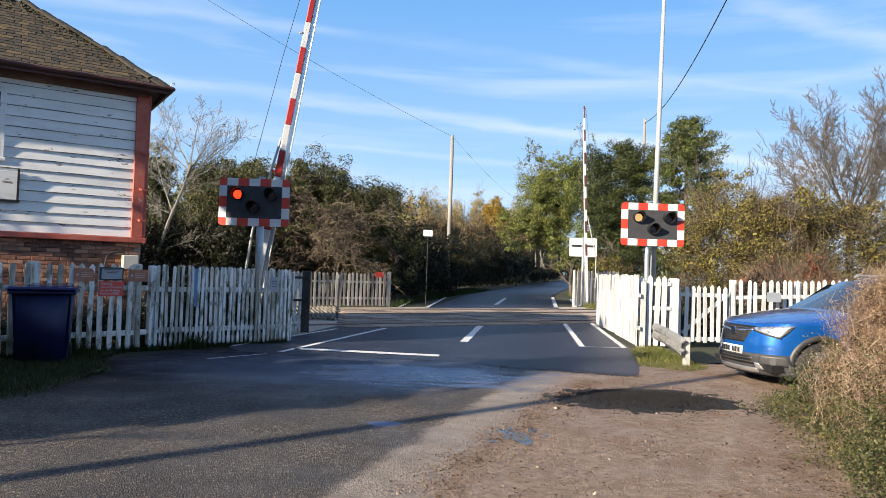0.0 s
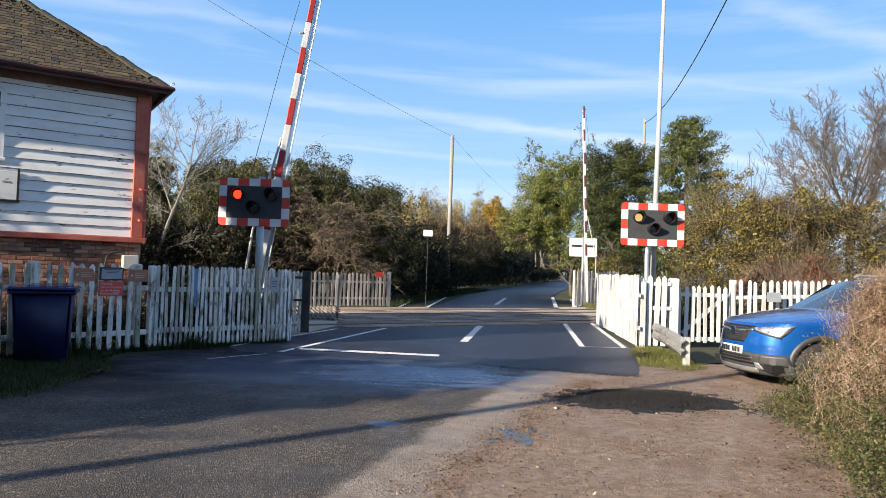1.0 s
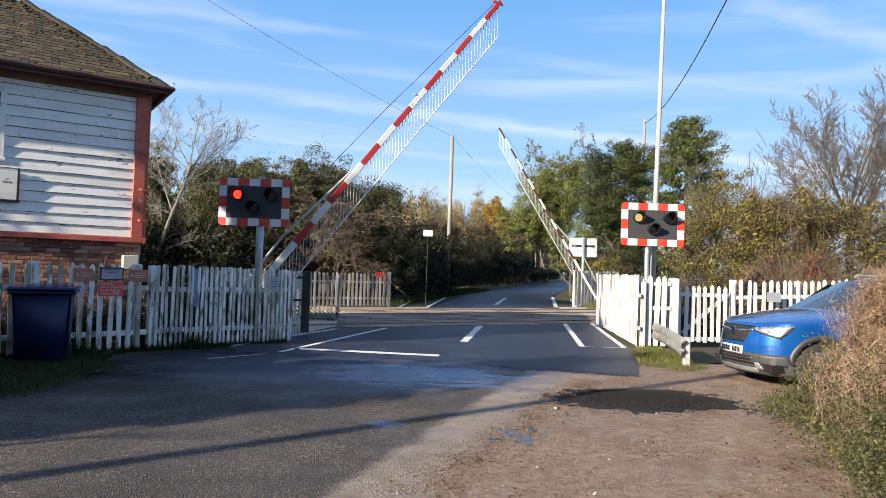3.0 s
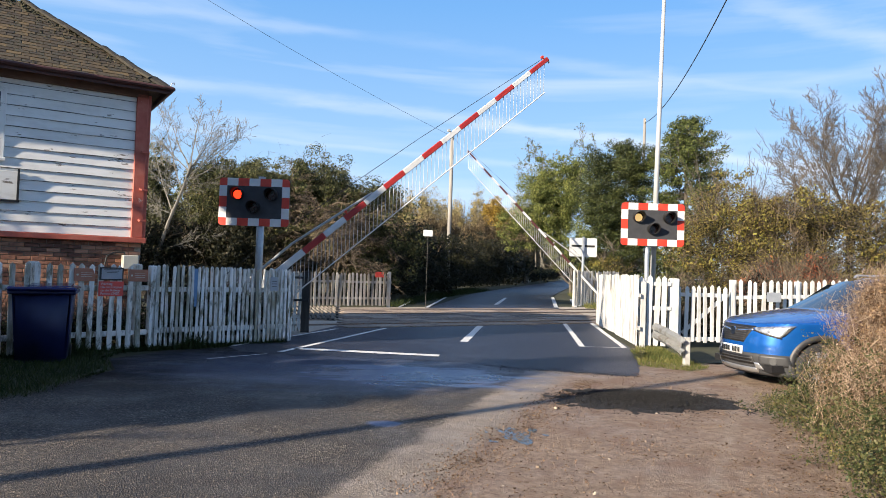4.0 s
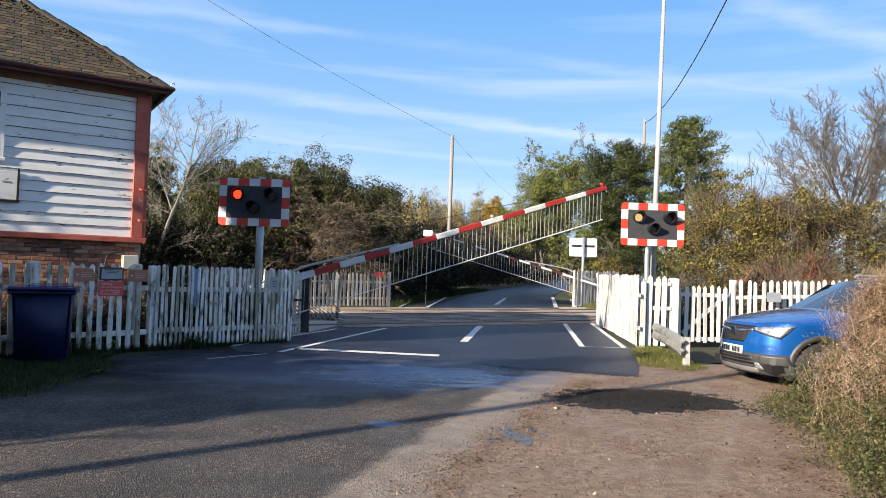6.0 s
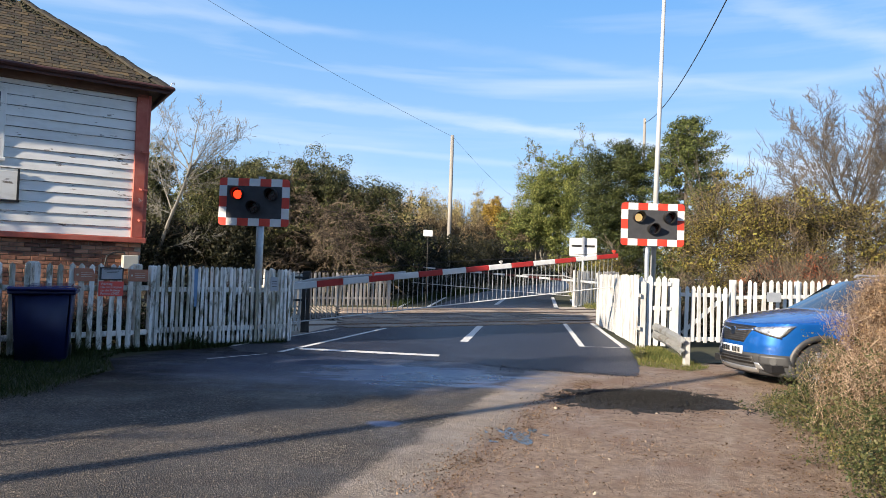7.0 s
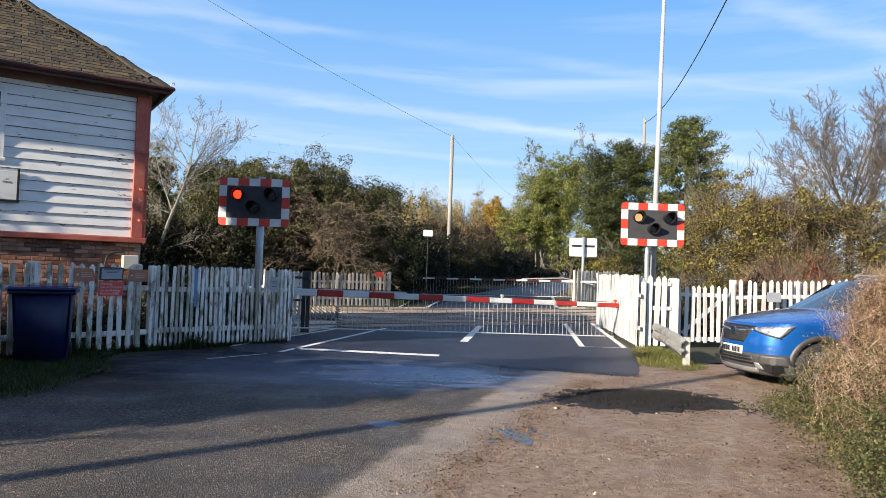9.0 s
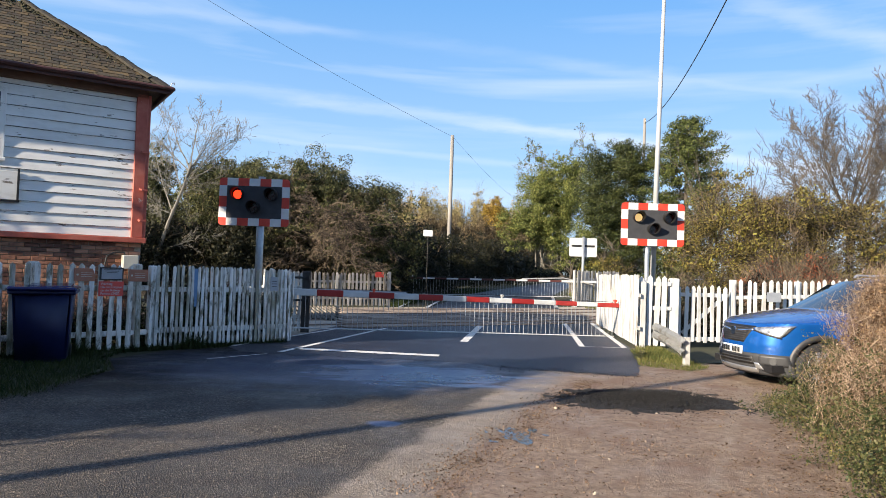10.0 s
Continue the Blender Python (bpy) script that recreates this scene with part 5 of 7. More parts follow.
    # added out of sight behind the hawthorn, to throw shade on the far hedge
    for x, y, h in ((-10.0, 46, 7.6), (-6.2, 52, 7.0), (-13.5, 40, 7.4), (-8.6, 35.5, 6.6), (-6.7, 41, 6.4), (-5.6, 47, 6.3)):
        broadleaf("hidden_shade_tree", "added olive tree hidden behind the hawthorn, shading the far hedge", (x, y, 0), [((0, 0, h * 0.55), (2.8, 2.6, h * 0.43)), ((1.5, 0, h * 0.35), (2.4, 2.2, h * 0.33))], 24000, 0.13, M_LEAF_OLIVE, int(100 + h * 10), height=h, per=60, spread=0.42, shell=0.5)
    rng = random.Random(5)
    for i in range(26):
        x, y = -8.0 + i * 0.92 + rng.uniform(-0.6, 0.6), 108 + rng.uniform(-6, 10)
        h = rng.uniform(11.5, 14.8)
        broadleaf("far_tree", "yellowing autumn poplar in the distance", (x, y, 0), [((0, 0, h * 0.6), (rng.uniform(0.9, 2.0), 1.4, h * 0.38)), ((0.3, 0, h * 0.35), (2.3, 1.6, h * 0.3))],
                  8500, 0.15, M_LEAF_AUTUMN, 60 + i, per=14, spread=0.42, group="far autumn trees", height=h * 1.25, bark=M_PALEBARK, twigs=1500, twig_len=2.0, twig_droop=-1.6)
    for i in range(11):
        x, y, h = -3.0 + i * 1.45 + rng.uniform(-0.5, 0.5), 92 + rng.uniform(-3, 3), rng.uniform(7.6, 9.6)
        broadleaf("far_bush", "rounded russet-brown thorn bush beyond the far hedge", (x, y, 0), [((0, 0, h * 0.62), (1.7, 1.5, h * 0.34)), ((0.8, 0, h * 0.45), (1.5, 1.4, h * 0.3))],
                  9000, 0.13, M_LEAF_RUSSET, 360 + i, per=24, spread=0.4, group="far russet bushes", height=h, twigs=900, twig_len=1.2, category="bush")
    broadleaf("far_tree", "orange-yellow autumn maple in the distance", (6.9, 96, 0), [((0, 0, 9.6), (1.5, 1.4, 2.3)), ((0.6, 0, 7.4), (2.0, 1.6, 2.4))], 16000, 0.15, M_LEAF_ORANGE, 380, per=24, spread=0.42, group="far autumn trees", height=11)


def build_bramble():
    """The overgrown bank close by: brambles below, dry stalks above."""
    rng = np.random.default_rng(31)
    t = thing("bramble_bank", Matrix.Identity(4), "tangled bramble and dry dead stalks beside the pull-in", "bramble bush")
    blobs = [((4.55, 5.6, 0.5), (0.95, 1.3, 0.78)), ((5.0, 7.2, 0.6), (0.95, 1.2, 0.85)), ((3.75, 4.5, 0.25), (0.8, 0.8, 0.45)), ((5.75, 7.8, 0.75), (1.0, 0.8, 0.8)), ((5.6, 6.0, 0.85), (1.0, 1.4, 0.9)), ((4.15, 7.4, 0.1), (0.75, 0.8, 0.3)), ((3.15, 4.5, 0.2), (0.42, 0.5, 0.4)), ((3.45, 5.3, 0.25), (0.45, 0.6, 0.42)), ((4.05, 7.1, 0.4), (0.42, 0.5, 0.42))]
    c = blob_points(rng, blobs, 5200, 0.62, 0.35, 0.0)
    c = c[c[:, 2] < rng.uniform(0.5, 1.05, len(c))]
    new("bramble_foliage", quad_cloud("bramble_foliage", clump_leaves(rng, c, 30, 0.085, 0.0165, 1.5, 1.1), M_LEAF_BRAMBLE)).parent = t
    c = blob_points(rng, [((4.95, 6.9, 0.8), (0.65, 0.9, 0.5)), ((4.3, 7.1, 0.45), (0.4, 0.5, 0.35)), ((5.2, 7.4, 1.15), (0.5, 0.6, 0.45)), ((4.8, 7.3, 1.15), (0.36, 0.4, 0.4)), ((4.6, 5.6, 0.75), (0.8, 1.1, 0.5)), ((5.6, 6.6, 1.1), (0.9, 1.2, 0.65))], 4000, 0.5, 0.25, 0.0)
    new("withered_foliage", quad_cloud("withered_foliage", clump_leaves(rng, c, 20, 0.075, 0.017, 1.9, 1.3), M_LEAF_WITHERED)).parent = t
    q = blob_points(rng, [((c[0] + 0.05, c[1], c[2] + 0.18), (s[0] * 0.92, s[1], s[2] + 0.05)) for c, s in blobs[:2] + blobs[3:5]] + [((4.92, 7.4, 0.95), (0.5, 0.6, 0.68)), ((4.75, 7.1, 0.55), (0.8, 0.8, 0.55)), ((5.0, 7.3, 1.25), (0.45, 0.5, 0.48)), ((4.2, 6.2, 0.4), (0.7, 1.0, 0.5)), ((5.3, 7.6, 1.3), (0.5, 0.5, 0.5)), ((4.72, 7.35, 1.2), (0.36, 0.4, 0.46)), ((5.15, 7.3, 1.3), (0.5, 0.4, 0.42))], 52000, 0.4, 0.3, 0.05)
    d = rng.normal(size=q.shape) * 0.6
    d[:, 2] = np.abs(d[:, 2]) + 0.3
    d /= np.linalg.norm(d, axis=1, keepdims=True)
    ob = new("stalk_tangle", quad_cloud("stalk_tangle", strand_quads(q, q + d * rng.uniform(0.06, 0.22, (len(q), 1)), 0.0024, 0.001, rng), M_DRY))
    ob.parent = t
    a = in_poly(rng, [(3.3, 4.0), (4.4, 4.2), (5.2, 7.6), (4.4, 8.2)], 420)
    a = np.column_stack([a, rng.uniform(0.0, 0.5, len(a))])
    d = rng.normal(size=a.shape) * 0.7
    d[:, 2] = np.abs(d[:, 2]) * 0.6 + 0.25
    d /= np.linalg.norm(d, axis=1, keepdims=True)
    ob = new("grass_stalk_tangle", quad_cloud("grass_stalk_tangle", strand_quads(a, a + d * rng.uniform(0.3, 0.8, (len(a), 1)), 0.0022, 0.0008, rng), M_DRY))
    ob.parent = t
    s = clumped(rng, q[q[:, 2] > 0.5][::2], 7, 0.045)
    ob = new("seed_tangle", quad_cloud("seed_tangle", leaf_quads(rng, s, 0.0105, 0.3, 2.2), M_DRY))
    ob.parent = t


def grass_patch(name, label, outline_fn, n, h, seed, material=M_GRASS):
    rng = np.random.default_rng(seed)
    p = outline_fn(rng, n)
    p3 = np.column_stack([p, np.full(len(p), -0.02)])
    d = rng.normal(size=p3.shape) * 0.45
    d[:, 2] = 1
    hh = rng.uniform(0.4, 1.2, (len(p), 1)) * h
    return tagged(new(name, quad_cloud(name, strand_quads(p3, p3 + d * hh, 0.006, 0.001, rng), material)), label, "grass", kind="stuff")


def in_poly(rng, poly, n):
    poly = np.array(poly, float)
    lo, hi = poly.min(0), poly.max(0)
    out = []
    got = 0
    while got < n:
        p = rng.uniform(lo, hi, (n * 2, 2))
        inside = np.zeros(len(p), bool)
        for (x0, y0), (x1, y1) in zip(poly, np.roll(poly, -1, 0)):
            c = ((y0 > p[:, 1]) != (y1 > p[:, 1])) & (p[:, 0] < (x1 - x0) * (p[:, 1] - y0) / (y1 - y0 + 1e-12) + x0)
            inside ^= c
        out.append(p[inside])
        got += inside.sum()
    return np.concatenate(out)[:n]


def build_verges():
    # raised verge under the bin
    bm = bmesh.new()
    o = [(-12, 4.5), *wavy((-5.6, 6.3), (-4.5, 7.3), 8, 0.07, 71), *wavy((-4.4, 7.6), (-4.45, 9.3), 10, 0.07, 72), *wavy((-4.6, 9.6), (-5.1, 10.5), 6, 0.06, 73), (-5.2, 11.4), (-7.5, 9.8), (-12, 6.5)]
    vs = [bm.verts.new((x, y, 0.012)) for x, y in o]
    bm.faces.new(vs)
    tagged(part("grass_verge", bm, M_GRASS_GROUND), "dark grass verge around the wheeled bin", "verge", kind="structure")
    grass_patch("verge_grass", "short dark green grass around the wheeled bin", lambda r, n: in_poly(r, o, n) + r.normal(size=(n, 2)) * 0.07, 62000, 0.085, 41)
    rngn = np.random.default_rng(77)
    q = in_poly(rngn, [(-0.6, 4.0), (3.3, 3.6), (5.0, 7.0), (4.6, 11.4), (3.0, 10.6)], 4200)
    keep = np.array([noise.noise(Vector((x * 0.9, y * 0.9, 4))) > -0.05 for x, y in q])
    q = q[keep]
    # debris gathers along the broken edge of the tarmac
    k = rngn.random(2600)
    edge = np.column_stack([-0.15 + 2.3 * k, 4.6 + 5.3 * k]) + rngn.normal(size=(2600, 2)) * np.array([0.13, 0.16])
    keep = np.array([noise.noise(Vector((x * 2.1, y * 1.3, 9))) > 0.02 for x, y in edge])
    q = np.concatenate([q, edge[keep]])
    # and under the bramble's skirt
    q = np.concatenate([q, in_poly(rngn, [(2.1, 4.0), (3.4, 3.8), (4.0, 6.2), (3.6, 7.6), (2.9, 6.0)], 2600)])
    lit = leaf_quads(rngn, np.column_stack([q, np.full(len(q), 0.008)]), 0.024, 3.0, 1.9)
    lit[:, :, 2] = 0.006 + np.abs(lit[:, :, 2] - 0.008) * 0.5
    tagged(new("leaf_litter", quad_cloud("leaf_litter", lit, M_LITTER)), "dead brown leaves and twig bits on the dirt", "leaf litter", kind="stuff")
    q = in_poly(rngn, [(-0.4, 3.6), (3.6, 3.4), (5.0, 7.0), (4.8, 11.6), (3.0, 10.8)], 7000)
    keep = np.array([noise.noise(Vector((x * 1.4, y * 1.4, 14))) > -0.12 for x, y in q])
    q = np.concatenate([q[keep], edge + rngn.normal(size=edge.shape) * 0.06])
    crumbs = leaf_quads(rngn, np.column_stack([q, np.full(len(q), 0.011)]), 0.013, 0.0, 1.3)
    tagged(new("soil_crumbs", quad_cloud("soil_crumbs", crumbs, M_CRUMB)), "crumbs of brown soil and grit on the dirt", "soil", kind="stuff")
    grass_patch("bank_weeds", "low weeds at the foot of the bramble bank", lambda r, n: in_poly(r, [(3.0, 4.0), (4.0, 4.2), (4.9, 8.6), (4.2, 9.4), (3.8, 8.0), (3.9, 7.2), (3.4, 6.0)], n), 4500, 0.06, 46, M_LEAF_HEDGE)
    grass_patch("fence_weeds", "weeds and grass along the foot of the peeling fence", lambda r, n: in_poly(r, [(-6.7, 9.5), (-4.9, 11.6), (-2.95, 13.4), (-3.1, 13.6), (-5.1, 11.9), (-6.9, 9.7)], n) + r.normal(size=(n, 2)) * 0.06, 6500, 0.1, 48)
    grass_patch("tall_weeds", "dark dead weeds standing against the peeling fence", lambda r, n: np.concatenate([np.array((-5.62, 10.72)) + r.normal(size=(n // 2, 2)) * 0.13, np.array((-4.3, 12.15)) + r.normal(size=(n - n // 2, 2)) * 0.12]), 700, 0.24, 49)
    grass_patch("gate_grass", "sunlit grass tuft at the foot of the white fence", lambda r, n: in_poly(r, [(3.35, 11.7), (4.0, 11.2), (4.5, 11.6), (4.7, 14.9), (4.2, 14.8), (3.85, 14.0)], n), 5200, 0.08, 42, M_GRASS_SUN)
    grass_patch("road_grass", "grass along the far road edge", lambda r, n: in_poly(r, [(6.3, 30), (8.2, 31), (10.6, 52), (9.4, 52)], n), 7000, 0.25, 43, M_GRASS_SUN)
    grass_patch("far_verge_grass", "grass along the far hedge foot", lambda r, n: in_poly(r, [(-2.3, 27), (-1.7, 27), (1.0, 42), (3.9, 55), (2.0, 55), (-0.6, 42)], n), 7000, 0.25, 44)
    # black heap
    bm = bmesh.new()
    bmesh.ops.create_grid(bm, x_segments=90, y_segments=60, size=1.0)
    for v in bm.verts:
        r = math.hypot(v.co.x, v.co.y) * (1.04 + 0.4 * noise.noise(Vector((v.co.x * 2.0, v.co.y * 2.0, 3))) + 0.3 * noise.noise(Vector((v.co.x * 7, v.co.y * 5, 8))))
        k = max(0.0, 1 - r ** 2)
        z = 0.045 * k ** 0.7 + 0.012 * noise.noise(Vector((v.co.x * 14, v.co.y * 9, 1))) * (k > 0) if k > 0 else -0.03
        v.co = Vector((v.co.x * 1.2, v.co.y * 0.84, z))
    tagged(part("tarmac_spill", bm, M_HEAP, None, "", True), "thin black spill of tarmac planings on the dirt", "tarmac").matrix_basis = pose(2.5, 8.45, 0.0, 0, 0, 8)
    # loose stones
    rng = random.Random(8)
    bm = bmesh.new()
    for i in range(330):
        if i < 260:
            y = rng.uniform(3.4, 11.5)
            x = rng.uniform(-0.5, 1.0) + (y - 4.5) * 0.5 + rng.random() ** 1.5 * 4.2
        else:
            a = rng.uniform(0, 6.28)
            x, y = 2.3 + 1.45 * math.cos(a) * rng.uniform(0.8, 1.2), 8.55 + 0.85 * math.sin(a) * rng.uniform(0.8, 1.2)
        s = rng.choice((0.004, 0.005, 0.006, 0.008, 0.008, 0.011, 0.018)) * rng.uniform(0.7, 1.3)
        m = Matrix.Translation((x, y, s * 0.25)) @ Euler((rng.random() * 6, rng.random() * 6, rng.random() * 6)).to_matrix().to_4x4() @ Matrix.Diagonal((s * 1.3, s, s * 0.7, 1))
        bmesh.ops.create_icosphere(bm, subdivisions=1, radius=1.0, matrix=m)
    tagged(part("loose_stones", bm, M_STONE), "small pale stones scattered on the dirt", "stones", kind="stuff")
    chips = np.random.default_rng(9)
    n = 10000
    u = chips.normal(size=(n, 2)) * np.array([0.47, 0.31])
    k = np.clip(1 - (u[:, 0] / 1.2) ** 2 - (u[:, 1] / 0.84) ** 2, 0, 1)
    rz = radians(8)
    cx = 2.5 + u[:, 0] * math.cos(rz) - u[:, 1] * math.sin(rz)
    cy = 8.45 + u[:, 0] * math.sin(rz) + u[:, 1] * math.cos(rz)
    pts = np.column_stack([cx, cy, 0.010 + 0.045 * k ** 0.7])
    edge = np.array((0.94, 10.95)) + chips.random((500, 1)) * np.array((2.01, -0.5)) + chips.normal(size=(500, 2)) * np.array((0.2, 0.16))
    pts = np.concatenate([pts, np.column_stack([edge, np.full(len(edge), 0.012)])])
    tagged(new("tarmac_chips", quad_cloud("tarmac_chips", leaf_quads(chips, pts, 0.016, 1.0, 1.2), M_HEAP)), "black granules of broken tarmac", "tarmac", kind="stuff")
    for cx, cy, w, h, n in ((0.74, 6.45, 0.3, 0.42, 3),):
        bm = bmesh.new()
        cell, seen = 0.014, {}

        def corner(i, j):
            if (i, j) not in seen:
                seen[i, j] = bm.verts.new((i * cell, j * cell, 0))
            return seen[i, j]

        for i in range(-int(w / cell), int(w / cell)):
            for j in range(-int(h / cell), int(h / cell)):
                x, y = i * cell, j * cell
                k = 1 - (x / w) ** 2 - (y / h) ** 2 + 1.5 * noise.noise(Vector((x * 9 + n, y * 5, n))) + 0.5 * noise.noise(Vector((x * 30, y * 22, n)))
                if k > 0.75:
                    bm.faces.new((corner(i, j), corner(i + 1, j), corner(i + 1, j + 1), corner(i, j + 1)))
        tagged(part("puddle", bm, M_PUDDLE), "shallow ragged rain puddle on the worn tarmac", "puddle", "puddles", "structure").matrix_basis = pose(cx, cy, 0.0085)


# ---- poles and wires ----
def utility_pole(x, y, top, lean, label, r=0.13):
    t = thing("utility_pole", pose(x, y, 0, 0, lean, 0), label, "utility pole", "utility poles")
    bm = bmesh.new()
    tube(bm, (0, 0, -0.2), (0, 0, top), r * 1.15, r * 0.85, 12)
    part("shaft", bm, M_POLEWOOD, t, "", True)
    bm = bmesh.new()
    tube(bm, (0, -r, top - 0.25), (0, -r - 0.08, top - 0.15), 0.03, seg=8)
    part("insulator", bm, M_CREAM, t)
    return t


def wire(name, a, b, sag, r, label):
    a, b = Vector(a), Vector(b)
    bm = bmesh.new()
    pts = [a + (b - a) * i / 24 - Vector((0, 0, sag * 4 * (i / 24) * (1 - i / 24))) for i in range(25)]
    pipe(bm, pts, r, 5)
    return tagged(part(name, bm, M_WIRE), label, "cable", "overhead cables")


def build_poles():
    utility_pole(0.36, 45.0, 10.26, 0, "tall weathered wooden telephone pole by the far road")
    utility_pole(12.7, 44.5, 11.68, 0, "wooden telephone pole among the trees", 0.1)
    utility_pole(-10.55, -1.8, 8.0, 0, "wooden pole beside the pull-in", 0.1)
    mast = thing("mast", pose(4.8, 15.95, 0, 0, 0.9, 0), "slender pale painted steel mast behind the fence", "mast")
    bm = bmesh.new()
    tube(bm, (0, 0, -0.1), (0, 0, 9.5), 0.068, 0.036, 14)
    part("shaft", bm, M_POLEWHITE, mast, "", True)


def build_bin():
    t = thing("wheelie_bin", pose(-5.68, 10.0, 0.012, 0, 0, 24), "navy blue plastic wheeled rubbish bin with closed lid on the grass", "wheelie bin")
    bm = bmesh.new()
    lo, hi = [], []
    for x, y in ((-1, -1), (1, -1), (1, 1), (-1, 1)):
        lo.append(bm.verts.new((x * 0.31, y * 0.3 + 0.02, 0.0)))
        hi.append(bm.verts.new((x * 0.37, y * 0.385, 0.99)))
    bm.faces.new(lo[::-1])
    bm.faces.new(hi)
    for i in range(4):
        bm.faces.new((lo[i], lo[(i + 1) % 4], hi[(i + 1) % 4], hi[i]))
    bmesh.ops.bevel(bm, geom=bm.edges[:], offset=0.035, segments=2, affect="EDGES")
    part("body", bm, M_BINBLUE, t, "", True)
    bm = bmesh.new()
    box(bm, (0, 0, 0.985), (0.84, 0.86, 0.05), bevel=0.015)
    part("rim", bm, M_BINBLUE, t)
    bm = bmesh.new()
    box(bm, (0, -0.02, 1.03), (0.86, 0.88, 0.06), bevel=0.025)
    box(bm, (0, 0, 0), (0.56, 0.5, 0.03), pose(0.06, 0.1, 1.065, 3, 0, 0), bevel=0.012)
    part("lid", bm, M_BINLID, t, "closed lid")
    for s in (-1, 1):
        bm = bmesh.new()
        tube(bm, (s * 0.29, 0.33, 0.1), (s * 0.34, 0.33, 0.1), 0.1, seg=18)
        part("wheel", bm, M_RUBBER, t)
    bm = bmesh.new()
    pipe(bm, [(-0.3, 0.4, 0.96), (-0.3, 0.47, 0.97), (0.3, 0.47, 0.97), (0.3, 0.4, 0.96)], 0.017, 8)
    part("handle", bm, M_BINBLUE, t)


def build_crash_barrier():
    t = thing("crash_barrier", pose(4.15, 11.9, 0, 0, 0, 88), "short bent galvanised crash barrier end on a steel post", "crash barrier")
    bm = bmesh.new()
    prof = [(-0.16, 0.0), (-0.1, 0.07), (-0.04, 0.07), (0.0, 0.01), (0.04, 0.07), (0.1, 0.07), (0.16, 0.0)]
    rows = []
    for x, z in ((-0.14, 0.29), (0.02, 0.34), (0.3, 0.37), (1.0, 0.42), (1.75, 0.45)):
        rows.append([bm.verts.new((x, o, z + p)) for p, o in prof])
    for a, b in zip(rows[:-1], rows[1:]):
        for i in range(len(prof) - 1):
            bm.faces.new((a[i], a[i + 1], b[i + 1], b[i]))
    bmesh.ops.solidify(bm, geom=bm.faces[:], thickness=0.006)
    part("beam", bm, M_GALVPALE, t, "bent pale steel beam")
    for x, h in ((0.0, 0.5),):
        bm = bmesh.new()
        box(bm, (x, -0.06, h / 2), (0.1, 0.1, h), bevel=0.008)
        part("post", bm, M_GALVPALE, t)


# ---- things that move ----
ANGLES_NEAR = [(0.0, 81.4), (0.9, 81.4), (1.0, 81.3), (1.1, 80.7), (1.2, 80.0), (1.3, 79.1), (1.4, 77.9), (1.5, 76.5), (1.6, 75.0), (1.7, 73.1), (1.8, 71.1), (2.0, 67.0), (2.2, 63.4), (2.4, 60.2), (2.5, 58.8), (2.7, 56.3), (3.2, 50.0), (3.8, 43.3),
               (4.0, 41.0), (4.5, 35.0), (5.0, 29.4), (5.5, 23.9), (5.7, 21.6), (6.2, 16.1), (6.8, 9.7), (7.0, 7.0), (7.1, 5.8), (7.2, 4.75), (7.3, 3.7), (7.4, 2.4), (7.5, 1.6), (7.6, 0.95), (7.7, 0.6), (7.8, 0.1), (8.0, -0.8), (8.2, -1.1), (8.6, -1.15), (10.0, -1.15)]
ANGLES_FAR = [(0.0, 87.5), (0.9, 87.5), (1.1, 87.0), (1.3, 85.6), (1.5, 83.3), (2.0, 74.0), (2.5, 65.3), (2.7, 62.2), (3.2, 55.0), (3.8, 47.5), (4.0, 45.0), (4.5, 37.5), (5.0, 30.5), (5.5, 22.0), (5.7, 19.2), (6.2, 12.6), (6.8, 5.0), (7.0, 3.0), (7.2, 1.6), (7.5, 0.3), (7.8, -0.4), (8.2, -0.6), (10.0, -0.6)]


def key_barrier(arm, swing, rail, truss, wire_ob, angles, fold):
    walk(arm, [(t, pose(0, 0, HINGE_Z, 0, -a, 0)) for t, a in angles])
    for ob, x, z in swing:
        walk(ob, [(t, pose(x, 0, z, 0, a, 0)) for t, a in angles])
    # the brace and the stay fold down on the boom as it comes to rest
    walk(truss, [(t, pose(3.0, 0, 0.07, 0, fold * (min(1.0, max(0.0, a) / 32) - 1), 0)) for t, a in angles])
    walk(wire_ob, [(t, pose(ARM_L - 0.1, 0, 0.07, 0, 4.0 * (min(1.0, max(0.0, a) / 22) - 1), 0)) for t, a in angles])
    drop = 0.65
    walk(rail, [(t, pose(-drop * math.sin(radians(a)), 0, -0.05 - drop * math.cos(radians(a)), 0, 0, 0)) for t, a in angles])


FLASH_AT, FLASH_STEP = 0.35, 0.3735


def key_lamp(bulb, first):
    """The bulb stands before the lens while it is lit, and back inside its case while it is not."""
    lit, dark = pose(0, -0.022, 0), pose(0, 0.02, 0)
    on = first
    rows = [(0.0, lit if on else dark)]
    k = 0
    while FLASH_AT + k * FLASH_STEP < 10.0:
        f = math.ceil((FLASH_AT + k * FLASH_STEP) * FPS)
        rows.append(((f - 1) / FPS, lit if on else dark))
        on = not on
        rows.append((f / FPS, lit if on else dark))
        k += 1
    rows.append((10.0, lit if on else dark))
    walk(bulb, rows)


def add_bulb(head, glow=M_REDGLOW):
    bm = bmesh.new()
    tube(bm, (0, -0.003, -0.012), (0, 0.003, -0.012), 0.088, seg=24)
    return part("bulb", bm, glow, head, "glowing lamp")


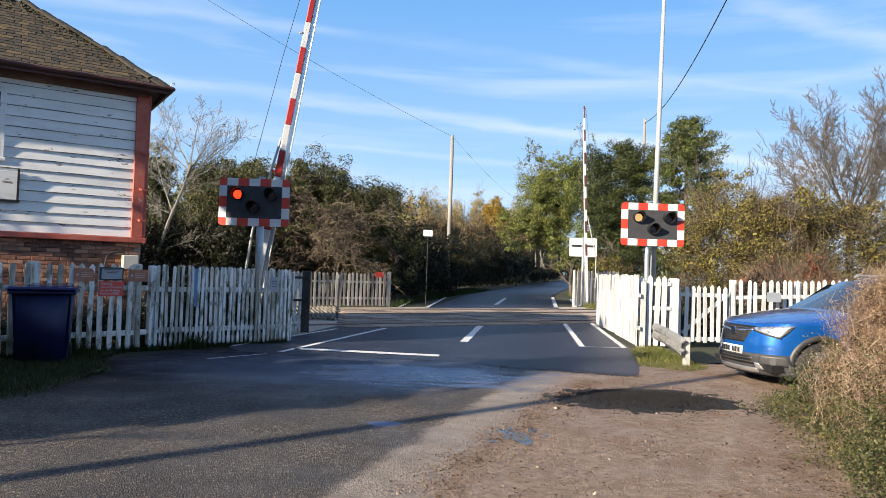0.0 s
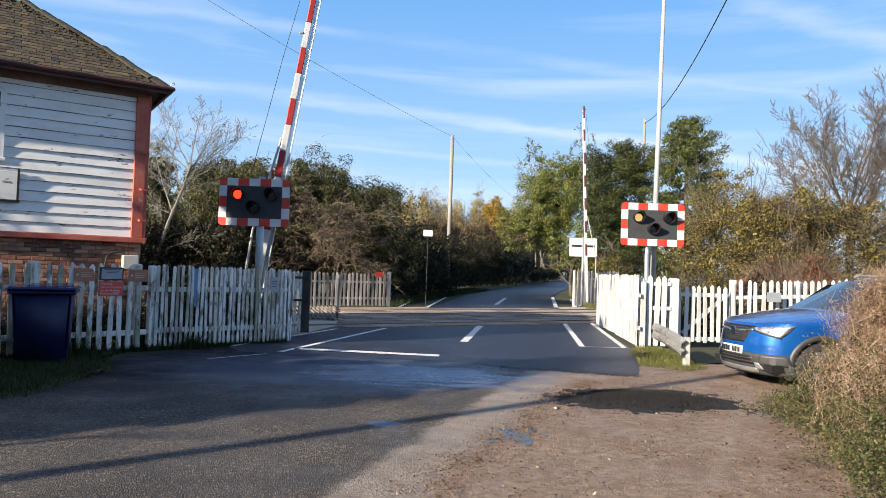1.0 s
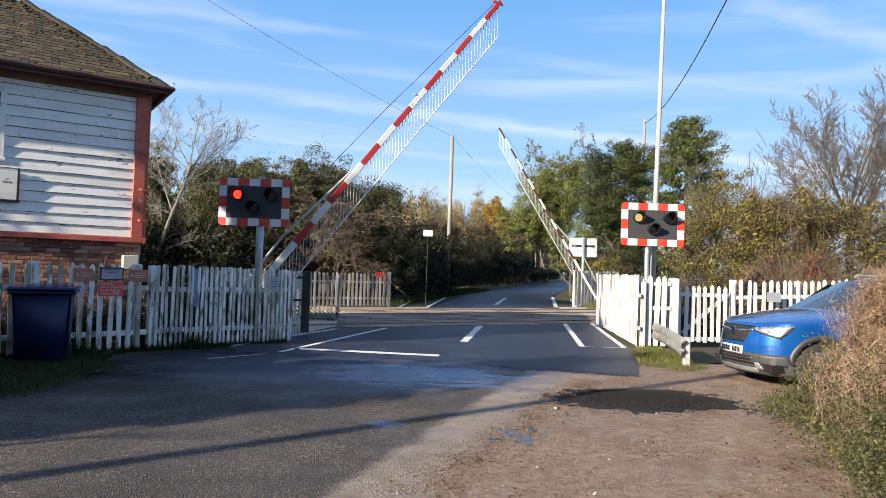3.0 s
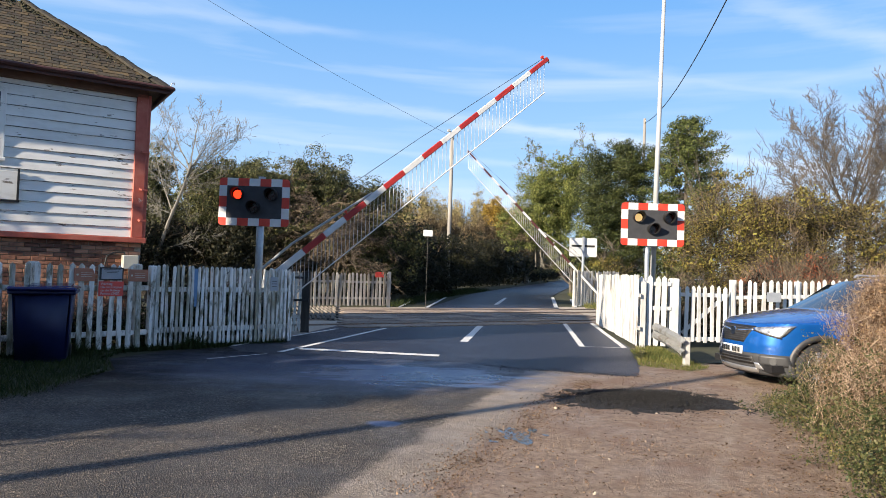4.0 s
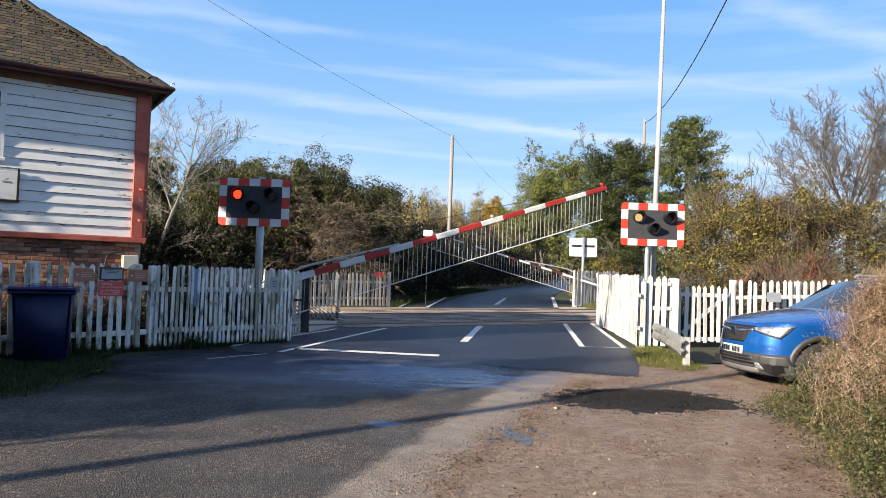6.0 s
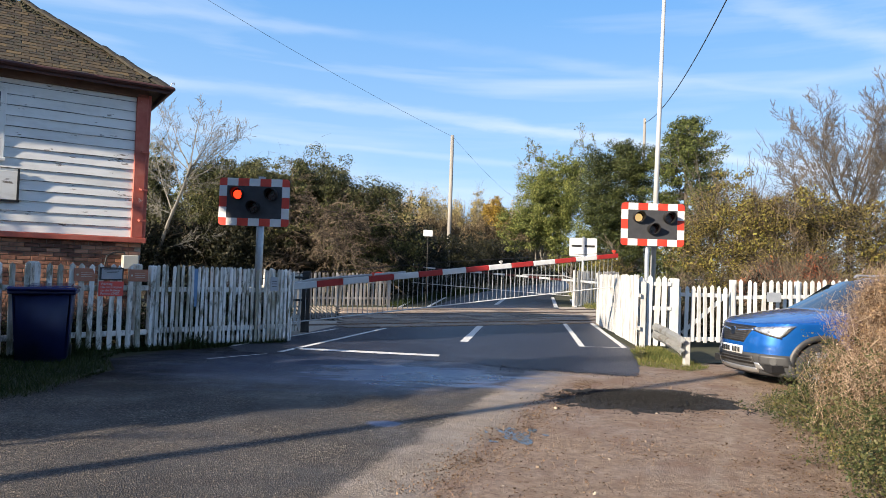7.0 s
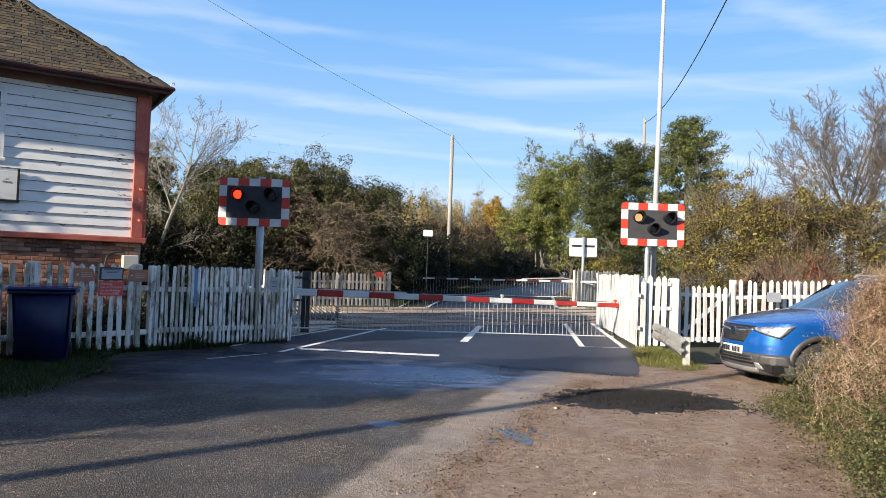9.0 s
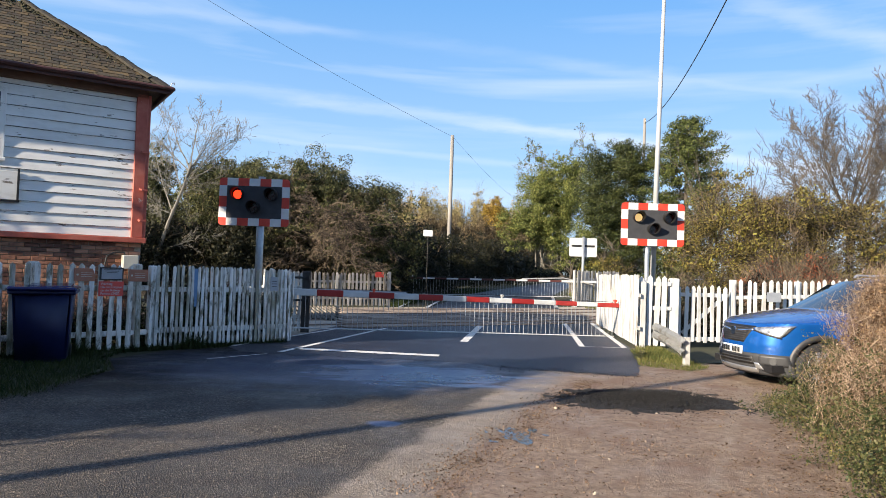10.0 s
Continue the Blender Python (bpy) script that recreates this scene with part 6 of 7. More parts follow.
build_ground()
build_markings()
build_railway()
HOUSE_THING, ROOF, HOUSE_DIMS = build_house()
build_fences()
NEAR = build_barrier(NEAR_HINGE)
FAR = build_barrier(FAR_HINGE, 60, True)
LIGHT_LEFT, HEADS_LEFT = wigwag(pose(-3.84, 14.0, 0, 0, 0, 0), 2.73, 0.12)
LIGHT_RIGHT, HEADS_RIGHT = wigwag(pose(4.69, 15.6, 0, 0, 0, 0), 2.68, -0.08, post_r=0.052)
LIGHT_FAR, HEADS_FAR = wigwag(pose(7.25, 36.0, 0, 0, 0, 180), 2.92, 0.0, True)
BULBS = [add_bulb(HEADS_LEFT[0]), add_bulb(HEADS_LEFT[1]), add_bulb(HEADS_RIGHT[0], M_AMBERGLOW), add_bulb(HEADS_RIGHT[1], M_AMBERGLOW)]
build_bin()
build_crash_barrier()
build_poles()
wire("overhead_cable", (0.36, 45, 10.2), (-16.0, 16.5, 13.7), 0.45, 0.008, "thin black overhead cable to the far pole")
wire("overhead_cable", (0.36, 45, 10.2), (9.0, 75, 8.5), 0.4, 0.007, "thin black overhead cable along the far lane")
wire("overhead_cable", (12.7, 44.5, 11.4), (8.3, 20, 10.3), 0.75, 0.02, "black overhead cable to the pole among the trees")
build_verges()
build_bramble()
build_trees()


# ---- signal box details ----
def build_house_details():
    W, D, ZB, ZT, E, z0, zr, half, cy = HOUSE_DIMS
    h = HOUSE_THING
    # lapped boards
    step, n = 0.183, 15
    for i in range(n):
        bm = bmesh.new()
        rows = []
        for k in range(25):
            x = -W + (W - 0.2) * k / 24
            sag = 0.009 * noise.noise(Vector((x * 1.3, i * 3.7, 0.5))) + 0.004 * noise.noise(Vector((x * 6.0, i * 5.1, 2.5)))
            bulge = 0.008 * noise.noise(Vector((x * 0.9, i * 2.3, 7.5)))
            top = step - 0.007
            rows.append([bm.verts.new(c) for c in ((x, -0.036 + bulge, sag), (x, -0.008, top), (x, 0.022, top), (x, -0.006 + bulge, sag))])
        for p, q in zip(rows[:-1], rows[1:]):
            for k in range(4):
                bm.faces.new((p[k], q[k], q[(k + 1) % 4], p[(k + 1) % 4]))
        bm.faces.new(rows[0])
        bm.faces.new(rows[-1][::-1])
        bmesh.ops.recalc_face_normals(bm, faces=bm.faces[:])
        piece("weatherboard", mesh_of("weatherboard", bm, M_BOARD), h, pose(0, 0.012 + 0.001 * (i % 2), ZB + 0.09 + i * step, 0.15 * math.sin(i * 2.1), 0, 0))
    bm = bmesh.new()
    box(bm, (-W / 2, -0.03, ZT + 0.015), (W + 0.02, 0.07, 0.16), bevel=0.006)
    part("frieze", bm, M_FRIEZE, h, "dirty weathered frieze board under the eaves")
    # courses of brick under the sill
    bm = bmesh.new()
    box(bm, (0, 0, 0), (0.212, 0.05, 0.064), bevel=0.004)
    me = mesh_of("brick", bm, M_BRICK)
    r = random.Random(12)
    for j in range(24):
        for i in range(13):
            x = -0.11 - i * 0.224 - (0.112 if j % 2 else 0)
            piece("brick", me, h, pose(x, 0.022 + r.uniform(-0.003, 0.003), ZB - 0.06 - j * 0.0755, 0, 0, r.uniform(-0.4, 0.4)))
    # slates on the near slope
    slope = math.atan2(zr - z0, half)
    run = half / math.cos(slope)
    bm = bmesh.new()
    box(bm, (0, 0, 0.009), (0.222, 0.2, 0.018), bevel=0.003)
    me = mesh_of("slate", bm, M_TILE)
    for j in range(int(run / 0.125)):
        s = 0.03 + j * 0.125
        right = E - s * math.cos(slope) - 0.13
        for i in range(17):
            x = E - 0.11 - i * 0.23 - (0.115 if j % 2 else 0) + r.uniform(-0.008, 0.008)
            if x > right:
                continue
            jog = r.uniform(-0.012, 0.012) - (0.03 if r.random() < 0.06 else 0)
            y, z = -E + (s + 0.05 + jog) * math.cos(slope), z0 + (s + 0.05 + jog) * math.sin(slope)
            piece("slate", me, ROOF, pose(x, y, z + 0.008, math.degrees(slope) - 4.2, r.uniform(-1.2, 1.2), r.uniform(-2.4, 2.4)))
    # hip tiles
    a, b = Vector((E, -E, z0)), Vector((E - half, cy, zr))
    d = b - a
    q = d.to_track_quat("X", "Z").to_matrix().to_4x4()
    bm = bmesh.new()
    for i in range(6):
        t0, t1 = math.pi * i / 6, math.pi * (i + 1) / 6
        c = [(x, 0.14 * math.cos(t), 0.06 * math.sin(t) - 0.012) for t in (t0, t1) for x in (-0.22, 0.22)]
        bm.faces.new([bm.verts.new(c[k]) for k in (0, 1, 3, 2)])
    bmesh.ops.remove_doubles(bm, verts=bm.verts[:], dist=1e-4)
    bmesh.ops.solidify(bm, geom=bm.faces[:], thickness=0.015)
    bmesh.ops.recalc_face_normals(bm, faces=bm.faces[:])
    me = mesh_of("hip_tile", bm, M_HIP)
    k = int(d.length / 0.4)
    for i in range(k):
        p = a + d * ((i + 0.5) / k)
        piece("hip_tile", me, ROOF, Matrix.Translation(p + Vector((0, 0, 0.0))) @ q @ pose(0, 0, r.uniform(-0.012, 0.008), r.uniform(-14, 14), r.uniform(-6, 1), r.uniform(-6, 6)))
    # moss along the hip and the top
    rng = np.random.default_rng(3)
    bm = bmesh.new()
    for i in range(1700):
        u = rng.random() ** 0.9
        if noise.noise(Vector((u * 14, 3.3, 0))) < rng.normal() * 0.25:
            continue
        p = a + d * u + Vector((-abs(rng.normal()) * (0.2 if i % 3 else 0.75) + 0.02, rng.normal() * 0.03, 0.0))
        s = rng.uniform(0.008, 0.032) * (1.4 if u > 0.8 else 1)
        dz = (p.y + E) * math.tan(slope) + z0 if p.x < E - (p.y + E) else p.z
        bmesh.ops.create_icosphere(bm, subdivisions=1, radius=s, matrix=Matrix.Translation((p.x, p.y, dz + 0.018)) @ Matrix.Rotation(rng.uniform(0, 6), 4, "Z") @ Matrix.Diagonal((1.9, 1.1, 0.4, 1)))
    tagged(part("moss", bm, M_MOSS, ROOF, "tufts of grey-green moss", True), kind="stuff")
    # gutter finial hook
    bm = bmesh.new()
    pipe(bm, [(E, -E, z0 + 0.02), (E + 0.03, -E, z0 + 0.12), (E + 0.07, -E, z0 + 0.14), (E + 0.08, -E, z0 + 0.1)], 0.008, 5)
    part("hook", bm, M_GALV, h)
    # bolts on the corner post
    for z in (ZB + 0.42, ZB + 1.0, ZB + 1.72):
        bm = bmesh.new()
        tube(bm, (-0.09, -0.09, z), (-0.05, -0.13, z - 0.02), 0.02, seg=8)
        box(bm, (-0.02, -0.12, z - 0.02), (0.14, 0.025, 0.035), bevel=0.005)
        part("bracket", bm, M_REDPAINT, h)
    # window at the far end of the wall
    win = part("window", (lambda b: (box(b, (0, 0, 0), (1.0, 0.03, 1.12)), b)[1])(bmesh.new()), M_CARGLASS, h, "white-framed sash window")
    win.matrix_basis = pose(-2.85, -0.012, 3.75)
    for nm, c, s in (("frame", (-0.53, -0.008, 0), (0.09, 0.036, 1.3)), ("frame", (0.53, -0.008, 0), (0.09, 0.036, 1.3)), ("frame", (0, -0.008, 0.6), (1.1, 0.036, 0.09)), ("sill", (0, -0.01, -0.61), (1.2, 0.045, 0.06)), ("glazing_bar", (0, -0.012, 0), (0.04, 0.03, 1.1))):
        bm = bmesh.new()
        box(bm, c, s, bevel=0.006)
        part(nm, bm, M_BOARD, win)
    # hinged shelf with a black steel edge under the window
    sh = part("hatch", (lambda b: (box(b, (0, 0, 0), (1.3, 0.03, 0.5), bevel=0.006), b)[1])(bmesh.new()), M_BOARD, h, "white hatch board with a black steel edge")
    sh.matrix_basis = pose(-2.69, -0.03, 2.7)
    for c, s in (((0.65, -0.025, 0), (0.035, 0.03, 0.58)), ((0.0, -0.025, -0.27), (1.36, 0.03, 0.035))):
        bm = bmesh.new()
        box(bm, c, s)
        part("edge_bar", bm, M_INK, sh)
    # cable box on the brickwork
    cab = thing("meter_cabinet", HOUSE @ pose(-0.2, -0.16, 1.38), "small cream metal cabinet fixed to the brick wall", "cabinet")
    bm = bmesh.new()
    box(bm, (0, 0.05, 0.06), (0.27, 0.19, 0.26), bevel=0.012)
    part("case", bm, M_CREAM, cab)
    bm = bmesh.new()
    pipe(bm, [(-0.1, 0, 0.18), (-0.11, 0, 0.24), (-0.28, 0, 0.24), (-0.4, 0, 0.17), (-0.43, 0, 0.0)], 0.014, 6)
    part("conduit", bm, M_INK, cab)


# ---- signs ----
def text_mesh(name, body, size, material, parent, m):
    cu = bpy.data.curves.new(name, "FONT")
    cu.body, cu.size, cu.align_x, cu.extrude = body, size, "LEFT", 0.0008
    ob = new(name, cu)
    me = bpy.data.meshes.new_from_object(ob)
    bpy.data.objects.remove(ob)
    me.materials.append(material)
    return piece(name, me, parent, m)


def plate(bm, w, h, t=0.006):
    box(bm, (0, 0, 0), (w, t, h), bevel=0.002)


def build_signs():
    fence_turn = math.degrees(math.atan2(2.16, 1.82))

    def on_fence(s, z, out=0.07):
        a, d = Vector((-6.8, 9.6)), Vector((1.82, 2.16)).normalized()
        n = Vector((d.y, -d.x))
        p = a + d * s + n * out
        return pose(p.x, p.y, z, 0, 0, fence_turn)

    t = thing("warning_sign", on_fence(2.2, 1.01), "red trespass warning sign with white lettering on the picket fence", "sign")
    bm = bmesh.new()
    plate(bm, 0.4, 0.235)
    part("plate", bm, M_SIGNRED, t)
    for i, line in enumerate(("Warning", "Do not trespass", "on the Railway", "Penalty £1000")):
        text_mesh("lettering", line, 0.053, M_SIGWHITE, t, pose(-0.17, -0.0045, 0.062 - i * 0.052, 90, 0, 0))
    t = thing("notice_board", on_fence(2.2, 1.25), "small grey framed notice above the warning sign", "notice")
    bm = bmesh.new()
    plate(bm, 0.38, 0.21, 0.012)
    part("frame", bm, M_INK, t)
    bm = bmesh.new()
    box(bm, (0, -0.009, 0), (0.33, 0.006, 0.165))
    sheet = part("sheet", bm, M_SIGNGREY, t)
    for i in range(3):
        bm = bmesh.new()
        box(bm, (0, -0.0135, 0.07 - i * 0.025), (0.27 - 0.05 * i, 0.002, 0.008))
        part("print_line", bm, M_INK, sheet)
    for s in (1.78, 2.64):
        t = thing("brown_plate", on_fence(s, 1.23), "faded brown plate screwed to the picket fence", "sign", "brown plates")
        bm = bmesh.new()
        plate(bm, 0.32, 0.2)
        part("plate", bm, M_SIGNBROWN, t)
        bm = bmesh.new()
        tube(bm, (-0.11, -0.003, 0.0), (-0.11, -0.008, 0.0), 0.016, seg=12)
        part("stud", bm, M_CREAM, t)
        for i in range(3):
            bm = bmesh.new()
            box(bm, (0.03, -0.0045, 0.03 - i * 0.03), (0.17, 0.002, 0.006))
            part("print_line", bm, M_CREAM, t)
    # grey plate on the close-set fence
    t = thing("fence_plate", pose(-3.2, 13.31, 1.12, 0, 0, 42), "small grey plate on the close-set fence", "sign")
    bm = bmesh.new()
    plate(bm, 0.16, 0.26)
    part("plate", bm, M_SIGNGREY, t)
    for i in range(3):
        bm = bmesh.new()
        box(bm, (0, -0.0045, 0.05 - i * 0.05), (0.1, 0.002, 0.012))
        part("print_line", bm, M_INK, t)
    t = thing("paint_smear", pose(-4.34, 12.28, 1.12, 0, 0, 42), "pale blue paint smear on the close-set fence", "paint smear")
    bm = bmesh.new()
    plate(bm, 0.11, 0.5, 0.004)
    box(bm, (0.02, 0, -0.32), (0.06, 0.004, 0.2))
    part("smear", bm, M_BLUEPAINT, t)
    # orange-red plate on the far fence
    t = thing("red_plate", pose(-2.33, 26.02, 1.24, 0, 0, 33), "small orange-red plate on the far fence", "sign")
    bm = bmesh.new()
    plate(bm, 0.36, 0.2)
    part("plate", bm, M_SIGNRED, t)
    # grey notice on the white fence
    t = thing("fence_notice", pose(7.55, 15.8, 1.14, 0, 0, 14), "grey notice plate on the white picket fence", "sign")
    bm = bmesh.new()
    plate(bm, 0.38, 0.22)
    part("plate", bm, M_SIGNGREY, t)
    # road sign seen from behind by the far road
    t = thing("road_sign", pose(-0.6, 26.9, 0, 0, 0, 0), "small white sign on a slim post beyond the railway", "road sign")
    bm = bmesh.new()
    box(bm, (0, 0, 2.9), (0.36, 0.02, 0.24), bevel=0.006)
    part("plate", bm, M_SIGWHITE, t)
    bm = bmesh.new()
    tube(bm, (0, 0.03, -0.1), (0, 0.03, 2.95), 0.012, seg=8)
    part("post", bm, M_DARKTIMBER, t)
    picket_fence("picket_gate", (-3.43, 15.50), (-3.15, 15.55), 0.0, 0.0, 1.3, 0.09, 0.062, M_OLDWHITE, "narrow peeling white picket gate hung on a dark post", 23, rails=(0.35, 1.0))
    for z in (0.72, 1.22):
        t = thing("strap_hinge", pose(-3.03, 15.47, z, 0, 0, 12), "black iron strap hinge on the dark gate post", "hinge", "strap hinges")
        bm = bmesh.new()
        box(bm, (-0.12, 0, 0), (0.36, 0.016, 0.05), bevel=0.004)
        tube(bm, (0.07, 0, -0.05), (0.07, 0, 0.05), 0.02, seg=8)
        part("strap", bm, M_INK, t)


# ---- parked car ----
def build_car():
    car = thing("parked_car", pose(6.45, 10.72, 0.006, 0, 0, 188), "metallic blue compact crossover car parked by the white fence", "car")
    HW = 0.88

    def nose_x(y):
        k = min(1.0, abs(y) / HW)
        return 1.2 + 0.9 * (1 - k ** 2.6) ** 0.4545

    def lean(z):
        pts = ((0.14, -0.10), (0.25, -0.04), (0.4, 0.0), (0.58, 0.0), (0.72, -0.025), (0.82, -0.06), (0.9, -0.13))
        for (a, u), (b, v) in zip(pts[:-1], pts[1:]):
            if z <= b:
                return u + (v - u) * (z - a) / (b - a)
        return pts[-1][1]

    def top_z(y):
        return 0.875 + 0.04 * (abs(y) / HW) ** 2

    def skin(y, z, off=0.0):
        """A point of the nose, off metres proud of it."""
        yy = max(-HW, min(HW, y))
        e = 0.01
        k = (nose_x(yy + e) - nose_x(yy - e)) / (2 * e) if abs(yy) < HW - 0.02 else -8 * math.copysign(1, yy)
        n = Vector((1, -k, 0)).normalized()
        fade = 1 - (abs(yy) / HW) ** 4
        return Vector((nose_x(yy) + lean(z) * fade, yy, z)) + n * off

    WHEEL_X, REAR_X, WZ, ARCH = 1.28, -1.32, 0.33, 0.385
    bm = bmesh.new()

    def sheet(f, nu, nv):
        g = [[bm.verts.new(f(i / nu, j / nv)) for j in range(nv + 1)] for i in range(nu + 1)]
        for i in range(nu):
            for j in range(nv):
                bm.faces.new((g[i][j], g[i + 1][j], g[i + 1][j + 1], g[i][j + 1]))

    def yy_of(u):
        s = 2 * u - 1
        return HW * math.copysign(1 - (1 - abs(s)) ** 2.2, s)

    sheet(lambda u, v: skin(yy_of(u), 0.16 + (top_z(yy_of(u)) - 0.16) * v), 90, 30)

    def hood(u, v):
        y = yy_of(u)
        e = skin(y, top_z(y))
        x = e.x + (0.72 - e.x) * v
        k = y / HW
        z = top_z(y) + (1.065 - top_z(y)) * v ** 0.8 + 0.045 * (1 - k * k) * math.sin(math.pi * min(1, v * 0.6 + 0.02)) - 0.06 * abs(k) ** 6 * v
        return Vector((x, y * (1 - 0.03 * v), z))

    sheet(hood, 60, 18)
    for s in (-1, 1):
        def flank(u, v):
            x = 1.2 + (-2.0 - 1.2) * u
            zt = 0.915 + (1.03 - 0.915) * min(1.0, u / 0.15) + 0.08 * u
            z = 0.24 + (zt - 0.24) * v
            w = HW - 0.05 * (1 - min(1, v / 0.2)) ** 2 - 0.035 * max(0, v - 0.75) / 0.25 + 0.012 * math.sin(v * 6)
            return Vector((x, s * w * (1 - 0.06 * max(0, u - 0.8) / 0.2), z))
        sheet(flank, 80, 18)
    for a in (1.07 + 0.06,):
        c = [bm.verts.new(p) for p in ((-2.0, -0.82, a), (-2.0, 0.82, a), (-2.08, 0.7, 0.3), (-2.08, -0.7, 0.3))]
        bm.faces.new(c)
    cut = [f for f in bm.faces if abs(f.calc_center_median().y) > 0.55 and min(math.hypot(f.calc_center_median().x - wx, f.calc_center_median().z - WZ) for wx in (WHEEL_X, REAR_X)) < ARCH]
    bmesh.ops.delete(bm, geom=cut, context="FACES")
    bmesh.ops.remove_doubles(bm, verts=bm.verts[:], dist=0.002)
    bmesh.ops.recalc_face_normals(bm, faces=bm.faces[:])
    part("body", bm, M_CARBLUE, car, "metallic blue bodywork", True)
    # cabin
    bm = bmesh.new()
    base = [(0.72, 0.80, 1.03), (0.1, 0.83, 1.05), (-0.75, 0.83, 1.1), (-1.55, 0.8, 1.13), (-2.0, 0.74, 1.14)]
    top = [(-0.08, 0.60, 1.50), (-0.35, 0.62, 1.56), (-0.8, 0.62, 1.59), (-1.5, 0.6, 1.57), (-1.85, 0.56, 1.5)]
    ring = []
    for (bx, bw, bz), (tx, tw, tz) in zip(base, top):
        row = []
        for k in range(5):
            u = k / 4
            row.append(Vector((bx + (tx - bx) * u, bw + (tw - bw) * u ** 1.3, bz + (tz - bz) * u)))
        row += [Vector((tx, tw * 0.6, tz + 0.035)), Vector((tx, 0, tz + 0.045))]
        ring.append([*row, *[Vector((p.x, -p.y, p.z)) for p in row[-2::-1]]])
    vs = [[bm.verts.new(p) for p in r] for r in ring]
    for a, b in zip(vs[:-1], vs[1:]):
        for i in range(len(a) - 1):
            bm.faces.new((a[i], b[i], b[i + 1], a[i + 1]))
    bm.faces.new(vs[-1])
    bmesh.ops.recalc_face_normals(bm, faces=bm.faces[:])
    part("cabin", bm, M_CARBLUE, car, "blue roof and pillars", True)
    bm = bmesh.new()
    g = []
    for i in range(13):
        u = i / 12
        row = []
        for j in range(13):
            s = 2 * j / 12 - 1
            w = 0.79 + (0.585 - 0.79) * u
            x = 0.745 + (-0.07 - 0.745) * u + 0.09 * (1 - s * s)
            row.append(bm.verts.new((x, s * w, 1.04 + (1.515 - 1.04) * u + 0.03 * u * (1 - s * s))))
        g.append(row)
    for i in range(12):
        for j in range(12):
            bm.faces.new((g[i][j], g[i][j + 1], g[i + 1][j + 1], g[i + 1][j]))
    part("windscreen", bm, M_CARGLASS, car, "reflecting windscreen", True)
    for s in (-1, 1):
        for name, xs in (("front_window", (0.5, -0.62, -0.62, 0.06)), ("rear_window", (-0.7, -1.5, -1.42, -0.7))):
            bm = bmesh.new()
            zs = (1.12, 1.13, 1.5, 1.47) if name == "front_window" else (1.13, 1.16, 1.49, 1.5)
            ws = [0.83 - 0.21 * ((z - 1.1) / 0.45) ** 1.3 + 0.008 for z in zs]
            bm.faces.new([bm.verts.new((x, s * w, z)) for x, w, z in zip(xs, ws, zs)])
            bmesh.ops.solidify(bm, geom=bm.faces[:], thickness=0.004)
            part(name, bm, M_CARGLASS, car)
        bm = bmesh.new()
        box(bm, (0.34, s * 0.94, 1.1), (0.1, 0.16, 0.12), bevel=0.035)
        part("wing_mirror", bm, M_CARBLUE, car)

    def patch(name, corners, off, material, parent, label="", nu=10, nv=6, thick=0.012):
        """A patch that follows the nose; corners in y and z: outer low, inner low, inner high, outer high."""
        b = bmesh.new()
        (y0, z0), (y1, z1), (y2, z2), (y3, z3) = corners
        g = []
        for i in range(nu + 1):
            u = i / nu
            row = []
            for j in range(nv + 1):
                v = j / nv
                y = (y0 + (y1 - y0) * u) * (1 - v) + (y3 + (y2 - y3) * u) * v
                z = (z0 + (z1 - z0) * u) * (1 - v) + (z3 + (z2 - z3) * u) * v
                row.append(b.verts.new(skin(y, z, off)))
            g.append(row)
        for i in range(nu):
            for j in range(nv):
                b.faces.new((g[i][j], g[i + 1][j], g[i + 1][j + 1], g[i][j + 1]))
        bmesh.ops.recalc_face_normals(b, faces=b.faces[:])
        bmesh.ops.solidify(b, geom=b.faces[:], thickness=thick)
        return part(name, b, material, parent, label, True)

    patch("lower_bumper", ((-0.865, 0.16), (0.865, 0.16), (0.865, 0.46), (-0.865, 0.46)), 0.012, M_CARGREY, car, "grey plastic lower bumper", 40, 8)
    patch("lower_intake", ((-0.46, 0.3), (0.46, 0.3), (0.43, 0.415), (-0.43, 0.415)), 0.018, M_BLACK, car, "black lower intake", 16, 4)
    for z in (0.335, 0.38):
        patch("intake_slat", ((-0.42, z - 0.008), (0.42, z - 0.008), (0.42, z + 0.008), (-0.42, z + 0.008)), 0.027, M_CARGREY, car, "", 16, 1, 0.006)
    patch("skid_plate", ((-0.46, 0.18), (0.46, 0.18), (0.5, 0.25), (-0.5, 0.25)), 0.024, M_SILVER, car, "silver skid plate", 16, 3)
    grille = patch("grille", ((-0.26, 0.6), (0.26, 0.6), (0.4, 0.845), (-0.4, 0.845)), 0.006, M_BLACK, car, "black mesh grille", 16, 6)
    for z in (0.63, 0.66, 0.69, 0.72, 0.75, 0.78, 0.81):
        patch("grille_bar", ((-0.28, z - 0.004), (0.28, z - 0.004), (0.29, z + 0.004), (-0.29, z + 0.004)), 0.014, M_CARGREY, grille, "", 14, 1, 0.004)
    for s in (-1, 1):
        patch("chrome_wing", ((s * 0.08, 0.74), (s * 0.4, 0.785), (s * 0.41, 0.805), (s * 0.08, 0.77)), 0.02, M_CHROME, grille, "chrome wing bar", 8, 1, 0.006)
    bm = bmesh.new()
    c = skin(0, 0.75, 0.03)
    tube(bm, c - Vector((0.03, 0, 0)), c, 0.062, seg=24)
    part("badge", bm, M_CHROME, grille, "plain round chrome badge")
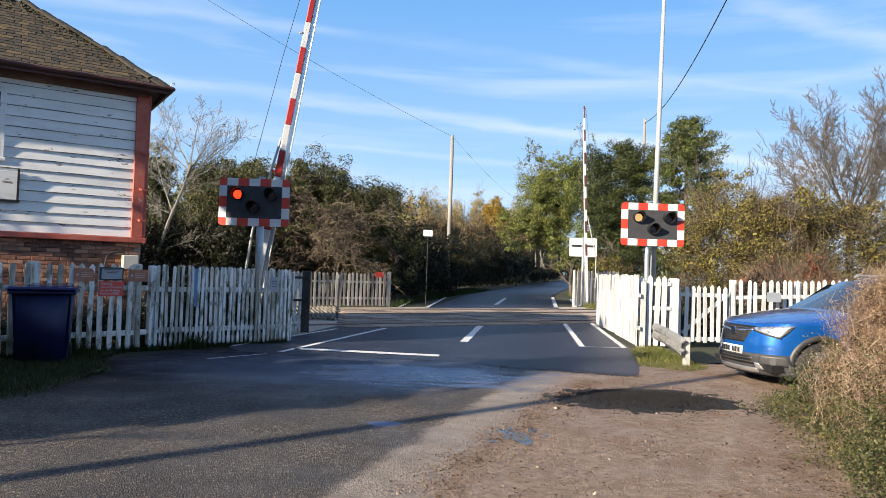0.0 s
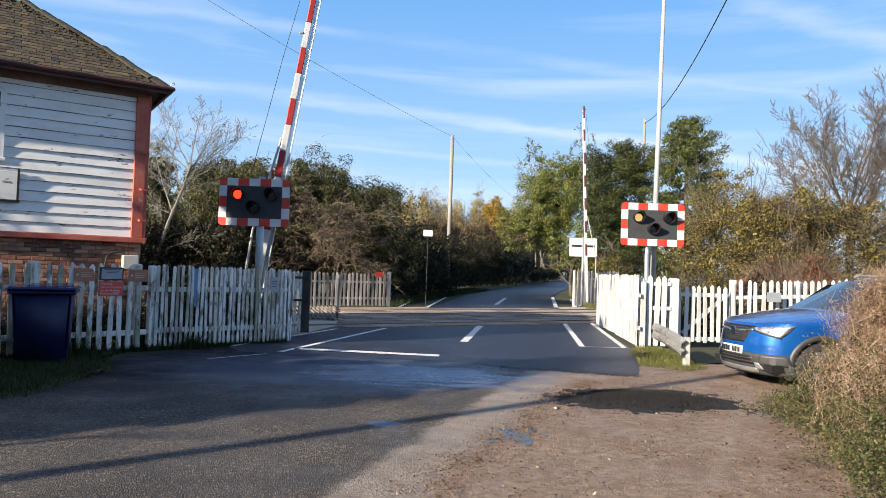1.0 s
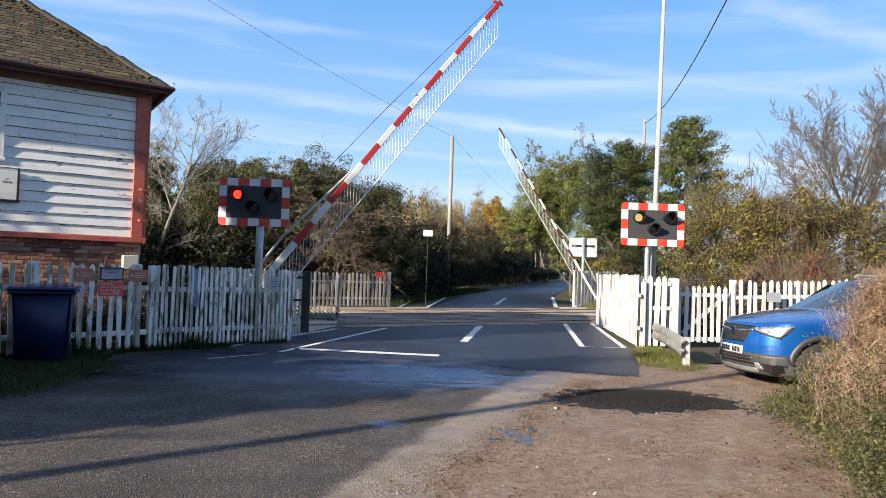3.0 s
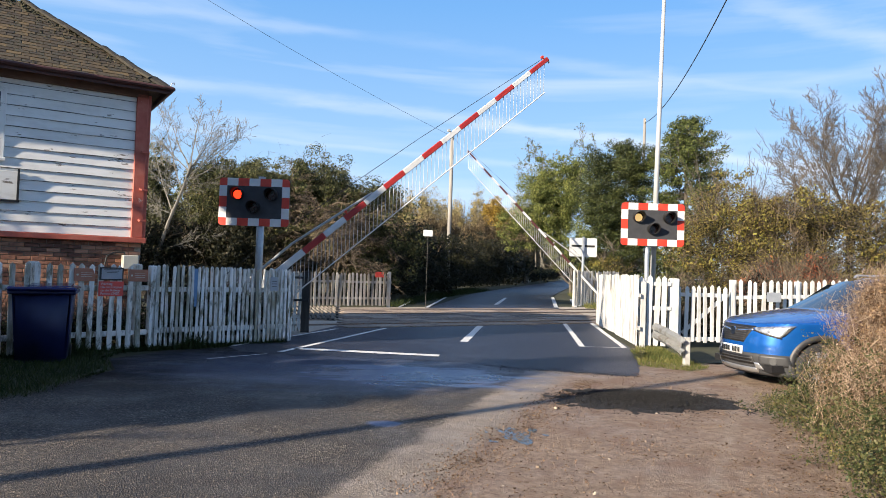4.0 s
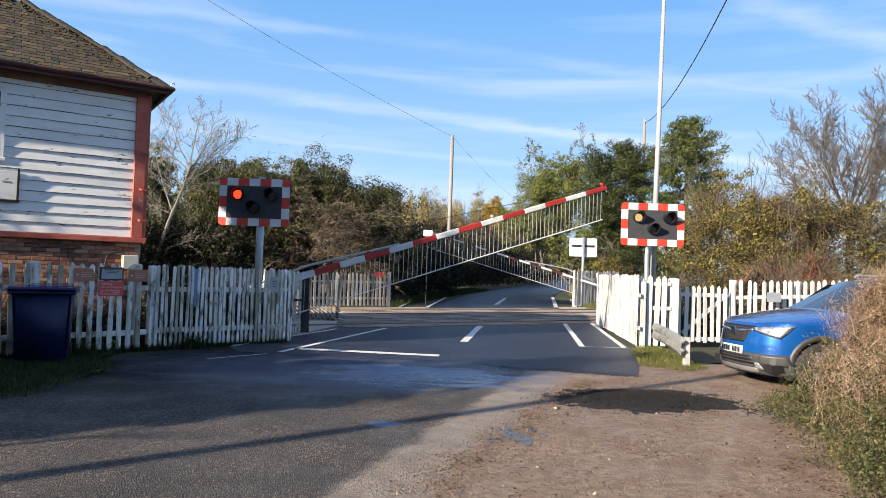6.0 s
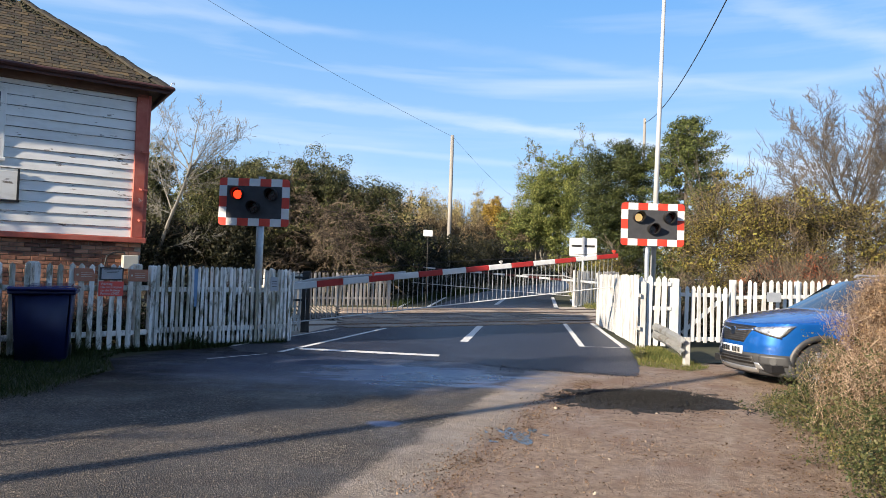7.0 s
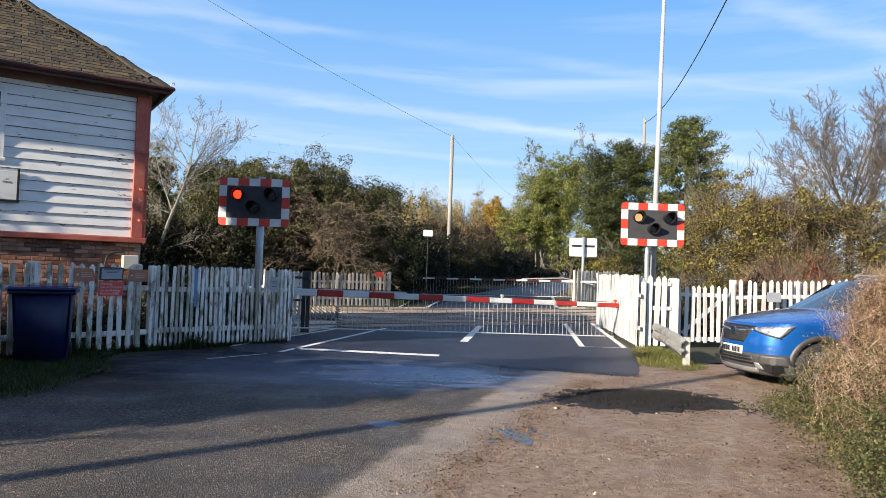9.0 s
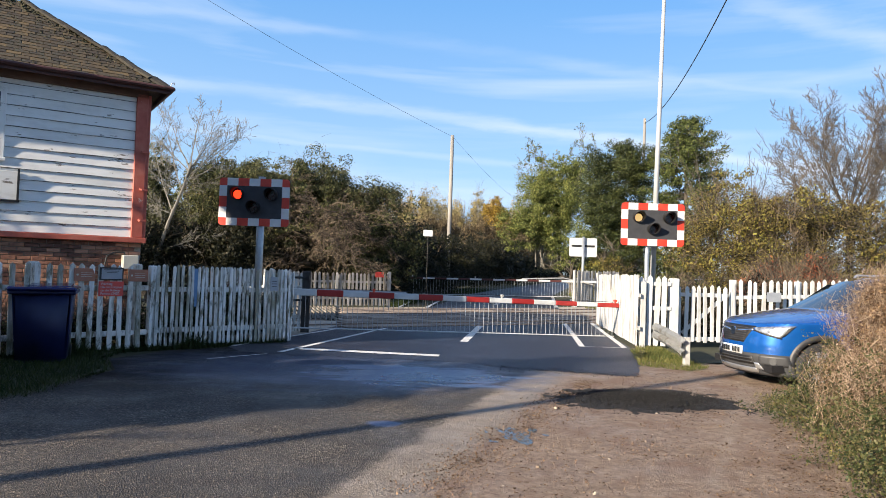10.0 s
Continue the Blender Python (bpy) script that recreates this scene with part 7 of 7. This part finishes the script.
    np_ = patch("number_plate", ((-0.26, 0.43), (0.26, 0.43), (0.26, 0.545), (-0.26, 0.545)), 0.02, M_PLATE, car, "white number plate", 10, 2)
    for i, y in enumerate((0.2, 0.135, 0.07, -0.04, -0.1, -0.16, -0.215)):
        patch("plate_bar", ((y - 0.02, 0.45), (y + 0.02, 0.45), (y + 0.02, 0.525), (y - 0.02, 0.525)), 0.036, M_INK, np_, "", 1, 1, 0.002)
    for s in (-1, 1):
        lamp = patch("headlight", ((s * 0.41, 0.79), (s * 0.71, 0.695), (s * 0.80, 0.88), (s * 0.40, 0.83)), 0.008, M_LAMPGLASS, car, "clear headlight", 14, 6)
        patch("lamp_bezel", ((s * 0.4, 0.78), (s * 0.72, 0.685), (s * 0.725, 0.7), (s * 0.405, 0.795)), 0.014, M_BLACK, lamp, "", 10, 1, 0.006)
        patch("lamp_bezel", ((s * 0.72, 0.715), (s * 0.74, 0.73), (s * 0.795, 0.87), (s * 0.755, 0.84)), 0.014, M_BLACK, lamp, "", 6, 3, 0.006)
        b = bmesh.new()
        c = skin(s * 0.6, 0.785, -0.006)
        bmesh.ops.create_uvsphere(b, u_segments=14, v_segments=8, radius=0.03, matrix=Matrix.Translation(c))
        part("projector", b, M_LAMPGLASS, lamp, "", True)
        fog = patch("fog_surround", ((s * 0.5, 0.3), (s * 0.8, 0.3), (s * 0.77, 0.45), (s * 0.52, 0.45)), 0.02, M_CARGREY, car, "dark fog light recess", 10, 4)
        b = bmesh.new()
        c = skin(s * 0.66, 0.365, 0.03)
        d = (skin(s * 0.66, 0.365, 1.0) - skin(s * 0.66, 0.365, 0.0)).normalized()
        tube(b, c - d * 0.03, c, 0.05, seg=18)
        part("fog_light", b, M_CARGREY, fog)
        patch("bumper_blade", ((s * 0.46, 0.24), (s * 0.56, 0.23), (s * 0.5, 0.33), (s * 0.44, 0.33)), 0.026, M_SILVER, car, "silver bumper corner", 6, 3)
        # arches, wheels
        for wx, nm in ((WHEEL_X, "front"), (REAR_X, "rear")):
            b = bmesh.new()
            seg = 28
            last = None
            for i in range(seg + 1):
                a = radians(-18 + 216 * i / seg)
                row = []
                for rr, yo in ((ARCH - 0.02, 0.80), (ARCH - 0.02, 0.895), (ARCH + 0.05, 0.893), (ARCH + 0.06, 0.85)):
                    x, z = wx + rr * math.cos(a), WZ + rr * math.sin(a)
                    y = yo
                    if x > 1.2:
                        k = min(0.98, (x - 1.2) / 0.9)
                        y = yo - (HW - HW * (1 - k ** 2.2) ** (1 / 2.6)) * 0.95
                    row.append(b.verts.new((x, s * y, z)))
                if last:
                    for j in range(3):
                        b.faces.new((last[j], row[j], row[j + 1], last[j + 1]))
                last = row
            bmesh.ops.recalc_face_normals(b, faces=b.faces[:])
            part("arch_trim", b, M_CARGREY, car, "grey wheel arch trim", True)
            b = bmesh.new()
            tube(b, (wx, s * 0.45, WZ), (wx, s * 0.5, WZ), ARCH + 0.02, seg=24)
            part("arch_liner", b, M_BLACK, car)
            wheel = new("wheel")
            wheel.parent = car
            wheel.matrix_basis = pose(wx, s * 0.77, WZ, 90 if s < 0 else -90, 0, 0)
            b = bmesh.new()
            prof = [(0.215, -0.1), (0.3, -0.105), (0.325, -0.07), (0.327, 0.0), (0.325, 0.07), (0.3, 0.105), (0.215, 0.1)]
            rows = [[b.verts.new((r * math.cos(2 * math.pi * i / 36), r * math.sin(2 * math.pi * i / 36), z)) for r, z in prof] for i in range(36)]
            for i in range(36):
                for j in range(len(prof) - 1):
                    b.faces.new((rows[i][j], rows[(i + 1) % 36][j], rows[(i + 1) % 36][j + 1], rows[i][j + 1]))
            bmesh.ops.recalc_face_normals(b, faces=b.faces[:])
            part("tyre", b, M_RUBBER, wheel, "", True)
            b = bmesh.new()
            tube(b, (0, 0, 0.02), (0, 0, 0.03), 0.2, seg=30)
            tube(b, (0, 0, 0.03), (0, 0, 0.1), 0.05, seg=16)
            for i in range(10):
                box(b, (0.12, 0, 0.075), (0.17, 0.03, 0.03), Matrix.Rotation(2 * math.pi * i / 10, 4, "Z"))
            for i in range(30):
                a0, a1 = 2 * math.pi * i / 30, 2 * math.pi * (i + 1) / 30
                tube(b, (0.208 * math.cos(a0), 0.208 * math.sin(a0), 0.09), (0.208 * math.cos(a1), 0.208 * math.sin(a1), 0.09), 0.012, seg=5)
            part("rim", b, M_SILVER, wheel, "silver spoked alloy rim")
    b = bmesh.new()
    box(b, (0, 0, 0.27), (3.9, 1.5, 0.1))
    part("underbody", b, M_BLACK, car)
    for s in (-1, 1):
        b = bmesh.new()
        pipe(b, [(-0.35, s * 0.58, 1.6), (-0.4, s * 0.58, 1.64), (-1.5, s * 0.57, 1.64), (-1.6, s * 0.57, 1.6)], 0.015, 6)
        part("roof_rail", b, M_SILVER, car)


# ---- unseen trees added outside the view, to throw shade and block sky ----
def build_shade_trees():
    broadleaf("shade_tree", "unseen slim tree added to shade the left light board", (-11.56, 6.76, 0), [((0, 0, z), (0.96, 0.96, 1.5)) for z in (1.8, 3.6, 5.3, 6.7)], 16000, 0.2, M_LEAF_IVY, 88, group="bank trees", height=7.9, shell=0.1, rough=0.1, per=8, spread=0.1)
    broad_near = ((-9.0, 3.7, 4.1), (-10.3, 5.2, 3.9))
    for i, (x, y, h) in enumerate(broad_near):
        broadleaf("shade_tree", "unseen dense tree added to block sun and sky", (x, y, 0), [((0, 0, h * 0.55), (1.7, 1.7, h * 0.42)), ((0, 0, h * 0.3), (1.6, 1.6, h * 0.3))], 22000, 0.2, M_LEAF_IVY, 280 + i, group="bank trees", height=h, shell=0.2, rough=0.2, per=8, spread=0.16)
    # row behind the view, added only to block skylight
    for i, s in enumerate((2, -3, -8, -13, -18, -24)):
        x, y = 5.6 + 0.764 * s, -6.6 + 0.645 * s
        broadleaf("shade_tree", "unseen dense tree added to block sun and sky", (x, y, 0), [((0, 0, 6.2), (3.2, 3.2, 4.0)), ((0.4, 0, 2.6), (3.0, 3.0, 2.6))], 9000, 0.34, M_LEAF_IVY, 180 + i, group="bank trees", height=10, shell=0.3, per=8, spread=0.2)
    for i, (x, y, h) in enumerate(((-12.5, -0.55, 7.8), (-13.2, 0.5, 5.7), (-12.0, 3.2, 4.8), (-11.3, 5.1, 4.3), (-17, -3.5, 7.4), (-19, -1.5, 7.6), (-21, -6.5, 9.2), (-16.5, 0.8, 6.4), (-24, -7, 10.2))):
        rng = random.Random(70 + i)
        broadleaf("shade_tree", "unseen dense tree added to block sun and sky", (x, y, 0),
                  [((0, 0, h * 0.62), (1.15, 1.15, h * 0.36)), ((0.1, 0.2, h * 0.35), (1.15, 1.15, h * 0.33)), ((-0.3, 0.2, h * 0.2), (1.1, 1.1, h * 0.22))],
                  14000, 0.2, M_LEAF_IVY, 80 + i, group="bank trees", height=h, shell=0.3, rough=0.2, per=8, spread=0.16)


build_house_details()
build_signs()
hedge("undergrowth", "dark ivy and bramble undergrowth behind the close-set fence", [(-5.3, 13.2), (-4.5, 14.2), (-4.0, 15.2)], 0.8, (0.9, 1.0, 0.8), 14000, 0.06, M_LEAF_IVY, 91, 1500, "undergrowth")
hedge("undergrowth", "dark weeds and ivy along the foot of the brick wall", [(-6.9, 10.9), (-6.0, 11.9), (-5.4, 12.8)], 0.7, (0.5, 0.55, 0.5), 9000, 0.045, M_LEAF_IVY, 92, 800, "undergrowth")
hedge("undergrowth", "low dark bramble and dead weeds behind the white fence", [(5.6, 17.4), (8.0, 18.0), (13.0, 19.2)], 1.5, (1.15, 1.3, 1.5), 60000, 0.04, M_LEAF_DARKHEDGE, 93, 6000, "undergrowth", per=50, spread=0.2)
build_car()
build_shade_trees()


def motions():
    for made, angles, fold in ((NEAR, ANGLES_NEAR, 6.2), (FAR, ANGLES_FAR, 9.0)):
        key_barrier(*made[1:], angles, fold)
    for k, bulb in enumerate(BULBS):
        key_lamp(bulb, k % 2 == 0)


motions()
